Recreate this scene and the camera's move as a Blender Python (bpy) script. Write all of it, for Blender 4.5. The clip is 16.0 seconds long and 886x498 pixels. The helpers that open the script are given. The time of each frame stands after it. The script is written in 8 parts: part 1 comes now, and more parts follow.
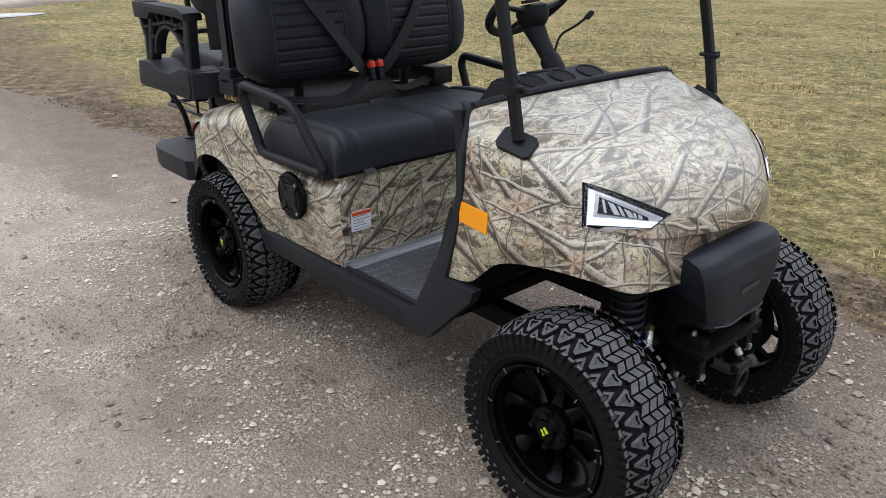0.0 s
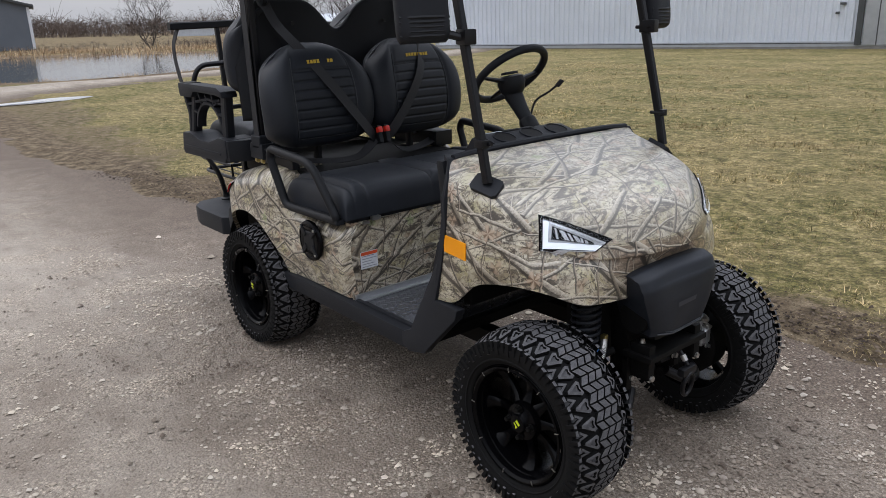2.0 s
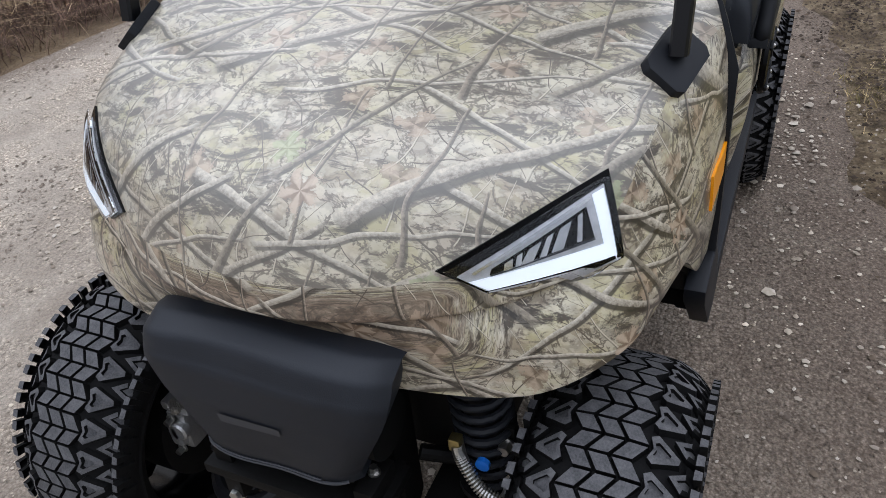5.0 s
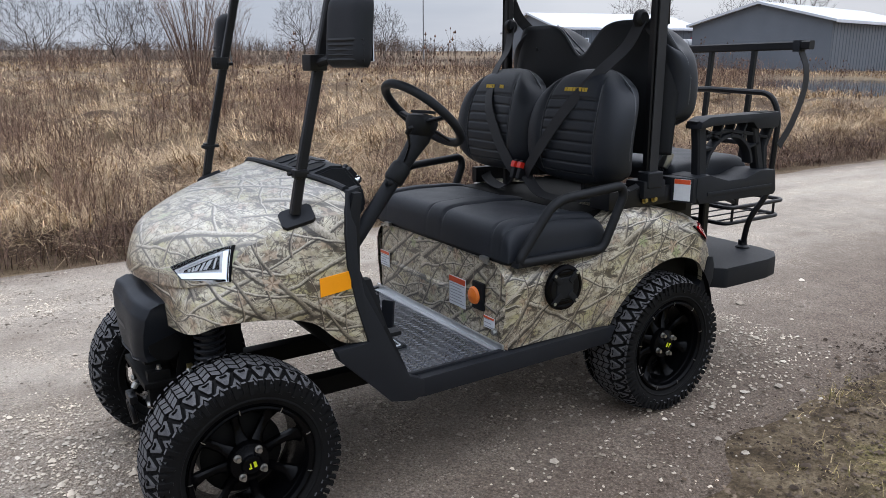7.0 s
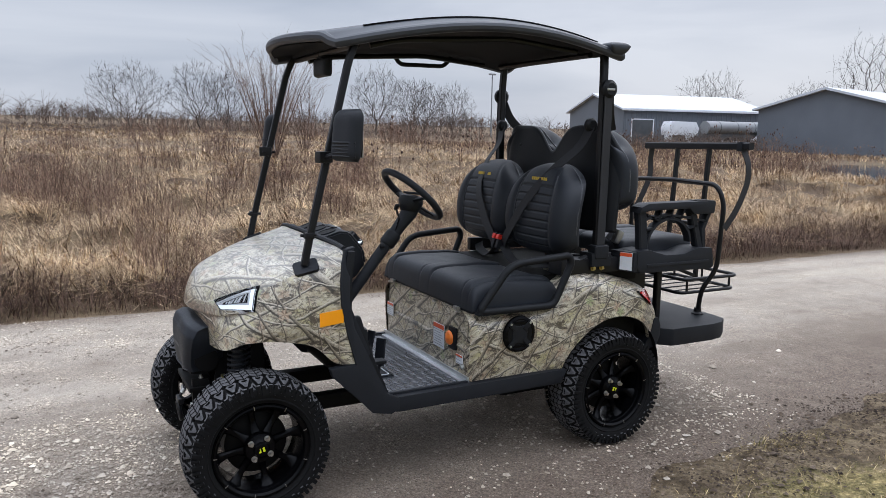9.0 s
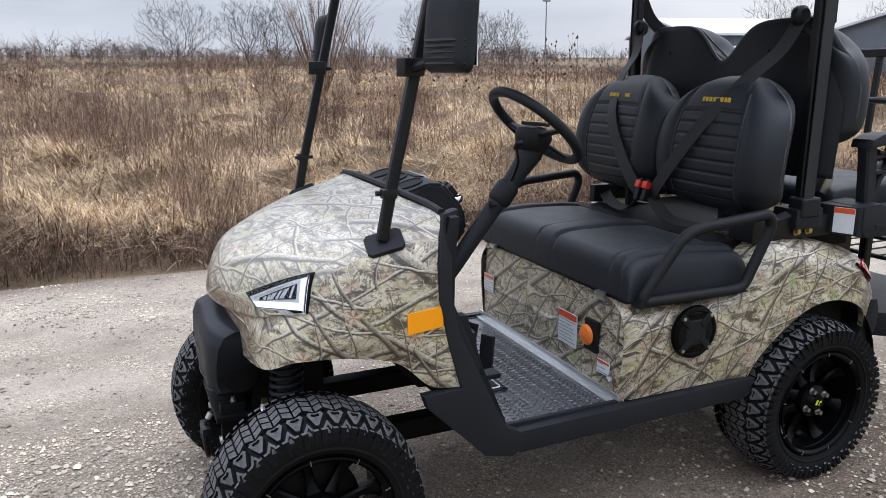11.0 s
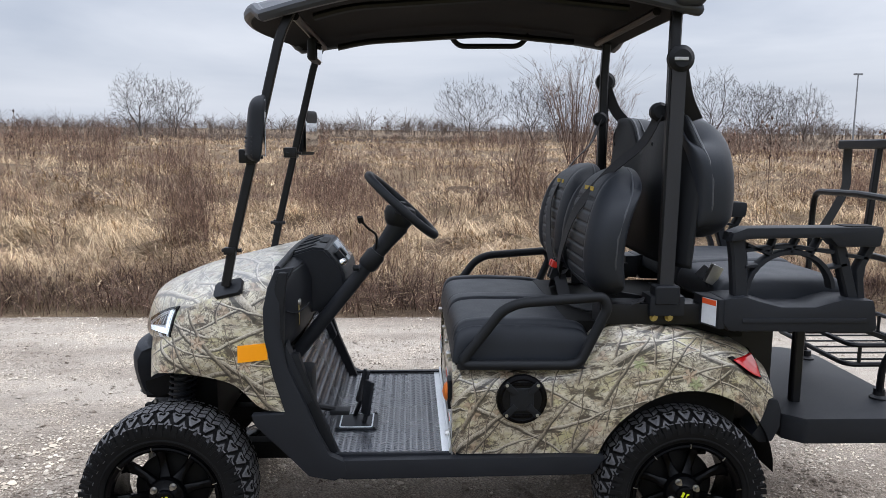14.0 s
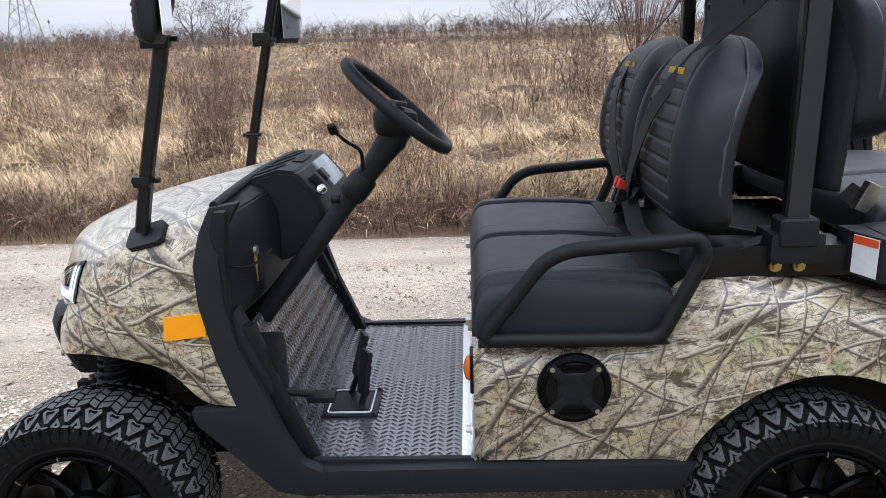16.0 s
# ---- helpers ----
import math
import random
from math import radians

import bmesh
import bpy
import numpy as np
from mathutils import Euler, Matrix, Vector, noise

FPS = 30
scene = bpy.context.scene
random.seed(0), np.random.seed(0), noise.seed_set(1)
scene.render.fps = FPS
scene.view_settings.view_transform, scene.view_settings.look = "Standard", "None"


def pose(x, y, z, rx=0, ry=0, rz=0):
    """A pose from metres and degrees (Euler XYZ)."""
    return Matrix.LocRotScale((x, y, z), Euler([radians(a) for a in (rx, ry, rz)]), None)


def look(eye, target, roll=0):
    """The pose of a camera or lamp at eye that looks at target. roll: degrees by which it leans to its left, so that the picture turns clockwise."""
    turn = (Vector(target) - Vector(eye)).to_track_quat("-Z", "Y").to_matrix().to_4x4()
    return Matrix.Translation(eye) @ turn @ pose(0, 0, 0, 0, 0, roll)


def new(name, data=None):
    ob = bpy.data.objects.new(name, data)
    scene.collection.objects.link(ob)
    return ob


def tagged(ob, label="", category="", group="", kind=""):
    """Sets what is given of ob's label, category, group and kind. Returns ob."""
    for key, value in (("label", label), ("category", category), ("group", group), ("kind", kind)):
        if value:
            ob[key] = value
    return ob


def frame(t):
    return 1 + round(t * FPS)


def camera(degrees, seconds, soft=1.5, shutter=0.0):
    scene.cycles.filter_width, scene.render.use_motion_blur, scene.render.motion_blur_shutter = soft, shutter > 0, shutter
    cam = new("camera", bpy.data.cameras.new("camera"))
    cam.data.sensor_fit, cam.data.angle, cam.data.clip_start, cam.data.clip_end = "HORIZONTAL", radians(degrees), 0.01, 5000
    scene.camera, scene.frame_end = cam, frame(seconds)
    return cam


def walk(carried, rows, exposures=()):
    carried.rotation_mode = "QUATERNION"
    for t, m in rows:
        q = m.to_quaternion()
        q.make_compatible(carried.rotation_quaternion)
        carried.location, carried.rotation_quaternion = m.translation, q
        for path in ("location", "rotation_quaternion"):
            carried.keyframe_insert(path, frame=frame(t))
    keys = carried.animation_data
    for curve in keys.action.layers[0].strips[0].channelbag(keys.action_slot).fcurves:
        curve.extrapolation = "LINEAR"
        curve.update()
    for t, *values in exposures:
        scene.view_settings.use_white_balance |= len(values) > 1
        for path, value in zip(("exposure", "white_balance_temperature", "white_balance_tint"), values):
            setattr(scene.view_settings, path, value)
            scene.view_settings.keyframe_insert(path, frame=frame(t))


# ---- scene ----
cam = camera(60.87, 16.0, soft=0.8)
PATH = [
    (0.0, 1.0247, -1.7851, 1.4461, 67.627, 0.129, 48.356),
    (0.5, 1.1632, -1.9274, 1.4829, 72.019, 0.375, 48.395),
    (1.0, 1.3960, -2.0291, 1.5495, 76.453, 0.459, 48.554),
    (1.5, 1.4783, -2.0971, 1.5722, 77.348, 1.114, 49.239),
    (2.0, 1.4461, -1.9748, 1.4786, 72.828, 1.945, 50.234),
    (2.5, 1.3763, -1.6151, 1.4523, 68.106, 3.050, 52.272),
    (3.0, 1.2335, -1.1954, 1.4287, 63.790, 3.371, 57.191),
    (3.5, 1.1374, -0.7449, 1.3886, 59.953, 4.253, 66.584),
    (4.0, 1.0111, -0.3098, 1.3733, 57.164, 4.911, 79.438),
    (4.5, 0.9420, 0.1599, 1.3678, 56.561, 4.501, 94.471),
    (5.0, 0.7356, 0.5705, 1.3463, 55.496, 4.958, 113.6),
    (5.2, 0.6610, 0.7300, 1.3769, 55.733, 5.545, 120.7),
    (7.3, 0.5999, 2.7474, 1.4377, 77.688, -0.033, 148.797),
    (7.5, 0.6135, 2.8955, 1.4572, 78.442, -0.057, 149.590),
    (8.0, 0.6218, 3.2022, 1.4782, 79.934, -0.149, 151.072),
    (8.5, 0.6369, 3.4068, 1.4991, 81.005, -0.734, 152.166),
    (9.0, 0.6900, 3.3217, 1.5059, 81.532, -1.047, 152.337),
    (9.5, 0.7615, 3.1006, 1.4772, 81.729, -1.073, 153.090),
    (10.0, 0.7052, 2.7979, 1.4601, 80.484, -0.926, 154.152),
    (10.2, 0.6549, 2.6683, 1.4488, 79.555, -0.807, 154.224),
    (12.3, -0.1087, 1.9108, 1.3979, 74.868, 0.842, 164.441),
    (12.5, -0.2100, 2.0270, 1.4022, 75.975, 0.500, 166.481),
    (13.0, -0.4955, 2.3699, 1.4261, 78.230, 0.228, 170.472),
    (13.5, -0.6861, 2.6899, 1.4552, 80.229, -0.052, 174.270),
    (14.0, -0.8129, 2.9313, 1.4659, 81.988, -0.537, 177.570),
    (14.5, -0.9376, 3.0127, 1.5070, 83.816, -0.495, 179.310),
    (15.0, -0.9523, 2.8601, 1.5145, 83.578, -0.155, 179.802),
    (15.5, -0.9805, 2.5171, 1.4584, 80.092, 0.987, 180.769),
    (16.0, -0.9560, 2.1081, 1.3887, 74.744, 1.633, 181.732),
]
SKY_STRENGTH, ZENITH = 1.08, 4.4
EXPOSURES = [(0.0, 0.0, 6300, 11), (1.0, -0.05, 6120, 11), (2.0, -0.33, 6300, 12), (2.5, -0.08, 6300, 12), (3.0, -0.03, 6300, 12), (4.0, -0.13, 6220, 11), (4.5, -0.06, 6180, 12), (5.0, -0.25, 6180, 12), (7.5, -0.03, 6050, 11), (9.0, -0.04, 6050, 11), (12.5, 0.3, 6130, 12), (13.5, 0.22, 6080, 11), (14.3, 0.1, 6130, 11), (15.0, -0.04, 6130, 11), (15.5, 0.04, 6130, 11), (16.0, 0.40, 6180, 12)]
walk(cam, [(t, pose(*p)) for t, *p in PATH], EXPOSURES)

# ---- sky: an even winter overcast, a faint wide sun behind it ----
SUN_ELEVATION, SUN_AZIMUTH = 38.0, 200.0
sky_world = bpy.data.worlds.new("overcast_sky")
scene.world = sky_world
sky_world.use_nodes = True
wt = sky_world.node_tree
wt.nodes.clear()
w_out = wt.nodes.new("ShaderNodeOutputWorld")
w_bg = wt.nodes.new("ShaderNodeBackground")
w_sky = wt.nodes.new("ShaderNodeTexSky")
w_sky.sky_type = "NISHITA"
w_sky.sun_disc = False
w_sky.sun_elevation = radians(SUN_ELEVATION)
w_sky.sun_rotation = radians(90 - SUN_AZIMUTH)
w_sky.air_density, w_sky.dust_density = 1.0, 3.0
w_gain = wt.nodes.new("ShaderNodeVectorMath")
w_gain.operation = "SCALE"
w_gain.inputs[3].default_value = 0.07
w_tc = wt.nodes.new("ShaderNodeTexCoord")
w_map = wt.nodes.new("ShaderNodeMapping")
w_map.inputs["Scale"].default_value = (1.6, 1.6, 9.0)
w_noise = wt.nodes.new("ShaderNodeTexNoise")
w_noise.inputs["Scale"].default_value = 1.3
w_noise.inputs["Detail"].default_value = 5.0
w_noise.inputs["Distortion"].default_value = 0.4
w_ramp = wt.nodes.new("ShaderNodeValToRGB")
w_ramp.color_ramp.elements[0].position, w_ramp.color_ramp.elements[0].color = 0.32, (0.50, 0.535, 0.60, 1)
w_ramp.color_ramp.elements[1].position, w_ramp.color_ramp.elements[1].color = 0.68, (0.72, 0.735, 0.77, 1)
w_mix = wt.nodes.new("ShaderNodeMix")
w_mix.data_type = "RGBA"
w_mix.inputs[0].default_value = 0.85
L = wt.links.new
L(w_tc.outputs["Generated"], w_map.inputs[0])
L(w_map.outputs[0], w_noise.inputs["Vector"])
L(w_noise.outputs[0], w_ramp.inputs[0])
L(w_sky.outputs[0], w_gain.inputs[0])
L(w_gain.outputs[0], w_mix.inputs[6])
L(w_ramp.outputs[0], w_mix.inputs[7])
L(w_mix.outputs[2], w_bg.inputs[0])
# an overcast sky is several times brighter overhead than at the horizon
w_sep = wt.nodes.new("ShaderNodeSeparateXYZ")
w_up = wt.nodes.new("ShaderNodeMapRange")
w_up.interpolation_type = "SMOOTHSTEP"
for w_i, w_v in zip(range(1, 5), (0.22, 1.0, SKY_STRENGTH, SKY_STRENGTH * ZENITH)):
    w_up.inputs[w_i].default_value = w_v
L(w_tc.outputs["Generated"], w_sep.inputs[0])
L(w_sep.outputs[2], w_up.inputs[0])
L(w_up.outputs[0], w_bg.inputs[1])
L(w_bg.outputs[0], w_out.inputs[0])

sun = new("sun", bpy.data.lights.new("sun", "SUN"))
sun.data.energy, sun.data.angle, sun.data.color = 0.7, radians(90), (1.0, 0.97, 0.93)
sun.matrix_basis = look((0, 0, 0), (-math.cos(radians(SUN_AZIMUTH)) * math.cos(radians(SUN_ELEVATION)),
                                    -math.sin(radians(SUN_AZIMUTH)) * math.cos(radians(SUN_ELEVATION)),
                                    -math.sin(radians(SUN_ELEVATION))))

# ---- materials ----
def nodes_of(name):
    m = bpy.data.materials.new(name)
    m.use_nodes = True
    return m, m.node_tree, m.node_tree.nodes["Principled BSDF"]


def ramp_node(nt, stops):
    r = nt.nodes.new("ShaderNodeValToRGB")
    e = r.color_ramp.elements
    while len(e) < len(stops):
        e.new(0.5)
    for el, (p, c) in zip(e, stops):
        el.position, el.color = p, (*c, 1)
    return r


def noise_node(nt, vec, scale, detail=4.0, rough=0.55, distort=0.0):
    n = nt.nodes.new("ShaderNodeTexNoise")
    n.inputs["Scale"].default_value = scale
    n.inputs["Detail"].default_value = detail
    n.inputs["Roughness"].default_value = rough
    n.inputs["Distortion"].default_value = distort
    if vec is not None:
        nt.links.new(vec, n.inputs["Vector"])
    return n


def mix_rgb(nt, fac, a, b, blend="MIX"):
    m = nt.nodes.new("ShaderNodeMix")
    m.data_type, m.blend_type = "RGBA", blend
    for value, socket in ((fac, m.inputs[0]), (a, m.inputs[6]), (b, m.inputs[7])):
        if isinstance(value, (int, float)):
            socket.default_value = value
        elif isinstance(value, tuple):
            socket.default_value = (*value, 1)
        else:
            nt.links.new(value, socket)
    return m.outputs[2]


def bump_node(nt, bsdf, height, strength, distance):
    b = nt.nodes.new("ShaderNodeBump")
    b.inputs["Strength"].default_value, b.inputs["Distance"].default_value = strength, distance
    nt.links.new(height, b.inputs["Height"])
    nt.links.new(b.outputs[0], bsdf.inputs["Normal"])


def surface(name, low, high, rough=0.5, metal=0.0, coarse=3.0, fine=120.0, bump=0.2, dist=0.001, spread=0.08, coat=0.0, spec=0.5, mid=None):
    """A worn surface: two tones over a coarse and a fine noise, with fine relief and uneven gloss."""
    m, nt, b = nodes_of(name)
    tc = nt.nodes.new("ShaderNodeTexCoord").outputs["Object"]
    big, small = noise_node(nt, tc, coarse, 5.0), noise_node(nt, tc, fine, 3.0)
    stops = [(0.3, low), (0.7, high)] if mid is None else [(0.28, low), (0.5, mid), (0.72, high)]
    r1 = ramp_node(nt, stops)
    nt.links.new(big.outputs[0], r1.inputs[0])
    r2 = ramp_node(nt, stops)
    nt.links.new(small.outputs[0], r2.inputs[0])
    nt.links.new(mix_rgb(nt, 0.45, r1.outputs[0], r2.outputs[0]), b.inputs["Base Color"])
    mr = nt.nodes.new("ShaderNodeMapRange")
    mr.inputs["To Min"].default_value, mr.inputs["To Max"].default_value = max(0.02, rough - spread), min(1.0, rough + spread)
    nt.links.new(big.outputs[0], mr.inputs[0])
    nt.links.new(mr.outputs[0], b.inputs["Roughness"])
    b.inputs["Metallic"].default_value = metal
    b.inputs["Coat Weight"].default_value = coat
    b.inputs["Specular IOR Level"].default_value = spec
    if bump:
        bump_node(nt, b, small.outputs[0], bump, dist)
    return m


plastic = surface("black_textured_plastic", (0.005, 0.0055, 0.0068), (0.010, 0.011, 0.013), spec=0.24, rough=0.55, fine=900, bump=0.25, dist=0.0006)
plastic_grey = surface("dark_grey_moulded_plastic", (0.0085, 0.0095, 0.012), (0.015, 0.0165, 0.0205), spec=0.24, rough=0.56, fine=700, bump=0.3, dist=0.0006)
roof_skin = surface("dark_grey_roof_shell", (0.022, 0.025, 0.032), (0.034, 0.038, 0.047), rough=0.45, fine=500, bump=0.2, dist=0.0006)
roof_liner = surface("black_roof_liner", (0.002, 0.002, 0.0026), (0.004, 0.004, 0.005), spec=0.15, rough=0.8, fine=300, bump=0.2)
steel_black = surface("black_powder_coated_steel", (0.004, 0.004, 0.005), (0.007, 0.007, 0.0085), spec=0.3, rough=0.42, fine=400, bump=0.1)
chassis = surface("grimy_black_chassis_steel", (0.002, 0.002, 0.002), (0.006, 0.0056, 0.0052), spec=0.15, rough=0.6, fine=200, bump=0.3)
gloss_black = surface("gloss_black_rim_paint", (0.0015, 0.0015, 0.0018), (0.003, 0.003, 0.0036), rough=0.22, coarse=8, bump=0.0, coat=0.0, spec=0.10)
vinyl = surface("black_vinyl_upholstery", (0.0080, 0.0100, 0.0142), (0.0135, 0.0162, 0.0220), spec=0.36, rough=0.55, coarse=14, fine=520, bump=0.35, dist=0.0008)
piping = surface("dark_grey_seam_piping", (0.03, 0.032, 0.036), (0.05, 0.053, 0.06), rough=0.5, fine=300, bump=0.2)
webbing = surface("black_seat_belt_webbing", (0.010, 0.010, 0.012), (0.018, 0.018, 0.020), rough=0.7, fine=1200, bump=0.5, dist=0.0005)
rubber = surface("matt_black_tyre_rubber", (0.004, 0.004, 0.0044), (0.009, 0.0088, 0.0085), spec=0.14, rough=0.78, coarse=9, fine=260, bump=0.35, dist=0.0015)
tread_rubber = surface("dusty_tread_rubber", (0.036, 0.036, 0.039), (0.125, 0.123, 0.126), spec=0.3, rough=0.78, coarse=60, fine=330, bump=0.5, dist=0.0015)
chrome = surface("bright_chrome", (0.62, 0.62, 0.62), (0.78, 0.78, 0.78), rough=0.12, metal=1.0, bump=0.0)
lamp_silver = surface("pale_silver_lamp_panel", (0.42, 0.43, 0.45), (0.62, 0.63, 0.65), rough=0.3, metal=0.6, coarse=30, bump=0.0)
zinc = surface("dull_zinc_plated_steel", (0.40, 0.39, 0.37), (0.6, 0.59, 0.56), rough=0.38, metal=1.0, fine=200, bump=0.15)
aluminium = surface("brushed_aluminium_trim", (0.55, 0.56, 0.57), (0.75, 0.76, 0.77), rough=0.35, metal=0.9, fine=260, bump=0.1)
cast_alloy = surface("cast_brake_caliper_alloy", (0.35, 0.35, 0.35), (0.6, 0.6, 0.6), rough=0.45, metal=0.8, fine=300, bump=0.3)
brass = surface("yellow_zinc_bolt", (0.45, 0.36, 0.14), (0.62, 0.52, 0.25), rough=0.35, metal=1.0, bump=0.0)
amber = surface("amber_reflector_plastic", (0.86, 0.30, 0.0), (0.95, 0.37, 0.004), rough=0.3, fine=400, bump=0.2)
orange = surface("orange_switch_plastic", (0.75, 0.17, 0.02), (0.85, 0.22, 0.03), rough=0.4, bump=0.0)
label_white = surface("white_label_film", (0.62, 0.64, 0.67), (0.74, 0.76, 0.79), rough=0.35, bump=0.0)
label_red = surface("orange_red_label_band", (0.62, 0.075, 0.02), (0.72, 0.11, 0.03), rough=0.35, bump=0.0)
label_ink = surface("grey_label_print", (0.26, 0.27, 0.30), (0.36, 0.37, 0.40), rough=0.4, bump=0.0)
red_lens = surface("red_tail_light_lens", (0.45, 0.006, 0.01), (0.62, 0.014, 0.018), rough=0.12, coarse=30, bump=0.0, coat=0.6)
buckle_red = surface("red_buckle_button", (0.62, 0.02, 0.01), (0.72, 0.04, 0.02), rough=0.35, bump=0.0)
yellow_thread = surface("yellow_embroidery", (0.5, 0.33, 0.02), (0.62, 0.42, 0.04), rough=0.6, fine=900, bump=0.5)
lime_print = surface("lime_yellow_cap_print", (0.55, 0.62, 0.01), (0.65, 0.72, 0.02), rough=0.35, bump=0.0)
blue_tag = surface("blue_plastic_tag", (0.01, 0.12, 0.5), (0.02, 0.17, 0.6), rough=0.35, bump=0.0)
mirror_glass = surface("mirror_glass", (0.80, 0.82, 0.83), (0.84, 0.85, 0.86), rough=0.03, metal=1.0, spread=0.01, bump=0.0)
screen_glass = surface("grey_display_glass", (0.30, 0.33, 0.36), (0.36, 0.39, 0.42), rough=0.06, spread=0.02, bump=0.0, coat=0.5)
hose = surface("ribbed_hose", (0.05, 0.045, 0.03), (0.12, 0.11, 0.08), rough=0.5, fine=200, bump=0.2)

glass, g_nt, g_b = nodes_of("clear_lamp_glass")
g_b.inputs["Transmission Weight"].default_value, g_b.inputs["Roughness"].default_value = 1.0, 0.02
g_b.inputs["Base Color"].default_value = (0.97, 0.98, 1.0, 1)

led, l_nt, l_b = nodes_of("lit_led_strip")
l_b.inputs["Base Color"].default_value = (0.8, 0.85, 0.9, 1)
l_b.inputs["Emission Color"].default_value, l_b.inputs["Emission Strength"].default_value = (0.86, 0.93, 1.0, 1), 0.5


# printed woodland wrap: branches, stems and leaves laid over a washed-out forest floor, in the panel's own print coordinates
def maths(nt, op, *args, clamp=False):
    n = nt.nodes.new("ShaderNodeMath")
    n.operation, n.use_clamp = op, clamp
    for i, v in enumerate(args):
        if isinstance(v, (int, float)):
            n.inputs[i].default_value = v
        else:
            nt.links.new(v, n.inputs[i])
    return n.outputs[0]


def ramp_up(nt, v, a, b, to0=0.0, to1=1.0):
    n = nt.nodes.new("ShaderNodeMapRange")
    n.interpolation_type = "SMOOTHSTEP"
    nt.links.new(v, n.inputs[0])
    for i, q in enumerate((a, b, to0, to1)):
        n.inputs[i + 1].default_value = q
    return n.outputs[0]


def joined(nt, x, y, z=0.0):
    n = nt.nodes.new("ShaderNodeCombineXYZ")
    for i, v in enumerate((x, y, z)):
        if isinstance(v, (int, float)):
            n.inputs[i].default_value = v
        else:
            nt.links.new(v, n.inputs[i])
    return n.outputs[0]


def printed_strokes(nt, uv, col, angle, run, gap, thin, fat, share, light, dark, seed, wiggle=0.012, shadow=0.5, bark=0.5):
    """One layer of tapering strokes, each in a cell of its own, lit along one side and with a dark edge along the other."""
    mp = nt.nodes.new("ShaderNodeMapping")
    mp.inputs["Rotation"].default_value[2] = radians(-angle)
    mp.inputs["Location"].default_value = (seed * 0.37, seed * 0.61, 0)
    nt.links.new(uv, mp.inputs[0])
    bend = noise_node(nt, mp.outputs[0], 5.5, 2.0, 0.5)
    bend.noise_dimensions = "2D"
    sp = nt.nodes.new("ShaderNodeSeparateXYZ")
    nt.links.new(mp.outputs[0], sp.inputs[0])
    y = maths(nt, "ADD", sp.outputs[1], maths(nt, "MULTIPLY_ADD", bend.outputs[0], wiggle * 4, -wiggle * 2))
    y = maths(nt, "DIVIDE", y, gap)
    row = maths(nt, "FLOOR", y)
    fy = maths(nt, "SUBTRACT", maths(nt, "FRACT", y), 0.5)
    w1 = nt.nodes.new("ShaderNodeTexWhiteNoise")
    w1.noise_dimensions = "1D"
    nt.links.new(maths(nt, "ADD", row, seed), w1.inputs["W"])
    x = maths(nt, "ADD", maths(nt, "DIVIDE", sp.outputs[0], run), maths(nt, "MULTIPLY", w1.outputs[0], 7.0))
    fx = maths(nt, "FRACT", x)
    w2 = nt.nodes.new("ShaderNodeTexWhiteNoise")
    w2.noise_dimensions = "2D"
    nt.links.new(joined(nt, maths(nt, "ADD", row, seed), maths(nt, "FLOOR", x)), w2.inputs["Vector"])
    rnd = nt.nodes.new("ShaderNodeSeparateColor")
    nt.links.new(w2.outputs["Color"], rnd.inputs[0])
    lean = maths(nt, "MULTIPLY", maths(nt, "MULTIPLY_ADD", rnd.outputs[2], 0.6, -0.3), maths(nt, "SUBTRACT", fx, 0.5))
    d = maths(nt, "SUBTRACT", maths(nt, "SUBTRACT", fy, maths(nt, "MULTIPLY_ADD", rnd.outputs[1], 0.4, -0.2)), lean)
    rad = maths(nt, "MULTIPLY_ADD", w2.outputs["Value"], (fat - thin) / gap, thin / gap)
    rad = maths(nt, "MULTIPLY", rad, maths(nt, "MULTIPLY_ADD", fx, -0.6, 1.0))
    e = maths(nt, "DIVIDE", d, rad)
    ends = maths(nt, "MULTIPLY", ramp_up(nt, fx, 0.0, 0.03), ramp_up(nt, fx, 1.0, 0.95))
    there = maths(nt, "MULTIPLY", ends, maths(nt, "LESS_THAN", rnd.outputs[0], share))
    edge = maths(nt, "ABSOLUTE", e)
    if shadow:
        under = maths(nt, "MULTIPLY", ramp_up(nt, maths(nt, "ABSOLUTE", maths(nt, "ADD", e, 0.85)), 1.75, 1.1, 0.0, shadow), there)
        col = mix_rgb(nt, under, col, (0.03, 0.024, 0.017))
    mask = maths(nt, "MULTIPLY", ramp_up(nt, edge, 1.08, 0.82), there)
    grain = noise_node(nt, mp.outputs[0], 140, 3.0, 0.7)
    tone = maths(nt, "ADD", maths(nt, "MULTIPLY_ADD", e, 0.36, 0.5), maths(nt, "MULTIPLY_ADD", grain.outputs[0], 2 * bark, -bark), clamp=True)
    return mix_rgb(nt, mask, col, mix_rgb(nt, tone, dark, light))


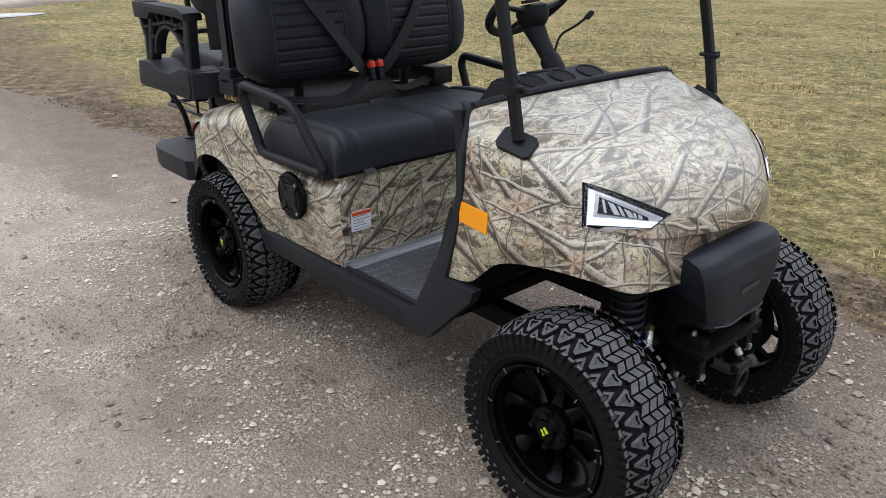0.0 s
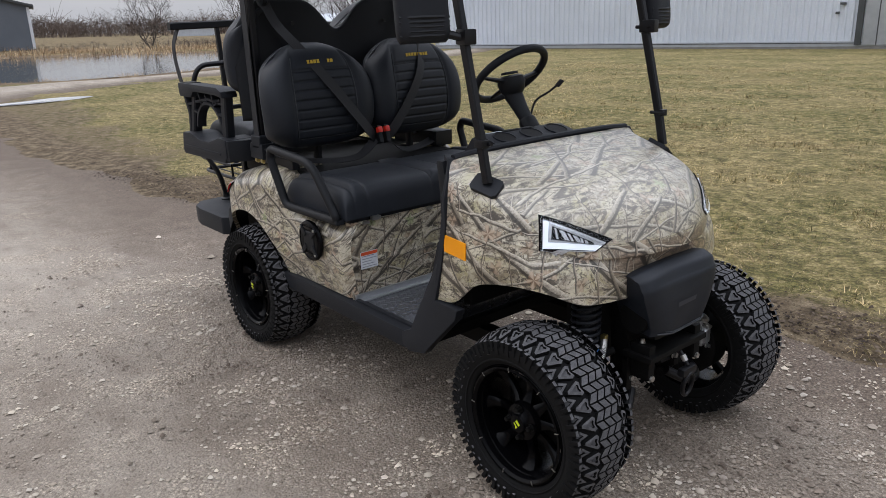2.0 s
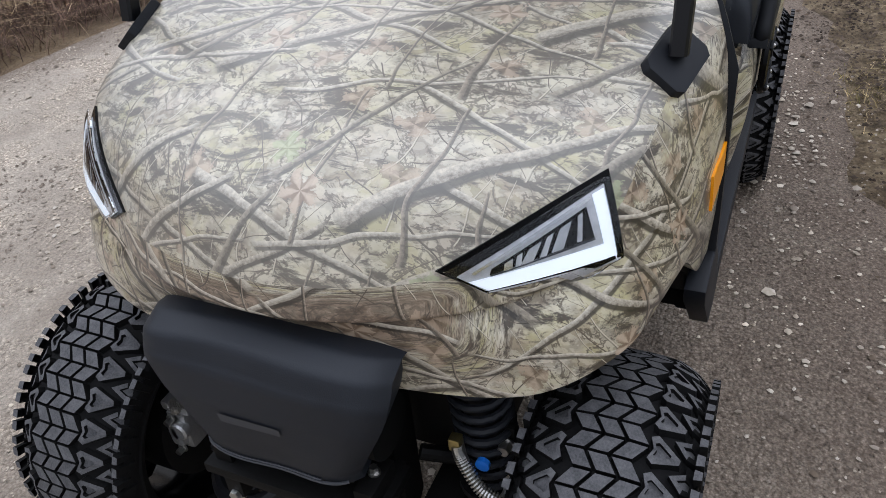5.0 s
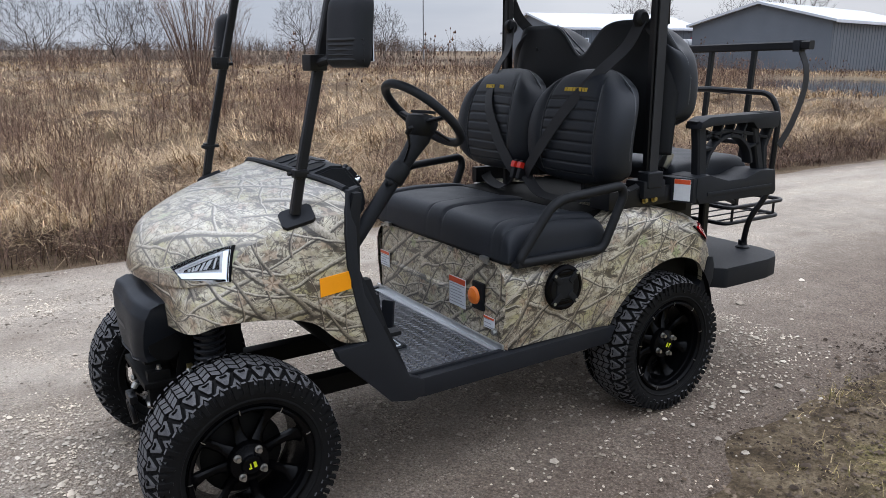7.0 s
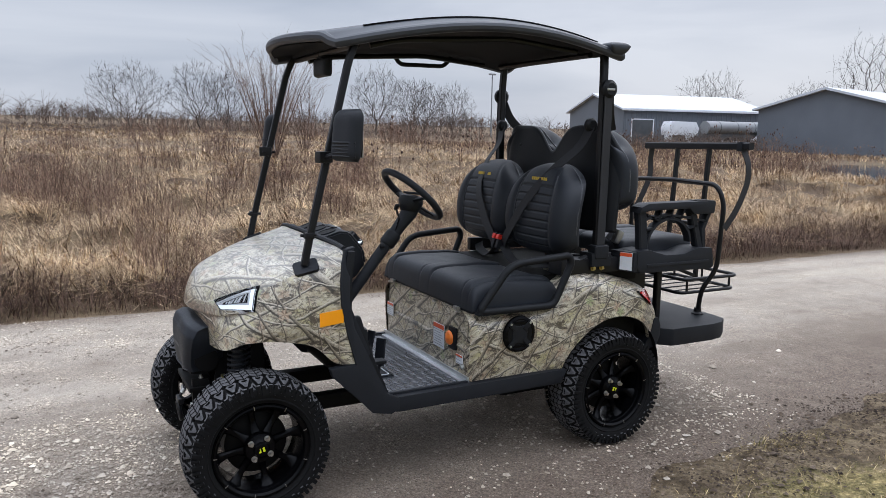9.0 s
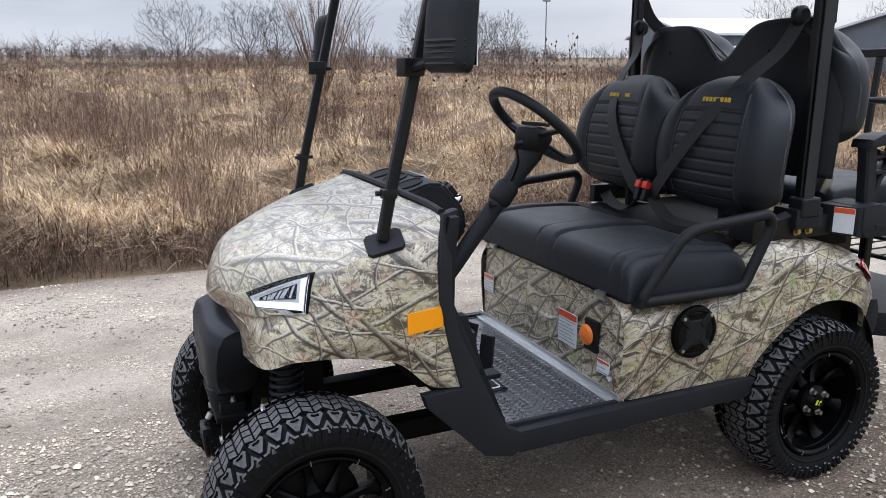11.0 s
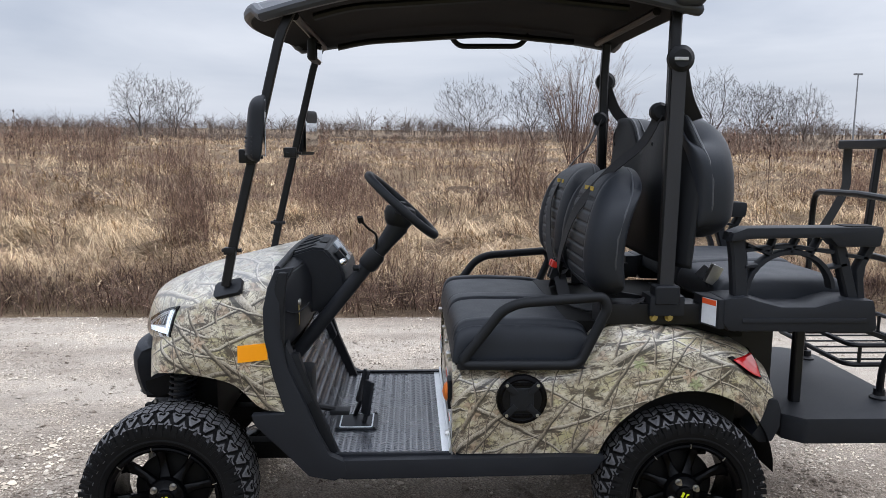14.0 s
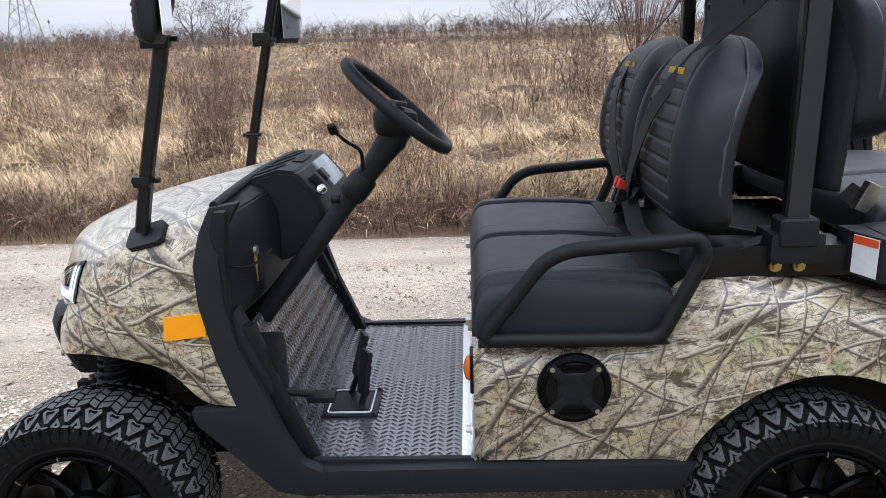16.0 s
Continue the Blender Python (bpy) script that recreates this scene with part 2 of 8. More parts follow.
def printed_leaves(nt, uv, col, scale, size, share, tone_a, tone_b, seed, lobes=2.5, strength=0.9):
    """Lobed leaves, one at most in a cell."""
    vo = nt.nodes.new("ShaderNodeTexVoronoi")
    vo.voronoi_dimensions = "2D"
    vo.inputs["Scale"].default_value = scale
    mp = nt.nodes.new("ShaderNodeMapping")
    mp.inputs["Location"].default_value = (seed * 0.71, seed * 0.29, 0)
    nt.links.new(uv, mp.inputs[0])
    nt.links.new(mp.outputs[0], vo.inputs["Vector"])
    away = nt.nodes.new("ShaderNodeVectorMath")
    away.operation = "SUBTRACT"
    nt.links.new(mp.outputs[0], away.inputs[0])
    nt.links.new(vo.outputs["Position"], away.inputs[1])
    sp = nt.nodes.new("ShaderNodeSeparateXYZ")
    nt.links.new(away.outputs[0], sp.inputs[0])
    rnd = nt.nodes.new("ShaderNodeSeparateColor")
    nt.links.new(vo.outputs["Color"], rnd.inputs[0])
    turn = maths(nt, "MULTIPLY_ADD", rnd.outputs[1], 6.28, maths(nt, "ARCTAN2", sp.outputs[1], sp.outputs[0]))
    star = maths(nt, "ABSOLUTE", maths(nt, "COSINE", maths(nt, "MULTIPLY", turn, lobes)))
    rough = noise_node(nt, mp.outputs[0], 75, 4.0, 0.75)
    far = maths(nt, "SQRT", maths(nt, "MULTIPLY_ADD", sp.outputs[0], sp.outputs[0], maths(nt, "MULTIPLY", sp.outputs[1], sp.outputs[1])))
    far = maths(nt, "DIVIDE", far, size)
    reach = maths(nt, "MULTIPLY", maths(nt, "MULTIPLY_ADD", star, 0.5, 0.42), maths(nt, "MULTIPLY_ADD", rough.outputs[0], 3.2, -0.65))
    mask = ramp_up(nt, maths(nt, "SUBTRACT", far, reach), 0.04, -0.04)
    mask = maths(nt, "MULTIPLY", mask, maths(nt, "LESS_THAN", rnd.outputs[0], share))
    mask = maths(nt, "MULTIPLY", mask, strength)
    vein = ramp_up(nt, maths(nt, "ADD", star, maths(nt, "MULTIPLY_ADD", rough.outputs[0], 0.8, -0.4)), 0.5, 1.0)
    return mix_rgb(nt, mask, col, mix_rgb(nt, vein, tone_a, tone_b))


camo, c_nt, c_b = nodes_of("woodland_print_wrap")
c_a, c_o = c_nt.nodes.new("ShaderNodeAttribute"), c_nt.nodes.new("ShaderNodeAttribute")
c_a.attribute_name, c_o.attribute_name = "print_level", "print_bonnet"
c_s = c_nt.nodes.new("ShaderNodeSeparateXYZ")
c_nt.links.new(c_o.outputs["Vector"], c_s.inputs[0])
# the film's lap joint between bonnet and flank follows a ragged line
c_lap = noise_node(c_nt, c_o.outputs["Vector"], 14, 4.0, 0.7)
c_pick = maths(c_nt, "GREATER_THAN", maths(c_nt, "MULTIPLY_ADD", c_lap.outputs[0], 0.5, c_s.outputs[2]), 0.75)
c_mixv = c_nt.nodes.new("ShaderNodeMix")
c_mixv.data_type = "VECTOR"
c_nt.links.new(c_pick, c_mixv.inputs[0])
c_nt.links.new(c_a.outputs["Vector"], c_mixv.inputs[4])
c_nt.links.new(joined(c_nt, c_s.outputs[0], c_s.outputs[1]), c_mixv.inputs[5])
c_uv = c_mixv.outputs[1]


def print_noise(sx, sy, scale, detail, rough, shift=0.0):
    mp = c_nt.nodes.new("ShaderNodeMapping")
    mp.inputs["Scale"].default_value, mp.inputs["Location"].default_value = (sx, sy, 1), (shift, shift * 1.7, 0)
    c_nt.links.new(c_uv, mp.inputs[0])
    return noise_node(c_nt, mp.outputs[0], scale, detail, rough, 0.6).outputs[0]


PALE, OLIVE, TAN, DARK = (0.65, 0.595, 0.445), (0.46, 0.41, 0.22), (0.45, 0.35, 0.24), (0.042, 0.032, 0.023)
c_col = mix_rgb(c_nt, ramp_up(c_nt, print_noise(1, 1.8, 7, 5, 0.6), 0.40, 0.60), OLIVE, PALE)
c_col = mix_rgb(c_nt, ramp_up(c_nt, print_noise(1, 1.5, 9, 6, 0.7, 3.1), 0.52, 0.66, 0, 0.75), c_col, TAN)
# leaf litter: small overlapping scraps, each with a tone of its own
c_wob = noise_node(c_nt, c_uv, 26, 4.0, 0.65)
c_off = c_nt.nodes.new("ShaderNodeVectorMath")
c_off.operation = "MULTIPLY_ADD"
c_nt.links.new(c_wob.outputs["Color"], c_off.inputs[0])
c_off.inputs[1].default_value = (0.06, 0.045, 0.0)
c_nt.links.new(c_uv, c_off.inputs[2])
for c_scale, c_share in ((34, 0.55), (75, 0.45)):
    c_vo = c_nt.nodes.new("ShaderNodeTexVoronoi")
    c_vo.voronoi_dimensions = "2D"
    c_vo.inputs["Scale"].default_value = c_scale
    c_nt.links.new(c_off.outputs[0], c_vo.inputs["Vector"])
    c_id = c_nt.nodes.new("ShaderNodeSeparateColor")
    c_nt.links.new(c_vo.outputs["Color"], c_id.inputs[0])
    c_tone = ramp_node(c_nt, [(0.0, (0.13, 0.098, 0.068)), (0.16, (0.26, 0.20, 0.14)), (0.3, (0.46, 0.38, 0.29)), (0.55, (0.56, 0.51, 0.41)), (0.8, (0.62, 0.57, 0.47)), (1.0, (0.50, 0.41, 0.33))])
    c_nt.links.new(c_id.outputs[0], c_tone.inputs[0])
    c_fac = maths(c_nt, "MULTIPLY", ramp_up(c_nt, print_noise(1, 1.4, 11, 4, 0.6, c_scale * 0.1), 0.42, 0.58), c_share)
    c_col = mix_rgb(c_nt, c_fac, c_col, c_tone.outputs[0])
    c_rim = maths(c_nt, "MULTIPLY", ramp_up(c_nt, c_vo.outputs["Distance"], 0.42, 0.62), c_fac)
    c_col = mix_rgb(c_nt, maths(c_nt, "MULTIPLY", c_rim, 0.8), c_col, (0.13, 0.10, 0.07))
# ragged shadowed litter in level streaks, and fine cracks
c_col = mix_rgb(c_nt, ramp_up(c_nt, print_noise(1, 2.6, 8.5, 9, 0.74, 5.3), 0.51, 0.585, 0, 0.92), c_col, DARK)
# a bank of brown litter runs across the nose
c_lv = c_nt.nodes.new("ShaderNodeSeparateXYZ")
c_nt.links.new(c_a.outputs["Vector"], c_lv.inputs[0])
c_bank = ramp_up(c_nt, maths(c_nt, "MULTIPLY_ADD", print_noise(1, 2.4, 12, 6, 0.7, 2.2), 1.3, c_lv.outputs[2]), 1.15, 1.55, 0, 0.85)
c_brown = ramp_node(c_nt, [(0.38, (0.055, 0.038, 0.027)), (0.5, (0.17, 0.118, 0.080)), (0.64, (0.36, 0.27, 0.195))])
c_nt.links.new(print_noise(1, 1.8, 30, 6, 0.72, 7.7), c_brown.inputs[0])
c_col = mix_rgb(c_nt, c_bank, c_col, c_brown.outputs[0])
c_col = mix_rgb(c_nt, ramp_up(c_nt, print_noise(1, 1.2, 60, 5, 0.75, 9.0), 0.53, 0.65, 0, 0.75), c_col, (0.10, 0.078, 0.055))
c_vein = maths(c_nt, "ABSOLUTE", maths(c_nt, "SUBTRACT", print_noise(1, 1, 17, 5, 0.6, 12.0), 0.5))
c_col = mix_rgb(c_nt, ramp_up(c_nt, c_vein, 0.022, 0.008, 0, 0.8), c_col, (0.09, 0.068, 0.048))
c_col = printed_strokes(c_nt, c_uv, c_col, 24, 0.13, 0.045, 0.0006, 0.0017, 0.6, (0.20, 0.155, 0.105), (0.04, 0.03, 0.022), 3, 0.022, 0)
c_col = printed_strokes(c_nt, c_uv, c_col, -44, 0.09, 0.040, 0.0006, 0.0018, 0.5, (0.16, 0.125, 0.09), (0.035, 0.027, 0.02), 8, 0.020, 0)
c_col = printed_strokes(c_nt, c_uv, c_col, 68, 0.10, 0.034, 0.0007, 0.0016, 0.5, (0.66, 0.61, 0.50), (0.42, 0.36, 0.25), 14, 0.016, 0.5)
c_col = printed_leaves(c_nt, c_uv, c_col, 11, 0.026, 0.42, (0.17, 0.115, 0.07), (0.45, 0.335, 0.235), 4, 1.5, 0.75)
c_col = printed_strokes(c_nt, c_uv, c_col, -24, 0.36, 0.080, 0.0035, 0.009, 0.62, (0.70, 0.64, 0.52), (0.12, 0.095, 0.068), 21, 0.009, 0.85, 0.8)
c_col = printed_strokes(c_nt, c_uv, c_col, 33, 0.44, 0.105, 0.007, 0.015, 0.62, (0.66, 0.59, 0.47), (0.095, 0.075, 0.053), 27, 0.008, 0.9, 0.9)
c_col = printed_strokes(c_nt, c_uv, c_col, 10, 0.40, 0.085, 0.003, 0.0075, 0.55, (0.74, 0.68, 0.56), (0.18, 0.145, 0.105), 33, 0.013, 0.8, 0.8)
c_col = printed_strokes(c_nt, c_uv, c_col, 84, 0.24, 0.095, 0.0018, 0.0038, 0.66, (0.42, 0.345, 0.26), (0.06, 0.045, 0.033), 41, 0.014, 0.8, 0.8)
c_col = printed_strokes(c_nt, c_uv, c_col, 54, 0.30, 0.12, 0.004, 0.010, 0.5, (0.40, 0.345, 0.26), (0.07, 0.055, 0.04), 47, 0.009, 0.85, 0.9)
c_col = printed_leaves(c_nt, c_uv, c_col, 6.5, 0.030, 0.30, (0.22, 0.14, 0.085), (0.52, 0.40, 0.29), 6, 2.5, 0.85)
c_col = printed_leaves(c_nt, c_uv, c_col, 5.0, 0.027, 0.26, (0.20, 0.24, 0.10), (0.38, 0.42, 0.22), 11, 2.5, 0.7)
# the sky's sheen on the bonnet, painted into its print as a paler wash
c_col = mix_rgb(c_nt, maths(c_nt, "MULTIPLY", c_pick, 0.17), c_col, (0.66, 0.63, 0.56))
c_nt.links.new(c_col, c_b.inputs["Base Color"])
c_b.inputs["Roughness"].default_value = 0.36
c_b.inputs["Coat Weight"].default_value, c_b.inputs["Coat Roughness"].default_value = 0.6, 0.22


# ---- mesh helpers ----
def obj(name, me, material, parent=None, label="", smooth=True, sharp=35):
    if material is not None and not me.materials:
        me.materials.append(material)
    if smooth:
        me.shade_smooth()
        me.set_sharp_from_angle(angle=radians(sharp))
    ob = new(name, me)
    if parent is not None:
        ob.parent = parent
    return tagged(ob, label)


def part(name, bm, material, parent=None, label="", smooth=True, sharp=35):
    me = bpy.data.meshes.new(name)
    bmesh.ops.recalc_face_normals(bm, faces=bm.faces)
    bm.to_mesh(me)
    bm.free()
    return obj(name, me, material, parent, label, smooth, sharp)


def raw(name, verts, faces, material, parent=None, label="", smooth=False):
    me = bpy.data.meshes.new(name)
    me.from_pydata([tuple(v) for v in verts], [], [tuple(f) for f in faces])
    me.update()
    return obj(name, me, material, parent, label, smooth)


def fast_mesh(name, verts, tris):
    """A triangle mesh straight from numpy arrays."""
    verts, tris = np.asarray(verts, np.float32), np.asarray(tris, np.int32)
    me = bpy.data.meshes.new(name)
    me.vertices.add(len(verts))
    me.vertices.foreach_set("co", verts.ravel())
    me.loops.add(tris.size)
    me.loops.foreach_set("vertex_index", tris.ravel())
    me.polygons.add(len(tris))
    me.polygons.foreach_set("loop_start", np.arange(0, tris.size, tris.shape[1], dtype=np.int32))
    me.update(calc_edges=True)
    return me


def rbox(x0, x1, y0, y1, z0, z1, bevel=0.01, seg=2, m=None):
    bm = bmesh.new()
    bmesh.ops.create_cube(bm, size=1)
    for v in bm.verts:
        v.co = ((x0 + x1) / 2 + v.co.x * (x1 - x0), (y0 + y1) / 2 + v.co.y * (y1 - y0), (z0 + z1) / 2 + v.co.z * (z1 - z0))
    if bevel:
        bmesh.ops.bevel(bm, geom=bm.edges[:], offset=bevel, segments=seg, profile=0.7, affect="EDGES", clamp_overlap=True)
    if m is not None:
        bm.transform(m)
    return bm


def merge(*bms):
    """Joins bmeshes into the first."""
    base = bms[0]
    for other in bms[1:]:
        me = bpy.data.meshes.new("tmp")
        other.to_mesh(me)
        other.free()
        base.from_mesh(me)
        bpy.data.meshes.remove(me)
    return base


def spline(pts, n=8):
    """A smooth line through the given points."""
    p = [Vector(q) for q in pts]
    if len(p) < 3:
        return p
    p = [p[0] * 2 - p[1]] + p + [p[-1] * 2 - p[-2]]
    out = []
    for i in range(1, len(p) - 2):
        a, b, c, d = p[i - 1:i + 3]
        for k in range(n):
            t = k / n
            out.append(0.5 * (2 * b + (c - a) * t + (2 * a - 5 * b + 4 * c - d) * t * t + (3 * b - a - 3 * c + d) * t ** 3))
    return out + [p[-2]]


def bent(pts, r=0.04, n=6):
    """A bent bar's line: straight runs with rounded corners."""
    p = [Vector(q) for q in pts]
    out = [p[0]]
    for a, b, c in zip(p, p[1:], p[2:]):
        u, v = (a - b), (c - b)
        k = min(r, u.length * 0.48, v.length * 0.48)
        u, v = b + u.normalized() * k, b + v.normalized() * k
        for i in range(n + 1):
            t = i / n
            out.append(u * (1 - t) ** 2 + b * 2 * t * (1 - t) + v * t * t)
    return out + [p[-1]]


def sweep(line, ring, cap=True, up=None, closed=False):
    """Carries a ring of (a, b) offsets along a line."""
    bm = bmesh.new()
    n = len(line)
    rows, side = [], None
    for i, p in enumerate(line):
        q0, q1 = (line[i - 1], line[(i + 1) % n]) if closed else (line[max(i - 1, 0)], line[min(i + 1, n - 1)])
        d = (q1 - q0).normalized()
        if up is not None:
            side = d.cross(Vector(up)).normalized()
        elif side is None:
            side = d.cross(Vector((0, 0, 1)) if abs(d.z) < 0.9 else Vector((1, 0, 0))).normalized()
        else:
            side = (side - d * side.dot(d)).normalized()
        nor = side.cross(d)
        k = ring[i] if isinstance(ring[0][0], (list, tuple)) else ring
        rows.append([bm.verts.new(p + side * a + nor * b) for a, b in k])
    m = len(rows[0])
    for i in range(n if closed else n - 1):
        r0, r1 = rows[i], rows[(i + 1) % n]
        for j in range(m):
            bm.faces.new((r0[j], r0[(j + 1) % m], r1[(j + 1) % m], r1[j]))
    if cap and not closed:
        bm.faces.new(rows[0][::-1])
        bm.faces.new(rows[-1])
    return bm


def disc(r, n=10, squash=1.0):
    return [(r * math.cos(2 * math.pi * i / n), r * squash * math.sin(2 * math.pi * i / n)) for i in range(n)]


def tube(line, r, n=10, squash=1.0, **k):
    if isinstance(r, (list, tuple)):
        return sweep(line, [disc(q, n, squash) for q in r], **k)
    return sweep(line, disc(r, n, squash), **k)


def strap(line, width, thick, up):
    w, h = width / 2, thick / 2
    return sweep(line, [(-w, -h), (w, -h), (w, h), (-w, h)], up=up)


def lathe(profile, n=48, axis="y"):
    """Turns (radius, along) pairs round an axis; y by default."""
    bm = bmesh.new()
    rows = []
    for k in range(n):
        c, s = math.cos(2 * math.pi * k / n), math.sin(2 * math.pi * k / n)
        rows.append([bm.verts.new((r * c, a, r * s) if axis == "y" else ((r * c, r * s, a) if axis == "z" else (a, r * c, r * s))) for r, a in profile])
    for k in range(n):
        a, b = rows[k], rows[(k + 1) % n]
        for i in range(len(profile) - 1):
            bm.faces.new((a[i], a[i + 1], b[i + 1], b[i]))
    return bm


def slab(outline, y0, y1, bevel=0.004, plane="xz"):
    """A plate cut to an outline and given thickness."""
    bm = bmesh.new()
    put = {"xz": lambda a, b, c: (a, c, b), "yz": lambda a, b, c: (c, a, b), "xy": lambda a, b, c: (a, b, c)}[plane]
    lo = [bm.verts.new(put(a, b, y0)) for a, b in outline]
    hi = [bm.verts.new(put(a, b, y1)) for a, b in outline]
    n = len(outline)
    bm.faces.new(lo)
    bm.faces.new(hi[::-1])
    for i in range(n):
        bm.faces.new((lo[i], hi[i], hi[(i + 1) % n], lo[(i + 1) % n]))
    bmesh.ops.recalc_face_normals(bm, faces=bm.faces)
    if bevel:
        rim = [e for e in bm.edges if len(e.link_faces) == 2 and e.calc_face_angle() > 0.6]
        bmesh.ops.bevel(bm, geom=rim, offset=bevel, segments=2, profile=0.7, affect="EDGES", clamp_overlap=True)
    return bm


def sheet(P, nu, nv):
    """A grid of points P(u, v), u and v from 0 to 1, as a bmesh."""
    bm = bmesh.new()
    g = [[bm.verts.new(P(i / nu, j / nv)) for j in range(nv + 1)] for i in range(nu + 1)]
    for i in range(nu):
        for j in range(nv):
            bm.faces.new((g[i][j], g[i + 1][j], g[i + 1][j + 1], g[i][j + 1]))
    return bm


def pillow(place, front, back, nu=40, nv=40):
    """A stuffed shape: place(a, b, d) sets a point, front and back give its depth d over a, b in -1..1; both vanish at the rim."""
    bm = bmesh.new()
    grids = []
    for f in (front, back):
        g = []
        for i in range(nu + 1):
            row = []
            for j in range(nv + 1):
                a, b = 2 * i / nu - 1, 2 * j / nv - 1
                a, b = math.sin(a * math.pi / 2) * 0.5 + a * 0.5, math.sin(b * math.pi / 2) * 0.5 + b * 0.5
                rim = i in (0, nu) or j in (0, nv)
                row.append(grids[0][i][j] if rim and grids else bm.verts.new(place(a, b, 0.0 if rim else f(a, b))))
            g.append(row)
        grids.append(g)
    for k, g in enumerate(grids):
        for i in range(nu):
            for j in range(nv):
                q = (g[i][j], g[i + 1][j], g[i + 1][j + 1], g[i][j + 1])
                bm.faces.new(q if k == 0 else q[::-1])
    return bm


def bolt(x, y, z, r=0.008, axis="y", length=0.012, sign=1):
    """A hexagon head with a washer."""
    bm = bmesh.new()
    rot = {"y": pose(0, 0, 0, 90 * sign), "x": pose(0, 0, 0, 0, 90 * sign), "z": pose(0, 0, 0)}[axis]
    m = pose(x, y, z) @ rot
    bmesh.ops.create_cone(bm, cap_ends=True, segments=12, radius1=r * 1.4, radius2=r * 1.4, depth=0.003, matrix=m)
    bmesh.ops.create_cone(bm, cap_ends=True, segments=6, radius1=r, radius2=r * 0.92, depth=length, matrix=m @ pose(0, 0, length / 2))
    return bm


# ---- the lie of the land ----
def smooth(a, b, x):
    t = np.clip((np.asarray(x, float) - a) / (b - a), 0, 1)
    return t * t * (3 - 2 * t)


def pond_reach(x, y):
    """1 at the pond's shore, less inside it."""
    x, y = np.asarray(x, float), np.asarray(y, float)
    wob = 0.06 * np.sin(y * 0.55 + 1.0) + 0.05 * np.sin(y * 0.21 + x * 0.3)
    return np.sqrt(((x + 42) / 14.5) ** 2 + ((y + 2) / 24.0) ** 2) + wob


def patch(x, y, scale=0.35, seed=0.0):
    """Loose patches, about -1 to 1."""
    return np.sin(x * scale + 1.3 * np.sin(y * scale * 0.8 + seed)) * np.cos(y * scale * 1.2 - 0.9 * np.sin(x * scale * 0.6 + seed))


def lumps(x, y):
    """Heaps and hollows of the matted field."""
    return 0.13 * patch(x, y, 2.3, 0.7) + 0.09 * patch(x + 0.4 * y, y, 4.1, 2.0) + 0.10 * patch(x, y + 0.3 * x, 1.2, 4.0) + 0.035 * patch(x, y, 8.3, 1.0)


def lie(x, y):
    """Height of the land: the field rises from the road, the lawn falls away from it, the pond lies in a basin."""
    x, y = np.asarray(x, float), np.asarray(y, float)
    z = 0.0175 * np.maximum(0, -y - 3.6) - 0.0175 * np.maximum(0, y - 2.0)
    z = z + 0.10 * smooth(-3.5, -4.6, y) * smooth(-24, -18, x) - 0.07 * smooth(-3.35, -3.7, y) * smooth(-4.4, -3.8, y)
    z = z + smooth(4, 12, -y) * (0.10 * np.sin(x * 0.45 + y * 0.2) + 0.08 * np.sin(x * 0.17 - y * 0.31)) * smooth(-24, -18, x)
    z = z + lumps(x, y) * smooth(-4.2, -5.2, y) * smooth(-40, -26, y) * smooth(-26, -20, x)
    return z - 0.75 * smooth(1.06, 0.86, pond_reach(x, y)) - 0.10 * smooth(1.35, 1.0, pond_reach(x, y))


ROAD = [((70, -3.7), (70, 2.4)), ((14, -3.5), (14, 2.0)), ((3, -3.45), (3, 1.65)), ((0, -3.42), (0, 1.3)), ((-2, -3.4), (-2, 0.95)),
        ((-5, -3.35), (-5, 0.42)), ((-10, -3.3), (-10, 0.05)), ((-14, -3.0), (-14, 0.3)), ((-19, -2.0), (-17.2, 1.2)),
        ((-22.6, 1.2), (-19.7, 3.6)), ((-25.2, 6.5), (-22.4, 8.2)), ((-27, 12), (-24.2, 13)), ((-30, 22), (-27, 23)), ((-46, 44), (-43, 46))]


def lawn_edge(x):
    """Where the lawn's side of the straight stretch of road ends."""
    return np.interp(x, [-14, -10, -5, -2, 0, 3, 14, 70], [0.3, 0.05, 0.42, 0.95, 1.3, 1.65, 2.0, 2.4])


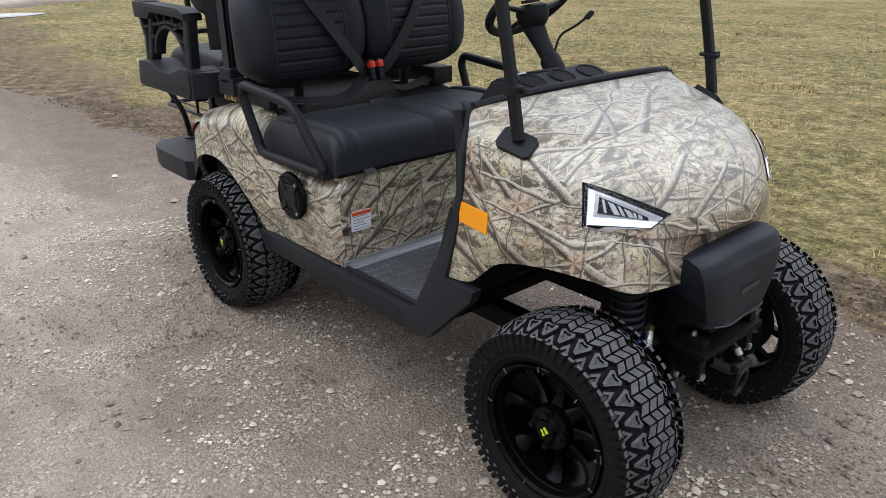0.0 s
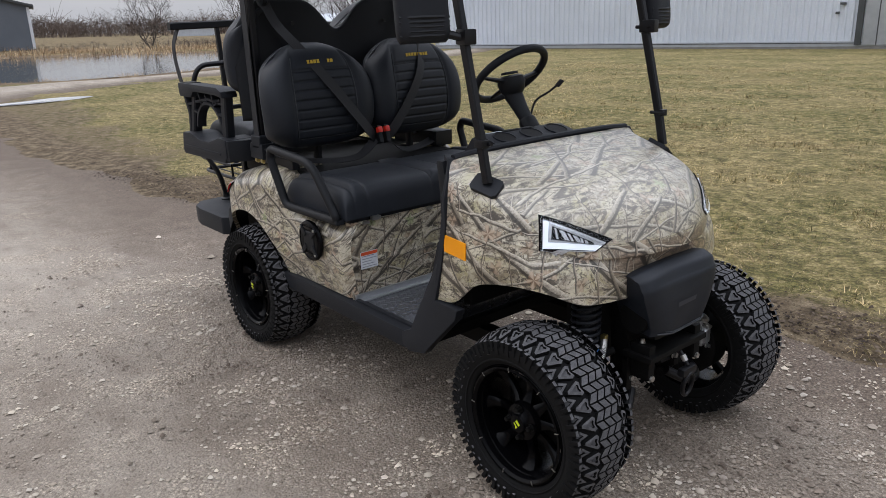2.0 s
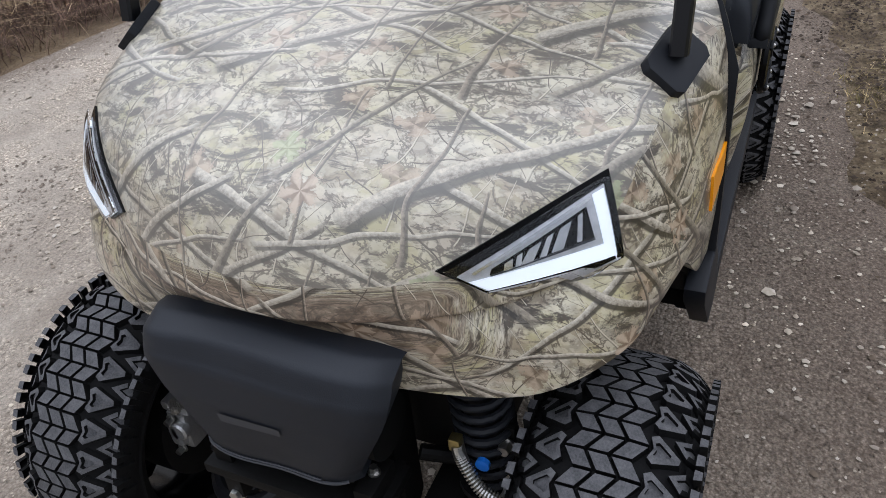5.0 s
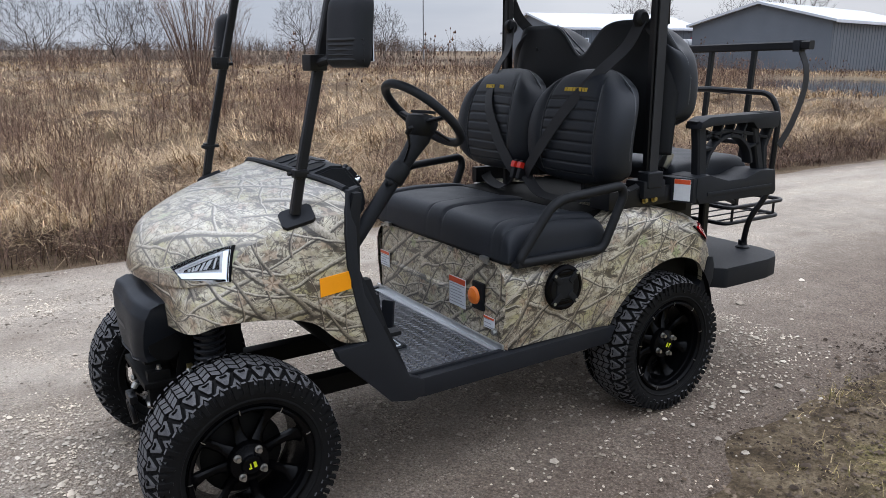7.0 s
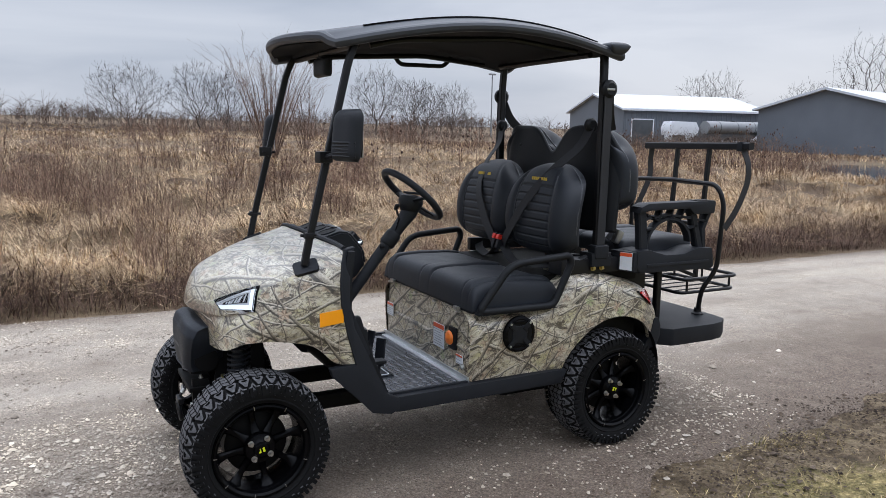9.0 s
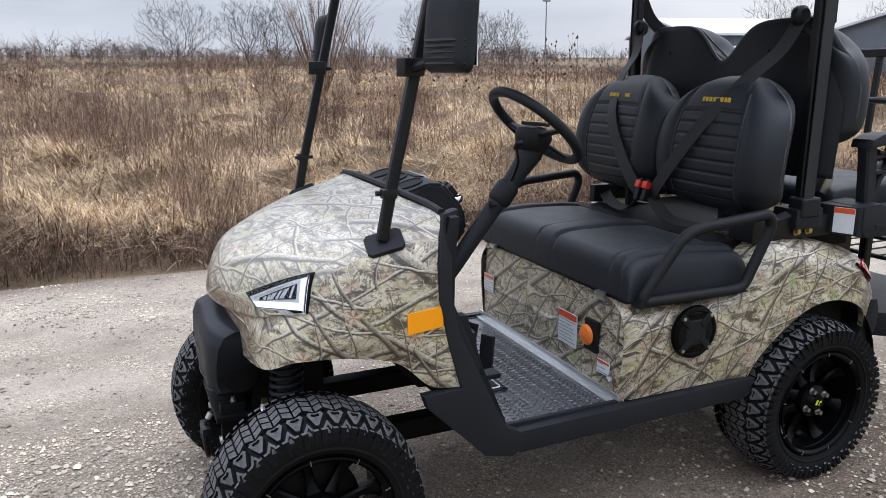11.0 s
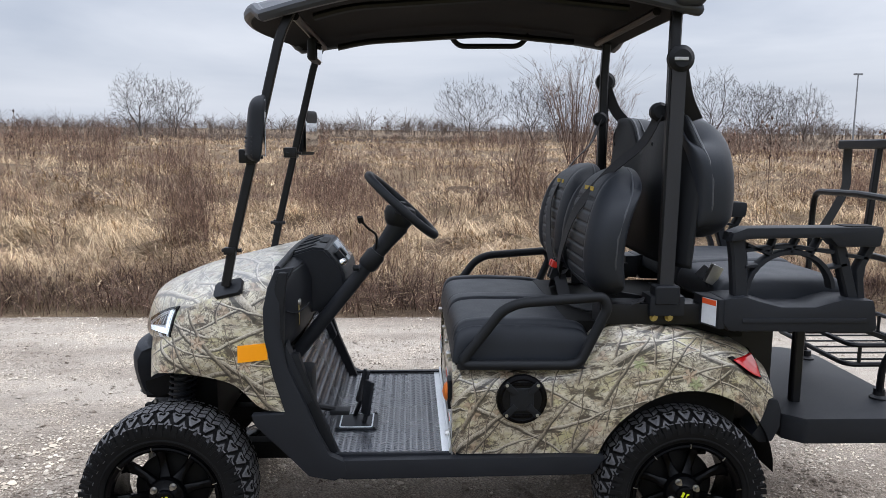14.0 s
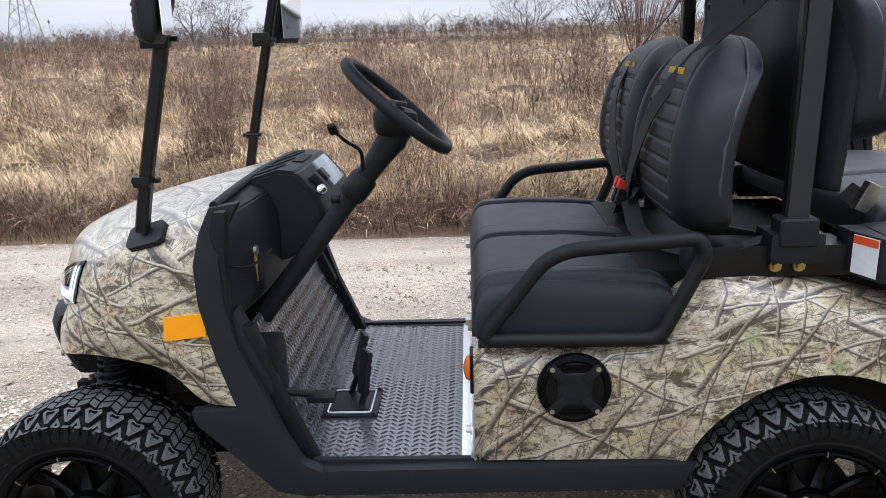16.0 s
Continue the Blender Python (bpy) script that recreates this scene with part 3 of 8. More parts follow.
def ground_material():
    m, nt, b = nodes_of("winter_grass_and_earth")
    tc = nt.nodes.new("ShaderNodeTexCoord").outputs["Object"]
    at = nt.nodes.new("ShaderNodeAttribute")
    at.attribute_name = "cover"
    sep = nt.nodes.new("ShaderNodeSeparateColor")
    nt.links.new(at.outputs["Color"], sep.inputs[0])
    big, mid, fine = noise_node(nt, tc, 0.55, 5), noise_node(nt, tc, 7.0, 8, 0.78), noise_node(nt, tc, 60, 4, 0.7)
    lawn_a = ramp_node(nt, [(0.36, (0.030, 0.026, 0.011)), (0.45, (0.12, 0.110, 0.036)), (0.54, (0.28, 0.225, 0.095)), (0.64, (0.54, 0.43, 0.22))])
    nt.links.new(mid.outputs[0], lawn_a.inputs[0])
    lawn_b = ramp_node(nt, [(0.42, (0.135, 0.132, 0.042)), (0.58, (0.40, 0.31, 0.155))])
    nt.links.new(big.outputs[0], lawn_b.inputs[0])
    lawn = mix_rgb(nt, 0.32, lawn_a.outputs[0], lawn_b.outputs[0])
    tuft = ramp_node(nt, [(0.36, (0.45, 0.43, 0.40)), (0.52, (1.0, 1.0, 1.0)), (0.64, (1.5, 1.46, 1.4))])
    nt.links.new(noise_node(nt, tc, 26, 6, 0.75).outputs[0], tuft.inputs[0])
    lawn = mix_rgb(nt, 1.0, lawn, tuft.outputs[0], "MULTIPLY")
    field_a = ramp_node(nt, [(0.30, (0.045, 0.029, 0.019)), (0.5, (0.13, 0.088, 0.055)), (0.72, (0.30, 0.22, 0.135))])
    nt.links.new(mid.outputs[0], field_a.inputs[0])
    field_b = ramp_node(nt, [(0.38, (0.085, 0.054, 0.036)), (0.62, (0.27, 0.195, 0.11))])
    nt.links.new(big.outputs[0], field_b.inputs[0])
    field = mix_rgb(nt, 0.5, field_a.outputs[0], field_b.outputs[0])
    earth = ramp_node(nt, [(0.36, (0.055, 0.040, 0.024)), (0.5, (0.150, 0.109, 0.066)), (0.64, (0.30, 0.235, 0.150))])
    nt.links.new(mid.outputs[0], earth.inputs[0])
    col = mix_rgb(nt, sep.outputs[1], lawn, field)
    # patchy edge of bare earth
    add = nt.nodes.new("ShaderNodeMath")
    add.operation = "ADD"
    nt.links.new(sep.outputs[0], add.inputs[0])
    nt.links.new(mid.outputs[0], add.inputs[1])
    st = ramp_node(nt, [(0.82, (0, 0, 0)), (1.0, (1, 1, 1))])
    nt.links.new(add.outputs[0], st.inputs[0])
    col = mix_rgb(nt, st.outputs[0], col, earth.outputs[0])
    fr = ramp_node(nt, [(0.3, (0.6, 0.6, 0.6)), (0.7, (1.3, 1.3, 1.3))])
    nt.links.new(fine.outputs[0], fr.inputs[0])
    nt.links.new(mix_rgb(nt, 1.0, col, fr.outputs[0], "MULTIPLY"), b.inputs["Base Color"])
    b.inputs["Roughness"].default_value = 0.9
    b.inputs["Specular IOR Level"].default_value = 0.2
    bump_node(nt, b, fine.outputs[0], 0.9, 0.03)
    return m


def gravel_material():
    m, nt, b = nodes_of("packed_limestone_gravel")
    tc = nt.nodes.new("ShaderNodeTexCoord").outputs["Object"]
    mp = nt.nodes.new("ShaderNodeMapping")
    mp.inputs["Scale"].default_value = (0.35, 1.6, 1.0)
    nt.links.new(tc, mp.inputs[0])
    band, blot, grit = noise_node(nt, mp.outputs[0], 0.9, 4), noise_node(nt, tc, 3.2, 5), noise_node(nt, tc, 95, 5, 0.75)
    vo = nt.nodes.new("ShaderNodeTexVoronoi")
    vo.inputs["Scale"].default_value = 105
    vo.inputs["Randomness"].default_value = 1.0
    nt.links.new(tc, vo.inputs["Vector"])
    vs = nt.nodes.new("ShaderNodeTexVoronoi")
    vs.inputs["Scale"].default_value = 210
    nt.links.new(tc, vs.inputs["Vector"])
    base = ramp_node(nt, [(0.36, (0.242, 0.199, 0.157)), (0.48, (0.362, 0.314, 0.257)), (0.64, (0.49, 0.430, 0.356))])
    nt.links.new(mix_rgb(nt, 0.42, band.outputs[0], blot.outputs[0]), base.inputs[0])
    stone = ramp_node(nt, [(0.0, (0.52, 0.49, 0.46)), (0.3, (0.90, 0.88, 0.86)), (0.82, (1.12, 1.11, 1.09)), (1.0, (1.75, 1.72, 1.66))])
    hue = nt.nodes.new("ShaderNodeSeparateColor")
    nt.links.new(vo.outputs["Color"], hue.inputs[0])
    nt.links.new(hue.outputs[0], stone.inputs[0])
    small = ramp_node(nt, [(0.0, (0.66, 0.65, 0.64)), (0.25, (0.92, 0.92, 0.92)), (0.8, (1.04, 1.04, 1.04)), (1.0, (1.5, 1.5, 1.5))])
    hue2 = nt.nodes.new("ShaderNodeSeparateColor")
    nt.links.new(vs.outputs["Color"], hue2.inputs[0])
    nt.links.new(hue2.outputs[1], small.inputs[0])
    loose = ramp_node(nt, [(0.44, (0.14, 0.14, 0.14)), (0.62, (0.85, 0.85, 0.85))])
    nt.links.new(blot.outputs[0], loose.inputs[0])
    col = mix_rgb(nt, loose.outputs[0], base.outputs[0], mix_rgb(nt, 1.0, base.outputs[0], stone.outputs[0], "MULTIPLY"))
    col = mix_rgb(nt, loose.outputs[0], col, mix_rgb(nt, 1.0, col, small.outputs[0], "MULTIPLY"))
    gap = ramp_node(nt, [(0.30, (1.12, 1.11, 1.10)), (0.55, (0.92, 0.91, 0.90)), (0.80, (0.42, 0.38, 0.34))])
    nt.links.new(vo.outputs["Distance"], gap.inputs[0])
    gap2 = ramp_node(nt, [(0.35, (1.1, 1.1, 1.1)), (0.75, (0.55, 0.52, 0.49))])
    nt.links.new(vs.outputs["Distance"], gap2.inputs[0])
    stray = nt.nodes.new("ShaderNodeAttribute")
    stray.attribute_name = "verge"
    lie_loose = maths(nt, "MULTIPLY_ADD", stray.outputs["Fac"], 1.3, maths(nt, "MULTIPLY", loose.outputs[0], 0.55), clamp=True)
    col = mix_rgb(nt, lie_loose, col, mix_rgb(nt, 1.0, col, mix_rgb(nt, 1.0, gap.outputs[0], gap2.outputs[0], "MULTIPLY"), "MULTIPLY"))
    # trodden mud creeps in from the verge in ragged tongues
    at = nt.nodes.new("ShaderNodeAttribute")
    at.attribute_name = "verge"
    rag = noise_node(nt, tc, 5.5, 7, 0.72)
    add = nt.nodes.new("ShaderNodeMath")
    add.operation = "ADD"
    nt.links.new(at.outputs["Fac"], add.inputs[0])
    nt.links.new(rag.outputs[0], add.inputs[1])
    # beneath the cart the same mix paints its shade along with the damp
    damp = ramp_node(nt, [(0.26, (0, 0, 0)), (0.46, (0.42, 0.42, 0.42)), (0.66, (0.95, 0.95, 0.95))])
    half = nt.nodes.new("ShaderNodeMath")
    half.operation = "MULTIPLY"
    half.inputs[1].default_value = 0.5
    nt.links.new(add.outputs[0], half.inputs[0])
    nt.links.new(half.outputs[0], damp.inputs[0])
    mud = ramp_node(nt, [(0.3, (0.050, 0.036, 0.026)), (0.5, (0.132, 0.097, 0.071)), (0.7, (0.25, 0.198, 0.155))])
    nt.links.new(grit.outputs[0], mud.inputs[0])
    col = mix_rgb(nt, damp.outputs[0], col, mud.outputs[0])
    gr = ramp_node(nt, [(0.30, (0.60, 0.59, 0.58)), (0.42, (0.92, 0.92, 0.92)), (0.58, (1.06, 1.06, 1.06)), (0.70, (1.40, 1.40, 1.40))])
    nt.links.new(grit.outputs[0], gr.inputs[0])
    nt.links.new(mix_rgb(nt, 1.0, col, gr.outputs[0], "MULTIPLY"), b.inputs["Base Color"])
    b.inputs["Roughness"].default_value = 0.82
    b.inputs["Specular IOR Level"].default_value = 0.3
    h = nt.nodes.new("ShaderNodeMath")
    h.operation = "MULTIPLY_ADD"
    h.inputs[1].default_value = -1.2
    nt.links.new(vo.outputs["Distance"], h.inputs[0])
    nt.links.new(grit.outputs[0], h.inputs[2])
    bump_node(nt, b, h.outputs[0], 0.8, 0.007)
    return m


gravel = gravel_material()


def build_ground():
    xs = np.concatenate([[-900, -600, -400, -280, -200, -150, -120, -100, -85, -72, -64], np.arange(-58, -16, 0.8), np.arange(-16, 8, 0.21),
                         np.arange(8, 30, 0.8), [32, 36, 42, 50, 62, 80, 110, 160, 240, 360, 600, 900]])
    ys = np.concatenate([[-900, -600, -380, -260, -190, -150, -120, -100, -84, -70, -60, -52], np.arange(-46, -28, 0.9), np.arange(-28, -12, 0.4), np.arange(-12, 9, 0.20),
                         np.arange(9, 36, 0.9), [38, 44, 52, 64, 80, 110, 160, 240, 360, 600, 900]])
    X, Y = np.meshgrid(xs, ys, indexing="ij")
    wob = 0.35 * np.sin(X * 1.7) * np.sin(Y * 2.3 + X) + 0.2 * np.sin(X * 4.1 + Y * 3.3)
    near = smooth(40, 12, np.abs(X)) * smooth(40, 12, np.abs(Y))
    Z = lie(X, Y) + 0.018 * near * np.sin(X * 2.3 + Y * 0.7) * np.sin(Y * 2.9 - X * 0.4) * smooth(0.4, 1.6, np.abs(Y + 1.2) - 2.2)
    on_road = (Y > -3.5) & (Y < lawn_edge(X) + 0.1) & (X > -19)
    Z = np.where(on_road, lie(X, Y) - 0.02, Z)
    nx, ny = X.shape
    idx = np.arange(nx * ny).reshape(nx, ny)
    quads = np.stack([idx[:-1, :-1], idx[1:, :-1], idx[1:, 1:], idx[:-1, 1:]], -1).reshape(-1, 4)
    me = fast_mesh("ground", np.stack([X, Y, Z], -1).reshape(-1, 3), quads)
    away = Y - lawn_edge(X)
    dirt = smooth(1.15, 0.0, away + wob * 0.9 - 0.2 * smooth(-3, -6, X) - 1.2 * smooth(-4, -14, X)) * (Y > -1) * (0.70 - 0.24 * smooth(-3, -8, X) * smooth(0.2, 0.7, away)) * (X > -20)
    dirt = np.maximum(dirt, 0.65 * smooth(0.5, 2.5, -(Y + 0.0) - 3.2) * smooth(-4.9, -4.2, Y))
    dirt = np.maximum(dirt, 0.5 * smooth(1.2, 1.0, pond_reach(X, Y)))
    field = smooth(-2.0, -3.4, Y)
    field = np.maximum(field, smooth(1.35, 1.15, pond_reach(X, Y)))
    field = np.maximum(field, smooth(-54, -60, X) * 0.7)
    col = np.stack([dirt, field, 0 * dirt, 0 * dirt + 1], -1).reshape(-1, 4).astype(np.float32)
    me.color_attributes.new("cover", "FLOAT_COLOR", "POINT").data.foreach_set("color", col.ravel())
    tagged(obj("ground", me, ground_material(), sharp=180), "dormant lawn, bare verge and dry field as one sheet", "ground", kind="structure")


def build_road():
    n_across = 26
    a = spline([(*p, 0) for p, _ in ROAD], 24)
    b = spline([(*q, 0) for _, q in ROAD], 24)
    verts, faces, verge = [], [], []
    for i, (p, q) in enumerate(zip(a, b)):
        for j in range(n_across + 1):
            t = j / n_across
            v = p.lerp(q, t)
            jag = 0.10 * noise.noise((v.x * 1.3, v.y * 1.3 + 9, 0)) + 0.16 * noise.noise((v.x * 0.35, j * 0.01, 4))
            if t > 0.5:
                jag += 0.30 * noise.noise((v.x * 0.8, 3, 7)) + 0.26 * noise.noise((v.x * 2.4, 5, 1))
            v = v + (q - p).normalized() * jag * abs(2 * t - 1) ** 3
            crown = 0.012 * (1 - (2 * t - 1) ** 2) + 0.006 * noise.noise((v.x * 0.9, v.y * 1.7, 2))
            drop = 0.022 * smooth(0.9, 1.0, abs(2 * t - 1))
            flat = smooth(2.5, 4.0, abs(v.x + 0.9))
            wide = (q - p).length
            # shade and damp under the cart, laid into the lane's colour
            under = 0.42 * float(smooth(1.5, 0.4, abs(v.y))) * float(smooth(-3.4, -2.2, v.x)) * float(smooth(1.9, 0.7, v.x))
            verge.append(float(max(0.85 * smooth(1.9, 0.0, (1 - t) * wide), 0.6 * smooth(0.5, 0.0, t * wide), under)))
            verts.append((v.x, v.y, float(lie(v.x, v.y)) + 0.004 + crown * flat - drop))
    w = n_across + 1
    for i in range(len(a) - 1):
        for j in range(n_across):
            faces.append((i * w + j, (i + 1) * w + j, (i + 1) * w + j + 1, i * w + j + 1))
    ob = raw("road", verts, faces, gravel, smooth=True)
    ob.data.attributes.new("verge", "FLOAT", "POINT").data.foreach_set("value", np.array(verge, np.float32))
    tagged(ob, "pale packed gravel lane with loose stones", "road", kind="structure")


def build_water():
    water, nt, b = nodes_of("still_pond_water")
    b.inputs["Base Color"].default_value = (0.045, 0.055, 0.06, 1)
    b.inputs["Roughness"].default_value = 0.07
    tc = nt.nodes.new("ShaderNodeTexCoord").outputs["Object"]
    n1 = noise_node(nt, tc, 2.2, 4)
    bump_node(nt, b, n1.outputs[0], 0.12, 0.05)
    bm = bmesh.new()
    ring = [bm.verts.new((-42 + 15.6 * math.cos(t), -2 + 25.6 * math.sin(t), -0.13 - 0.0125 * (25.6 * math.sin(t) - 2))) for t in np.linspace(0, 2 * math.pi, 64, endpoint=False)]
    bm.faces.new(ring)
    tagged(part("pond_water", bm, water, smooth=False), "grey still water of a farm pond", "water", kind="structure")
    ice = surface("wet_silt", (0.28, 0.28, 0.28), (0.5, 0.5, 0.5), rough=0.12, coarse=2, fine=20, bump=0.1)
    bm = bmesh.new()
    rim = []
    for t in np.linspace(0, 2 * math.pi, 40, endpoint=False):
        x, y = -16.9 + (0.42 + 0.12 * math.sin(3 * t + 1)) * math.cos(t) - 0.3 * math.sin(t), 1.75 + 1.25 * math.sin(t) + 0.14 * math.sin(2 * t)
        rim.append(bm.verts.new((x, y, float(lie(x, y)) + 0.018)))
    bm.faces.new(rim)
    tagged(part("puddle", bm, ice, smooth=False), "shallow pale puddle on the gravel bend", "puddle", kind="structure")


build_ground()
build_road()
build_water()


# ---- buildings ----
white_metal = surface("white_ribbed_steel_siding", (0.60, 0.64, 0.70), (0.70, 0.74, 0.80), rough=0.4, coarse=0.6, fine=14, bump=0.05, dist=0.004)
grey_metal = surface("slate_grey_steel_siding", (0.10, 0.115, 0.135), (0.14, 0.155, 0.18), rough=0.5, coarse=0.5, fine=12, bump=0.05)
white_roof = surface("white_steel_roofing", (0.47, 0.50, 0.54), (0.58, 0.61, 0.66), rough=0.5, coarse=0.3, fine=6, bump=0.03)
trim_dark = surface("dark_grey_flashing", (0.05, 0.055, 0.06), (0.08, 0.085, 0.09), rough=0.45, bump=0.1)
trim_light = surface("galvanised_flashing", (0.36, 0.38, 0.41), (0.5, 0.52, 0.55), rough=0.4, metal=0.3, bump=0.1)
concrete = surface("weathered_concrete_sill", (0.13, 0.12, 0.11), (0.24, 0.23, 0.21), rough=0.85, fine=40, bump=0.4)
green_roof = surface("faded_green_roofing", (0.06, 0.125, 0.105), (0.085, 0.155, 0.13), rough=0.6, bump=0.0)


def ribbed(length, height, pitch, rib, depth):
    """Steel siding in its own plane: x along, z up, ribs towards -y."""
    xs, ys = [0.0], [0.0]
    n = int(length / pitch)
    for i in range(n):
        x = i * pitch + pitch * 0.5
        xs += [x - rib, x - rib * 0.45, x + rib * 0.45, x + rib]
        ys += [0, -depth, -depth, 0]
    xs.append(length)
    ys.append(0)
    verts = [(x, y, z) for z in (0, height) for x, y in zip(xs, ys)]
    w = len(xs)
    faces = [(i, i + 1, w + i + 1, w + i) for i in range(w - 1)]
    return verts, faces


def siding(name, length, height, pitch, material, parent, m, rib=0.045, depth=0.035):
    v, f = ribbed(length, height, pitch, rib, depth)
    ob = raw(name, v, f, material, parent)
    ob.matrix_basis = m
    return ob


def machine_shed():
    """The long white steel building across the lawn."""
    ang = math.degrees(math.atan2(6.2, 24.8))
    x0, y0 = -36.5, 29.0
    base = float(lie(-20, 33)) - 0.05
    shed = new("steel_building")
    shed.matrix_basis = pose(x0, y0, base, 0, 0, ang)
    tagged(shed, "long white ribbed steel building with grey trim", "building")
    H, LEN, DEEP = 6.6, 54.0, 18.0
    siding("front_wall", LEN, H - 0.35, 0.30, white_metal, shed, pose(0, 0, 0.35), 0.075, 0.06)
    siding("end_wall", DEEP, H - 0.35, 0.30, white_metal, shed, pose(0, DEEP, 0.35, 0, 0, -90), 0.075, 0.06)
    siding("end_wall", DEEP, H - 0.35, 0.30, white_metal, shed, pose(LEN, 0, 0.35, 0, 0, 90), 0.075, 0.06)
    siding("back_wall", LEN, H - 0.35, 0.30, white_metal, shed, pose(LEN, DEEP, 0.35, 0, 0, 180), 0.075, 0.06)
    part("plinth", rbox(-0.03, LEN, -0.09, DEEP, -0.5, 0.14, 0.01), concrete, shed)
    part("base_flashing", rbox(-0.02, LEN, -0.07, 0.02, 0.14, 0.37, 0.01), trim_light, shed)
    part("skirt_line", rbox(-0.02, LEN, -0.085, 0.0, 0.27, 0.31, 0.005), trim_dark, shed)
    part("corner_flashing", rbox(-0.05, 0.22, -0.06, 0.10, 0.35, H, 0.01), trim_light, shed)
    roof = slab([(-0.6, H - 0.1), (DEEP / 2, H + 2.6), (DEEP + 0.6, H - 0.1), (DEEP + 0.6, H + 0.05), (DEEP / 2, H + 2.78), (-0.6, H + 0.05)], -0.4, LEN + 0.4, 0.0, "yz")
    part("roof", roof, white_roof, shed, smooth=False)
    for s, x in ((0, 23.6), (1, 24.9)):
        part("door_track", rbox(x - 0.16, x + 0.10, -0.16, -0.03, 0.2, H, 0.015), trim_dark, shed)
    part("door_post", rbox(23.75, 24.74, -0.12, -0.03, 0.2, H, 0.01), trim_light, shed)
    part("door_seam", rbox(24.28, 24.33, -0.125, -0.05, 0.2, H, 0.005), trim_dark, shed)
    part("door_latch", rbox(22.7, 22.95, -0.14, -0.03, 1.95, 2.05, 0.02), trim_dark, shed)
    part("door_latch", rbox(22.55, 22.72, -0.14, -0.03, 1.55, 1.66, 0.02), trim_dark, shed)
    part("door_sign", rbox(24.1, 24.5, -0.145, -0.12, 4.55, 4.95, 0.01), label_white, shed, "small white notice on the door post")
    part("door_sign_band", rbox(24.13, 24.47, -0.15, -0.14, 4.8, 4.9, 0.004), label_red, shed)


def gabled_shed(name, label, at, turn, length, deep, eave, rise, wall, roof_mat, openings=(), trims=False):
    """A plain steel shed: local x along the eaves, front at y = 0."""
    top = new(name)
    top.matrix_basis = pose(at[0], at[1], float(lie(at[0], at[1])) - 0.1, 0, 0, turn)
    tagged(top, label, "building", "farm buildings")
    siding("front_wall", length, eave, 0.6, wall, top, pose(0, 0, 0), 0.06, 0.04)
    siding("back_wall", length, eave, 0.6, wall, top, pose(length, deep, 0, 0, 0, 180), 0.06, 0.04)
    for x, y in ((0, 0), (length, 0)):
        gable = slab([(0, 0), (deep, 0), (deep, eave), (deep / 2, eave + rise), (0, eave)], x - 0.05 if x else 0.0, x if x else 0.05, 0.0, "yz")
        part("gable_wall", gable, wall, top, smooth=False)
    rf = slab([(-0.4, eave - 0.1), (deep / 2, eave + rise), (deep + 0.4, eave - 0.1), (deep + 0.4, eave + 0.08), (deep / 2, eave + rise + 0.2), (-0.4, eave + 0.08)], -0.4, length + 0.4, 0.0, "yz")
    part("roof", rf, roof_mat, top, smooth=False)
    if trims:
        for x in (-0.02, length - 0.2):
            for y in (-0.03, deep - 0.2):
                part("corner_trim", rbox(x, x + 0.23, y, y + 0.23, 0.0, eave - 0.1, 0.01), label_white, top)
    part("fascia", rbox(-0.4, length + 0.4, -0.45, -0.38, eave - 0.16, eave + 0.06, 0.01), label_white, top)
    for x0, x1, z1, mat in openings:
        part("door_panel", rbox(x0, x1, -0.10, 0.02, 0.0, z1, 0.02), mat, top)
        part("door_frame", merge(rbox(x0 - 0.12, x0, -0.12, 0.0, 0, z1 + 0.12, 0.01), rbox(x1, x1 + 0.12, -0.12, 0.0, 0, z1 + 0.12, 0.01), rbox(x0, x1, -0.12, 0.0, z1, z1 + 0.12, 0.01)), label_white, top)
    return top


machine_shed()
# beyond the field: front walls face the road
gabled_shed("farm_shed", "long grey steel shed with a white roof", (-54.2, -60.0), 165, 17.3, 15.0, 3.9, 1.8, grey_metal, white_roof,
            ((1.0, 3.4, 2.8, trim_dark), (5.0, 8.2, 2.2, label_white), (10.0, 14.0, 2.6, label_white)))
gabled_shed("farm_shed", "slate-grey steel shed with a pale roof", (-55.7, -31.0), 188, 20.0, 11.7, 3.9, 1.5, grey_metal, white_roof)
# beyond the pond
gabled_shed("farm_shed", "dark grey shed with white corner trim beyond the pond", (-87.0, 4.8), -12.2, 10.0, 12.0, 3.7, 1.6, grey_metal, trim_dark, trims=True)
gabled_shed("barn", "distant white barn with a faded green roof", (-206, 77), 66, 10.5, 8.0, 2.3, 1.2, white_roof, green_roof)
gabled_shed("barn", "distant low white barn", (-196, 92), 60, 8.0, 8.0, 2.4, 1.2, white_roof, white_roof)
gabled_shed("barn", "distant long white roofed barn", (-168, 96), 54, 36.0, 10.0, 3.0, 1.6, grey_metal, white_roof)


# ---- the farm yard beyond the field ----
red_paint = surface("faded_red_truck_paint", (0.20, 0.03, 0.045), (0.27, 0.045, 0.06), rough=0.4, coarse=2, bump=0.0)
galvanised = surface("galvanised_steel", (0.17, 0.175, 0.18), (0.25, 0.255, 0.26), rough=0.6, metal=0.1, coarse=2, fine=30, bump=0.1)
YARD = pose(-55.2, -55.6, float(lie(-60, -55)), 0, 0, 165)


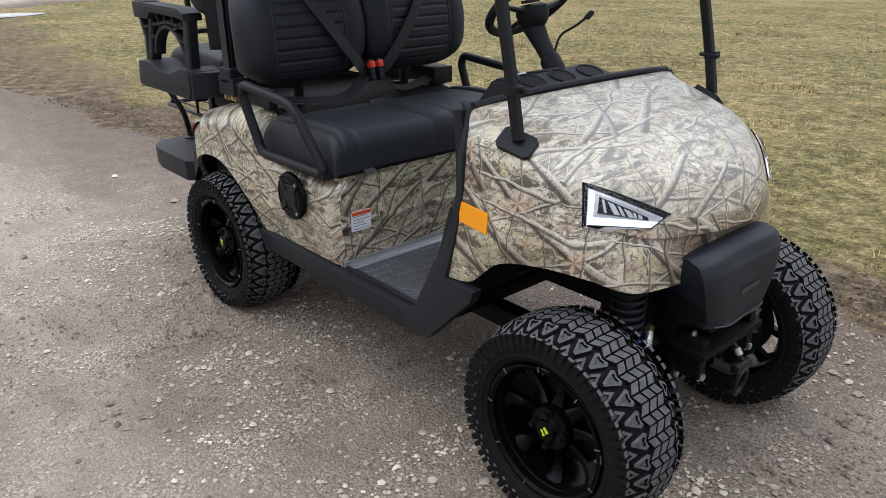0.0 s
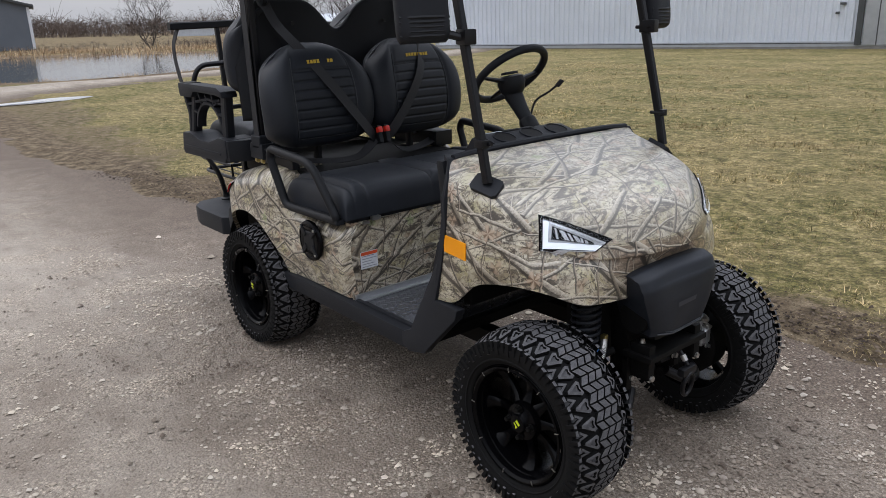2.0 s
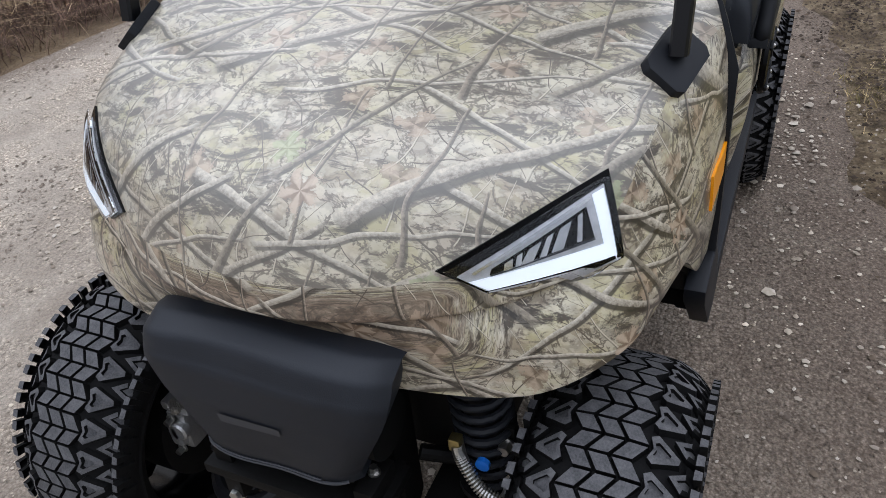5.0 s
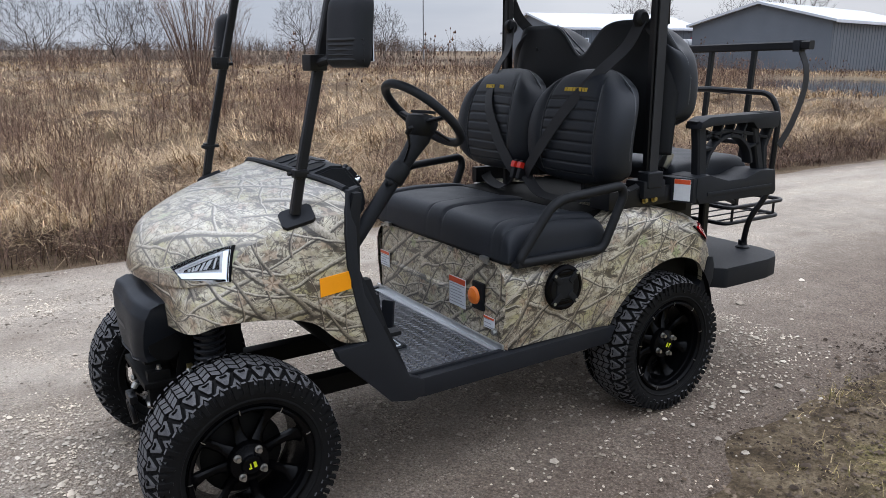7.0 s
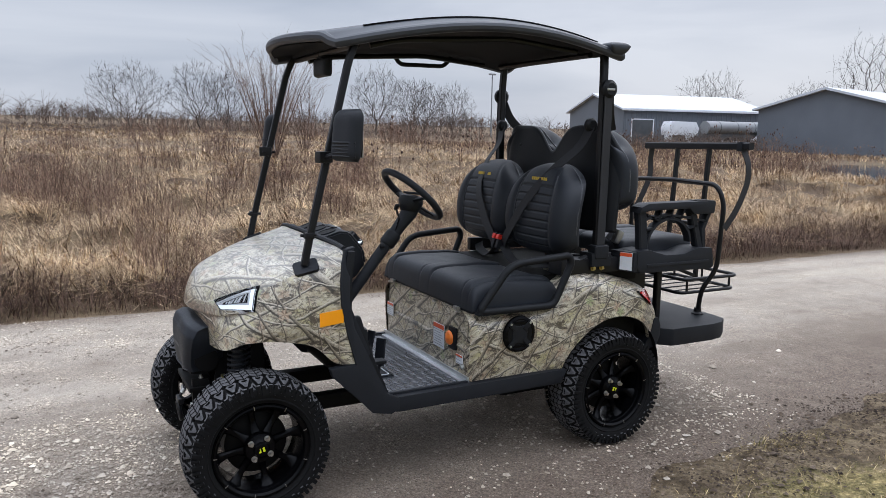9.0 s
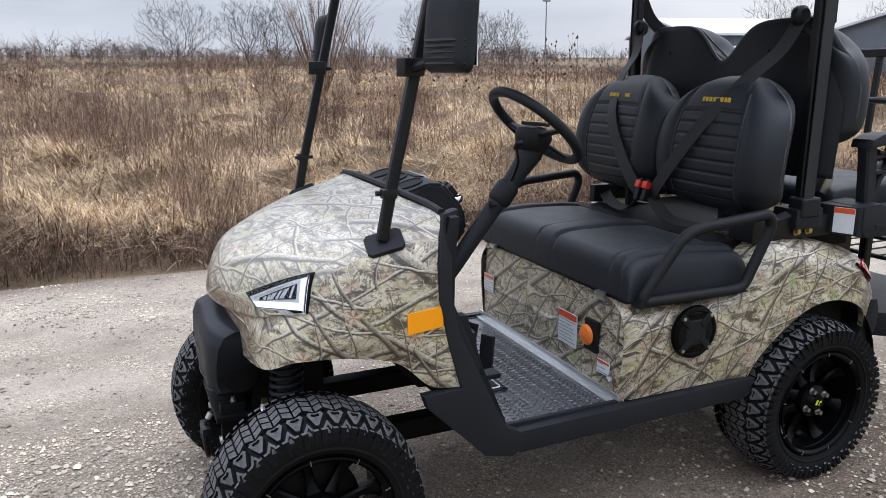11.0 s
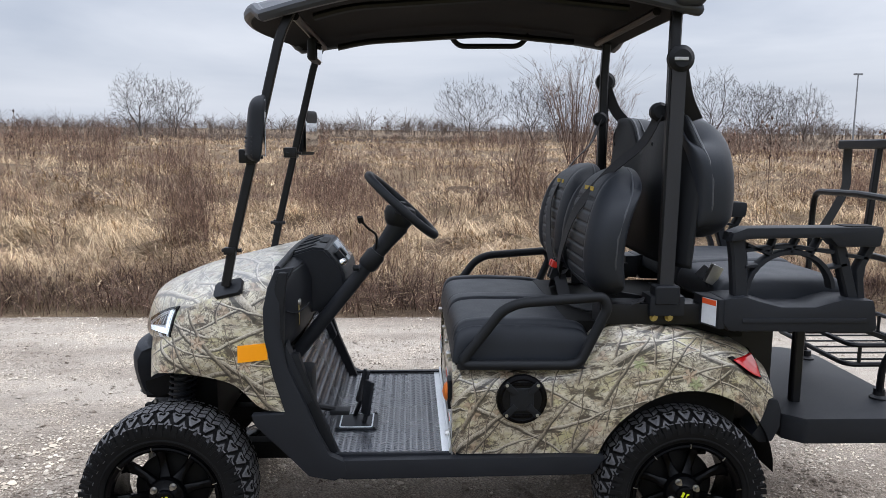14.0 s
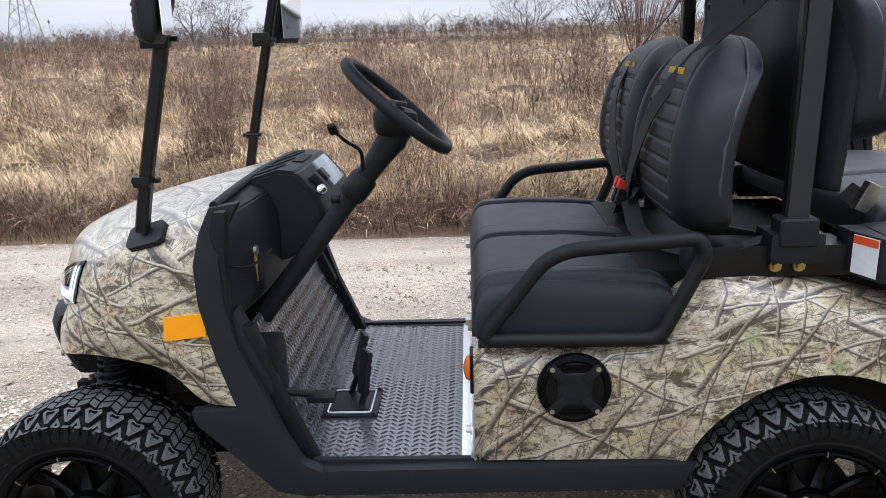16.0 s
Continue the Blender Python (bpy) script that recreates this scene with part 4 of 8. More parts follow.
def road_wheel(x, y, r, parent):
    ty = lathe([(r * .55, -.11), (r * .92, -.12), (r, -.09), (r, .09), (r * .92, .12), (r * .55, .11)], 20)
    ty.transform(pose(x, y, r))
    w = part("wheel", ty, rubber, parent)
    hub = lathe([(0, -.10), (r * .3, -.10), (r * .56, -.06), (r * .56, .06), (0, .08)], 16)
    hub.transform(pose(x, y, r))
    part("rim", hub, galvanised, w)


def yard_vehicles():
    tanker = new("tanker_trailer")
    tanker.matrix_basis = YARD
    tagged(tanker, "silver tank trailer parked before the long shed", "trailer")
    ring = [(1.0 * math.cos(t), 0.66 * math.sin(t)) for t in np.linspace(0, 2 * math.pi, 20, endpoint=False)]
    part("tank", sweep([Vector((x, 0, 2.05)) for x in (5.1, 5.2, 8.4, 11.7, 11.85)], ring), galvanised, tanker, sharp=50)
    for x in (6.4, 8.4, 10.4):
        part("tank_band", sweep([Vector((x, 0, 2.05)), Vector((x + .09, 0, 2.05))], [(a * 1.015, b * 1.015) for a, b in ring]), trim_dark, tanker, sharp=50)
    part("manhole", tube([Vector((8.3, 0, 2.65)), Vector((8.3, 0, 2.80))], .3, 14), trim_dark, tanker)
    part("frame", rbox(5.2, 11.8, -.5, .5, .75, 1.42, .02), trim_dark, tanker)
    for x in (6.0, 7.2):
        for y in (-1.0, 1.0):
            road_wheel(x, y, .5, tanker)
    truck = new("truck")
    truck.matrix_basis = YARD
    tagged(truck, "faded red truck parked beside the tank trailer", "truck")
    part("cab", slab([(12.05, .7), (14.2, .7), (14.2, 1.7), (13.8, 2.0), (13.5, 2.85), (12.05, 2.95)], -1.1, 1.1, .08), red_paint, truck)
    part("windscreen", rbox(12.5, 13.3, 1.085, 1.115, 1.95, 2.6, .02), screen_glass, truck)
    part("bumper", rbox(12.1, 14.3, -1.12, 1.12, .55, .75, .04), trim_dark, truck)
    for x in (12.6, 13.6):
        for y in (-.95, .95):
            road_wheel(x, y, .48, truck)
    car = new("car")
    car.matrix_basis = YARD @ pose(0, -1.9, 0)
    tagged(car, "pale car parked in the farm yard", "car")
    part("body", slab([(9.9, .35), (14.0, .35), (14.05, .85), (13.2, 1.02), (12.5, 1.55), (10.9, 1.58), (10.2, 1.05), (9.85, .95)], -.85, .85, .06), label_white, car)
    part("side_window", rbox(10.8, 12.4, -.87, -.845, 1.05, 1.45, .02), screen_glass, car)
    part("side_window", rbox(10.8, 12.4, .845, .87, 1.05, 1.45, .02), screen_glass, car)
    for x in (10.7, 13.2):
        for y in (-.75, .75):
            road_wheel(x, y, .32, car)
    cart2 = new("stock_trailer")
    cart2.matrix_basis = YARD
    tagged(cart2, "low white farm trailer beside the shed door", "trailer")
    part("body", slab([(.7, 1.2), (3.8, 1.2), (3.95, 1.9), (3.6, 2.55), (.9, 2.6), (.6, 1.95)], -.9, .9, .04), label_white, cart2)
    part("tow_bar", rbox(3.6, 5.0, -.05, .05, .75, .85, .01), trim_dark, cart2)
    part("axle_beam", rbox(1.9, 2.5, -.8, .8, .45, 1.25, .02), trim_dark, cart2)
    for y in (-.85, .85):
        road_wheel(2.2, y, .42, cart2)


yard_vehicles()


def pole_and_pylon():
    p = new("light_pole")
    p.location = (-58.9, -94.9, float(lie(-58.9, -94.9)) - .1)
    tagged(p, "tall grey yard light pole beyond the field", "pole")
    part("mast", tube([Vector((0, 0, 0)), Vector((0, 0, 9.3))], [.12, .075], 8), galvanised, p)
    part("lamp_head", rbox(-.55, .55, -.2, .2, 9.2, 9.42, .05), galvanised, p)
    p = new("power_pylon")
    p.location = (85.9, -150.0, float(lie(85.9, -150)) - .2)
    tagged(p, "distant steel lattice power pylon", "pylon")
    w = lambda z: 2.3 * (1 - z / 16.0) + .35
    bars = []
    for sx, sy in ((1, 1), (1, -1), (-1, -1), (-1, 1)):
        bars.append(tube([Vector((sx * w(z), sy * w(z), z)) for z in (0, 6, 11, 13.6)], .09, 4))
        for z0, z1 in ((0, 3.5), (3.5, 6.5), (6.5, 9), (9, 11), (11, 13)):
            bars.append(tube([Vector((sx * w(z0), sy * w(z0), z0)), Vector((-sy * w(z1), sx * w(z1), z1))], .05, 4))
            bars.append(tube([Vector((sx * w(z1), sy * w(z1), z1)), Vector((-sy * w(z0), sx * w(z0), z0))], .05, 4))
    part("tower", merge(*bars), galvanised, p)
    for z, r in ((11.0, 3.6), (13.2, 3.0)):
        part("cross_arm", merge(tube([Vector((-r, 0, z)), Vector((r, 0, z))], .09, 4), tube([Vector((-r, 0, z)), Vector((0, 0, z + .9)), Vector((r, 0, z))], .06, 4)), galvanised, p)


pole_and_pylon()


# ---- panels in printed wrap ----
def wrap_print(me, u, v, bonnet=None, litter=None):
    """Stores print coordinates in metres on a panel's points; bonnet: a second set and its share; litter: where the print shows dark leaf litter."""
    n = len(me.vertices)
    level = np.zeros((n, 3), np.float32)
    level[:, 0], level[:, 1] = np.ravel(u), np.ravel(v)
    if litter is not None:
        level[:, 2] = np.ravel(litter)
    me.attributes.new("print_level", "FLOAT_VECTOR", "POINT").data.foreach_set("vector", level.ravel())
    other = np.zeros((n, 3), np.float32)
    if bonnet is not None:
        for k, q in enumerate(bonnet):
            other[:, k] = np.ravel(q)
    me.attributes.new("print_bonnet", "FLOAT_VECTOR", "POINT").data.foreach_set("vector", other.ravel())


def rows_spline(ctrl, n):
    """Catmull-Rom along the first axis of an array, resampled to n points."""
    c = np.asarray(ctrl, float)
    c = np.concatenate([2 * c[:1] - c[1:2], c, 2 * c[-1:] - c[-2:-1]])
    t = np.linspace(0, len(c) - 3 - 1e-9, n)
    i = t.astype(int)
    f = (t - i).reshape(-1, *([1] * (c.ndim - 1)))
    a, b, d, e = c[i], c[i + 1], c[i + 2], c[i + 3]
    return 0.5 * (2 * b + (d - a) * f + (2 * a - 5 * b + 4 * d - e) * f ** 2 + (3 * b - a - 3 * d + e) * f ** 3)


def grid_mesh(name, G):
    n, m, _ = G.shape
    idx = np.arange(n * m).reshape(n, m)
    q = np.stack([idx[:-1, :-1], idx[1:, :-1], idx[1:, 1:], idx[:-1, 1:]], -1).reshape(-1, 4)
    return fast_mesh(name, G.reshape(-1, 3), q)


# ---- the golf cart: nose towards +x, its left side towards +y, front axle at x = 0 ----
cart = new("golf_cart")
tagged(cart, "lifted four-seat golf cart in woodland-print wrap with black seats", "golf cart")
HUB, REAR = 0.285, -1.75


def mirrored(p, s):
    return (p[0], p[1] * s, p[2])


# cowl: rows from the lower lip up and back over the bonnet; each runs from the rear of the flank round to the nose's middle
LIP = [(-.405, .500, .572), (-.318, .493, .585), (-.225, .482, .662), (-.090, .470, .692), (.030, .440, .690), (.092, .340, .645), (.120, .170, .630), (.124, 0, .630)]
WAIST = [(-.368, .507, .700), (-.300, .505, .710), (-.205, .500, .735), (-.080, .480, .745), (.035, .425, .745), (.108, .320, .725), (.152, .165, .715), (.160, 0, .715)]
BELT = [(-.338, .507, .830), (-.280, .503, .830), (-.185, .492, .832), (-.070, .462, .832), (.020, .395, .825), (.092, .285, .815), (.160, .140, .818), (.180, 0, .818)]
BROW = [(-.336, .499, .925), (-.280, .490, .925), (-.190, .471, .925), (-.085, .438, .918), (-.010, .370, .905), (.062, .262, .900), (.125, .130, .902), (.145, 0, .902)]
BONNET = [(-.346, .484, .985), (-.300, .468, .985), (-.225, .438, .985), (-.140, .385, .978), (-.065, .310, .968), (-.005, .215, .962), (.035, .105, .962), (.042, 0, .962)]
SWELL = [(-.358, .464, 1.026), (-.335, .440, 1.026), (-.290, .396, 1.024), (-.235, .335, 1.018), (-.180, .255, 1.012), (-.130, .165, 1.008), (-.105, .080, 1.006), (-.100, 0, 1.006)]
SCUTTLE = [(-.366, .448, 1.042), (-.366, .420, 1.045), (-.364, .370, 1.046), (-.362, .300, 1.047), (-.360, .220, 1.048), (-.358, .145, 1.049), (-.357, .070, 1.050), (-.357, 0, 1.050)]


def cowl_grid(nu, nv):
    lip, waist, belt, brow, bonnet, swell, scuttle = (np.array(r) for r in (LIP, WAIST, BELT, BROW, BONNET, SWELL, SCUTTLE))
    # a fold runs across the nose under the lamps, the skin below it drawn in
    front = smooth(3.2, 5.6, np.arange(8))[:, None]
    belt = belt + front * (0.006, 0, -0.034)
    fold = belt * 0.86 + waist * 0.14 + front * (-0.016, 0, -0.006)
    waist = waist + front * (-0.018, 0, 0.004)
    half = np.array([lip, waist, fold, belt, brow, bonnet, swell, scuttle])
    full = np.concatenate([half, (half * (1, -1, 1))[:, -2::-1]], 1)
    g = rows_spline(full, nv)
    return rows_spline(np.swapaxes(g, 0, 1), nu)


COWL = cowl_grid(320, 232)


def make_cowl():
    G = COWL
    # roll the lower lip under
    inner = G[:, :1] + np.array([0, 0, 0.006]) - np.stack([0.35 * np.sign(G[:, :1, 0] + 0.2) * 0.03 * (G[:, :1, 0] > 0), np.sign(G[:, :1, 1]) * 0.018, 0 * G[:, :1, 0]], -1)
    G = np.concatenate([inner, G], 1)
    me = grid_mesh("cowl", G)
    me.flip_normals()
    du, dv = np.gradient(G, axis=0), np.gradient(G, axis=1)
    nrm = np.cross(du, dv)
    nrm = nrm / np.maximum(np.linalg.norm(nrm, axis=2, keepdims=True), 1e-9)
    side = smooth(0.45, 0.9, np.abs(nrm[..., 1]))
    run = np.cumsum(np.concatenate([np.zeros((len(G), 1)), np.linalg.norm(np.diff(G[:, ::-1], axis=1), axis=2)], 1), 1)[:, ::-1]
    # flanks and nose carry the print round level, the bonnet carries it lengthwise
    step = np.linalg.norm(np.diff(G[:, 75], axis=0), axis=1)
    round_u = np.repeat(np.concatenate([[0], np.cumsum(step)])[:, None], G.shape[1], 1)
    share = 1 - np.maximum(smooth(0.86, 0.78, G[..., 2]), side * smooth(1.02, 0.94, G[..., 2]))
    litter = smooth(.835, .795, G[..., 2]) * smooth(.66, .74, G[..., 2]) * smooth(.33, .22, np.abs(G[..., 1])) * smooth(.02, .09, G[..., 0])
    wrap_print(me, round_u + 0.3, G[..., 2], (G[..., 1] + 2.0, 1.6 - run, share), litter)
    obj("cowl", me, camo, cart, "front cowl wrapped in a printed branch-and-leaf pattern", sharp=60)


make_cowl()


def cowl_at(i, j):
    """The cowl's point and outward normal at grid place i, j."""
    G = COWL
    i, j = int(np.clip(i, 1, G.shape[0] - 2)), int(np.clip(j, 1, G.shape[1] - 2))
    a, b = G[i + 1, j] - G[i - 1, j], G[i, j + 1] - G[i, j - 1]
    n = np.cross(b, a)
    n = n / np.linalg.norm(n)
    if np.dot(n, G[i, j] - np.array([-0.2, 0, 0.75])) < 0:
        n = -n
    return Vector(G[i, j]), Vector(n)


def on_cowl(p):
    """Nearest place on the cowl to a point."""
    d = np.linalg.norm(COWL - np.array(p), axis=2)
    return cowl_at(*np.unravel_index(np.argmin(d), d.shape))


def cowl_patch(name, corners, lift, thick, material, parent, label="", n=10):
    """A thin panel that hugs the cowl between three or four corners; lift is its height above the skin."""
    c = [Vector(q) for q in corners]
    if len(c) == 3:
        c = [c[0], c[1], c[2], c[2].lerp(c[0], 0.02)]
    bm = bmesh.new()
    top, low = [], []
    for i in range(n + 1):
        r0, r1 = [], []
        for j in range(n + 1):
            q = c[0].lerp(c[1], i / n).lerp(c[3].lerp(c[2], i / n), j / n)
            p, nr = on_cowl(q)
            # keep the panel's own outline: only its depth comes from the skin
            p = q + nr * (p - q).dot(nr)
            r0.append(bm.verts.new(p + nr * lift))
            r1.append(bm.verts.new(p + nr * (lift - thick)))
        top.append(r0)
        low.append(r1)
    for i in range(n):
        for j in range(n):
            bm.faces.new((top[i][j], top[i + 1][j], top[i + 1][j + 1], top[i][j + 1]))
    for k in range(n):
        for a, b, c2, d in ((top[k][0], top[k + 1][0], low[k + 1][0], low[k][0]), (top[k][n], top[k + 1][n], low[k + 1][n], low[k][n]),
                            (top[0][k], top[0][k + 1], low[0][k + 1], low[0][k]), (top[n][k], top[n][k + 1], low[n][k + 1], low[n][k])):
            bm.faces.new((a, b, c2, d))
    return part(name, bm, material, parent, label, sharp=50)


def headlight(s):
    """A wedge lamp: dark bezel, bright inner panel, lit light guide along the back and foot, finned reflector behind clear glass."""
    A, B, K, T = (Vector(mirrored(q, s)) for q in ((-.028, .409, .921), (-.009, .428, .811), (.092, .292, .801), (.109, .238, .832)))
    at = lambda u, v: A.lerp(B, u).lerp(T.lerp(K, u), v)
    quad = lambda u0, u1, v0, v1: (at(u0, v0), at(u1, v0), at(u1, v1), at(u0, v1))
    bez = cowl_patch("headlight", quad(0, 1, 0, 1), 0.004, 0.012, gloss_black, cart, "wedge-shaped headlight with a lit white edge strip")
    cowl_patch("lower_rim", quad(.965, 1.0, .03, .97), 0.0056, 0.003, lamp_silver, bez)
    cowl_patch("inner_panel", (at(.13, .055), at(.93, .055), at(.93, .97), at(.32, .97)), 0.0052, 0.003, lamp_silver, bez)
    cowl_patch("light_guide", quad(.17, .93, .065, .135), 0.0075, 0.003, led, bez)
    cowl_patch("light_guide", (at(.75, .135), at(.935, .135), at(.92, .95), at(.56, .965)), 0.0075, 0.003, led, bez)
    cowl_patch("upper_rim", (at(.17, .15), at(.21, .15), at(.44, .90), at(.38, .90)), 0.0078, 0.003, chrome, bez)
    cowl_patch("reflector_bowl", (at(.26, .185), at(.64, .185), at(.575, .84), at(.47, .80)), 0.0064, 0.003, gloss_black, bez)
    brow = lambda v: .27 + (v - .185) * .33
    for v, wide, tilt in ((.215, .030, .05), (.285, .075, .10), (.40, .040, .09), (.475, .080, .10), (.60, .035, .05), (.665, .055, .04)):
        cowl_patch("reflector_fin", (at(brow(v) + .02, v), at(.615, v + tilt), at(.605, v + tilt + wide), at(brow(v + wide) + .02, v + wide)), 0.0078 + .01 * (wide - .03), 0.002, chrome if wide > .05 else lamp_silver, bez, n=3)
    cowl_patch("reflector_blade", (at(.635, .185), at(.66, .185), at(.605, .84), at(.585, .84)), 0.0086, 0.003, roof_skin, bez)
    g = cowl_patch("lens", quad(.06, .97, .02, .98), 0.013, 0.002, glass, bez)
    g.visible_shadow = False


for s in (1, -1):
    headlight(s)
    amber_panel = [mirrored(q, s) for q in ((-.248, .505, .800), (-.346, .510, .812), (-.346, .510, .756), (-.248, .505, .744))]
    cowl_patch("side_reflector", amber_panel, 0.004, 0.004, amber, cart, "flat amber side reflector")


def make_bezel(s):
    """Black edge trim and lower skirt behind the cowl's flank, and the inner cheek panel."""
    edge = [(-.366, 1.046), (-.345, .99), (-.334, .925), (-.335, .83), (-.362, .70), (-.400, .572)]
    outline = edge + [(-.288, .566), (-.300, .53), (-.43, .40), (-.475, .352), (-.56, .335), (-.60, .352), (-.60, .40), (-.545, .425),
                      (-.505, .50), (-.452, .62), (-.405, .72), (-.385, .83), (-.384, .93), (-.400, 1.0), (-.425, 1.05)]
    bm = slab(outline, 0.478 * s, 0.514 * s, 0.006)
    for v in bm.verts:
        k = smooth(0.93, 1.05, v.co.z)
        v.co.y -= s * 0.048 * float(k)
        # the face slopes inwards behind the cowl's edge
        rim = float(np.interp(v.co.z, [.572, .70, .83, .925, .99, 1.046], [-.400, -.362, -.335, -.334, -.345, -.366]))
        v.co.y -= s * 0.030 * float(smooth(0.0, 0.05, rim - v.co.x)) * float(smooth(.55, .68, v.co.z))
    part("door_surround", bm, plastic_grey, cart, "black moulded surround and skirt behind the cowl flank")
    cheek = [(-.38, 1.04), (-.34, .9), (-.36, .7), (-.44, .5), (-.51, .42), (-.455, .55), (-.415, .66), (-.395, .80), (-.398, .93), (-.41, 1.04)]
    part("inner_cheek", slab(cheek, 0.445 * s, 0.48 * s, 0.012), plastic, cart)


for s in (1, -1):
    make_bezel(s)
# trim strip along the scuttle
part("scuttle_trim", tube([Vector(p) for p in spline([(-.372, .44, 1.046), (-.374, .3, 1.054), (-.370, 0, 1.058), (-.374, -.3, 1.054), (-.372, -.44, 1.046)], 6)], 0.011, 8), plastic_grey, cart)


# rear body: flanks with round arches, a shelf behind the seat, the seat box front
def top_line(x):
    return np.interp(x, [-2.10, -2.06, -1.98, -1.88, -1.74, -1.58, -1.50, -1.44, -1.38, -1.32, -1.20, -.955],
                     [0.60, 0.70, 0.772, 0.812, 0.85, 0.872, 0.868, 0.83, 0.765, 0.735, 0.725, 0.722])


def low_line(x):
    arch = 0.345 + np.sqrt(np.maximum(0, 0.307 ** 2 - (x + 1.757) ** 2))
    z = np.where(np.abs(x + 1.757) < 0.300, arch, 0.415)
    return np.where(x < -2.02, np.interp(x, [-2.10, -2.02], [0.50, 0.49]), np.maximum(z, 0.415))


def make_flank(s):
    xs = np.concatenate([np.linspace(-.957, -1.44, 60), np.linspace(-1.443, -2.075, 150)])
    m = 90
    lo, hi = low_line(xs), top_line(xs)
    out = 0.497 + 0.030 * smooth(-1.35, -1.6, xs) - 0.075 * smooth(-1.85, -2.08, xs) ** 1.5 - 0.03 * smooth(-.985, -.957, xs)
    t = np.linspace(0, 1, m)
    G = np.zeros((len(xs), m, 3))
    for i, x in enumerate(xs):
        h = hi[i] - lo[i]
        r = min(0.09, h * 0.6)
        straight, arc, shelf = max(h - r, 0.001), r * 1.57, 0.16
        L = straight + arc + shelf
        d = t * L
        a = np.clip((d - straight) / arc, 0, 1) * math.pi / 2
        y = out[i] - r + r * np.cos(a) - np.maximum(0, d - straight - arc)
        z = lo[i] + np.minimum(d, straight) + r * np.sin(a)
        belly = 0.012 * np.sin(np.clip((z - 0.42) / 0.4, 0, 1) * math.pi)
        G[i] = np.stack([np.full(m, x), s * (y + belly - 0.012 * (z < 0.55) * (0.55 - z) / 0.13), z], -1)
    me = grid_mesh("rear_flank", np.concatenate([G[:, :1] - np.array([0, 0.02 * s, -0.004]), G], 1))
    if s > 0:
        me.flip_normals()
    GG = np.concatenate([G[:, :1], G], 1)
    gu = -GG[..., 0] + (0.15 if s > 0 else 0.75)
    gv = GG[..., 2] + (0.5 * s - s * GG[..., 1]) * s * 1.0 + (0.10 if s > 0 else 0.66)
    wrap_print(me, gu + 3.1, gv)
    obj("rear_flank", me, camo, cart, "rear side panel in printed woodland wrap", sharp=60)
    # dark wheel house behind the arch
    bm = sheet(lambda u, v: (-1.757 + 0.315 * math.cos(math.pi * u), s * (0.50 - 0.34 * v), 0.345 + 0.315 * math.sin(math.pi * u)), 20, 3)
    part("wheel_house", bm, chassis, cart)
    # rubber end cap behind the arch
    cap = slab([(-2.02, .50), (-2.00, .47), (-2.03, .44), (-2.075, .445), (-2.10, .50), (-2.10, .56), (-2.085, .60), (-2.055, .60), (-2.04, .55)], 0.36 * s, 0.475 * s, 0.012)
    part("bumper_end", cap, plastic_grey, cart)


for s in (1, -1):
    make_flank(s)


def make_seat_box():
    ys, zs = np.linspace(-.478, .478, 60), np.linspace(.405, .722, 64)
    Y, Z = np.meshgrid(ys, zs, indexing="ij")
    X = -.958 - 0.012 * (Z - .405) / .3 + 0.007 * np.exp(-((Z - .552) / .008) ** 2) - 0.02 * smooth(.44, .478, np.abs(Y)) * 0.6
    me = grid_mesh("seat_box", np.stack([X, Y, Z], -1))
    wrap_print(me, Y + 7.0, Z + 0.4)
    obj("seat_box", me, camo, cart, "front of the seat box in printed woodland wrap", sharp=60)
    part("seat_box_core", rbox(-1.95, -.972, -.44, .44, .40, .70, 0.01), chassis, cart)
    part("battery_deck", rbox(-1.98, -1.36, -.40, .40, .80, .86, 0.01), chassis, cart)
    part("kick_strip", merge(rbox(-.962, -.925, -.475, .475, .404, .410, 0.002), rbox(-.957, -.948, -.475, .475, .404, .432, 0.002)), aluminium, cart, "bright aluminium angle along the seat box foot")
    for y in (-.42, -.1, .12, .36):
        part("hinge_clip", rbox(-.958, -.945, y, y + .03, .712, .722, 0.002), zinc, cart)
    part("box_bolt", bolt(-.948, .43, .47, .010, "x"), zinc, cart)

    def sticker(y0, y1, z0, z1, x, lines, label):
        lab = part("warning_label", rbox(x, x + .0035, y0, y1, z0, z1, 0.0008, 1), label_white, cart, label)
        part("label_band", rbox(x + .003, x + .0045, y0 + .001, y1 - .001, z1 - (z1 - z0) * .2, z1 - .001, 0), label_red, lab)
        for k in range(lines):
            z = z0 + (z1 - z0) * (0.10 + 0.62 * k / max(1, lines - 1))
            part("print_line", rbox(x + .003, x + .0042, y0 + .006, y1 - .006 - .012 * (k % 3), z, z + .003, 0), label_ink, lab)

    sticker(.125, .235, .50, .615, -.9555, 7, "white safety label with an orange-red heading")
    sticker(.355, .42, .47, .515, -.9555, 3, "small white safety label with an orange-red heading")
    sticker(-.44, -.36, .53, .60, -.9555, 5, "small white safety label with an orange-red heading")
    knob = lathe([(0, -.958), (.034, -.958), (.034, -.945), (.029, -.938), (.012, -.932), (0, -.930)], 24, "x")
    knob.transform(pose(0, .30, .575))
    sw = part("battery_switch", knob, orange, cart, "round orange battery switch")
    part("switch_base", rbox(-.962, -.948, .285, .352, .525, .63, 0.004), plastic, sw)


make_seat_box()


# ---- wheels ----
WHEEL_W, TYRE_R = 0.236, 0.285


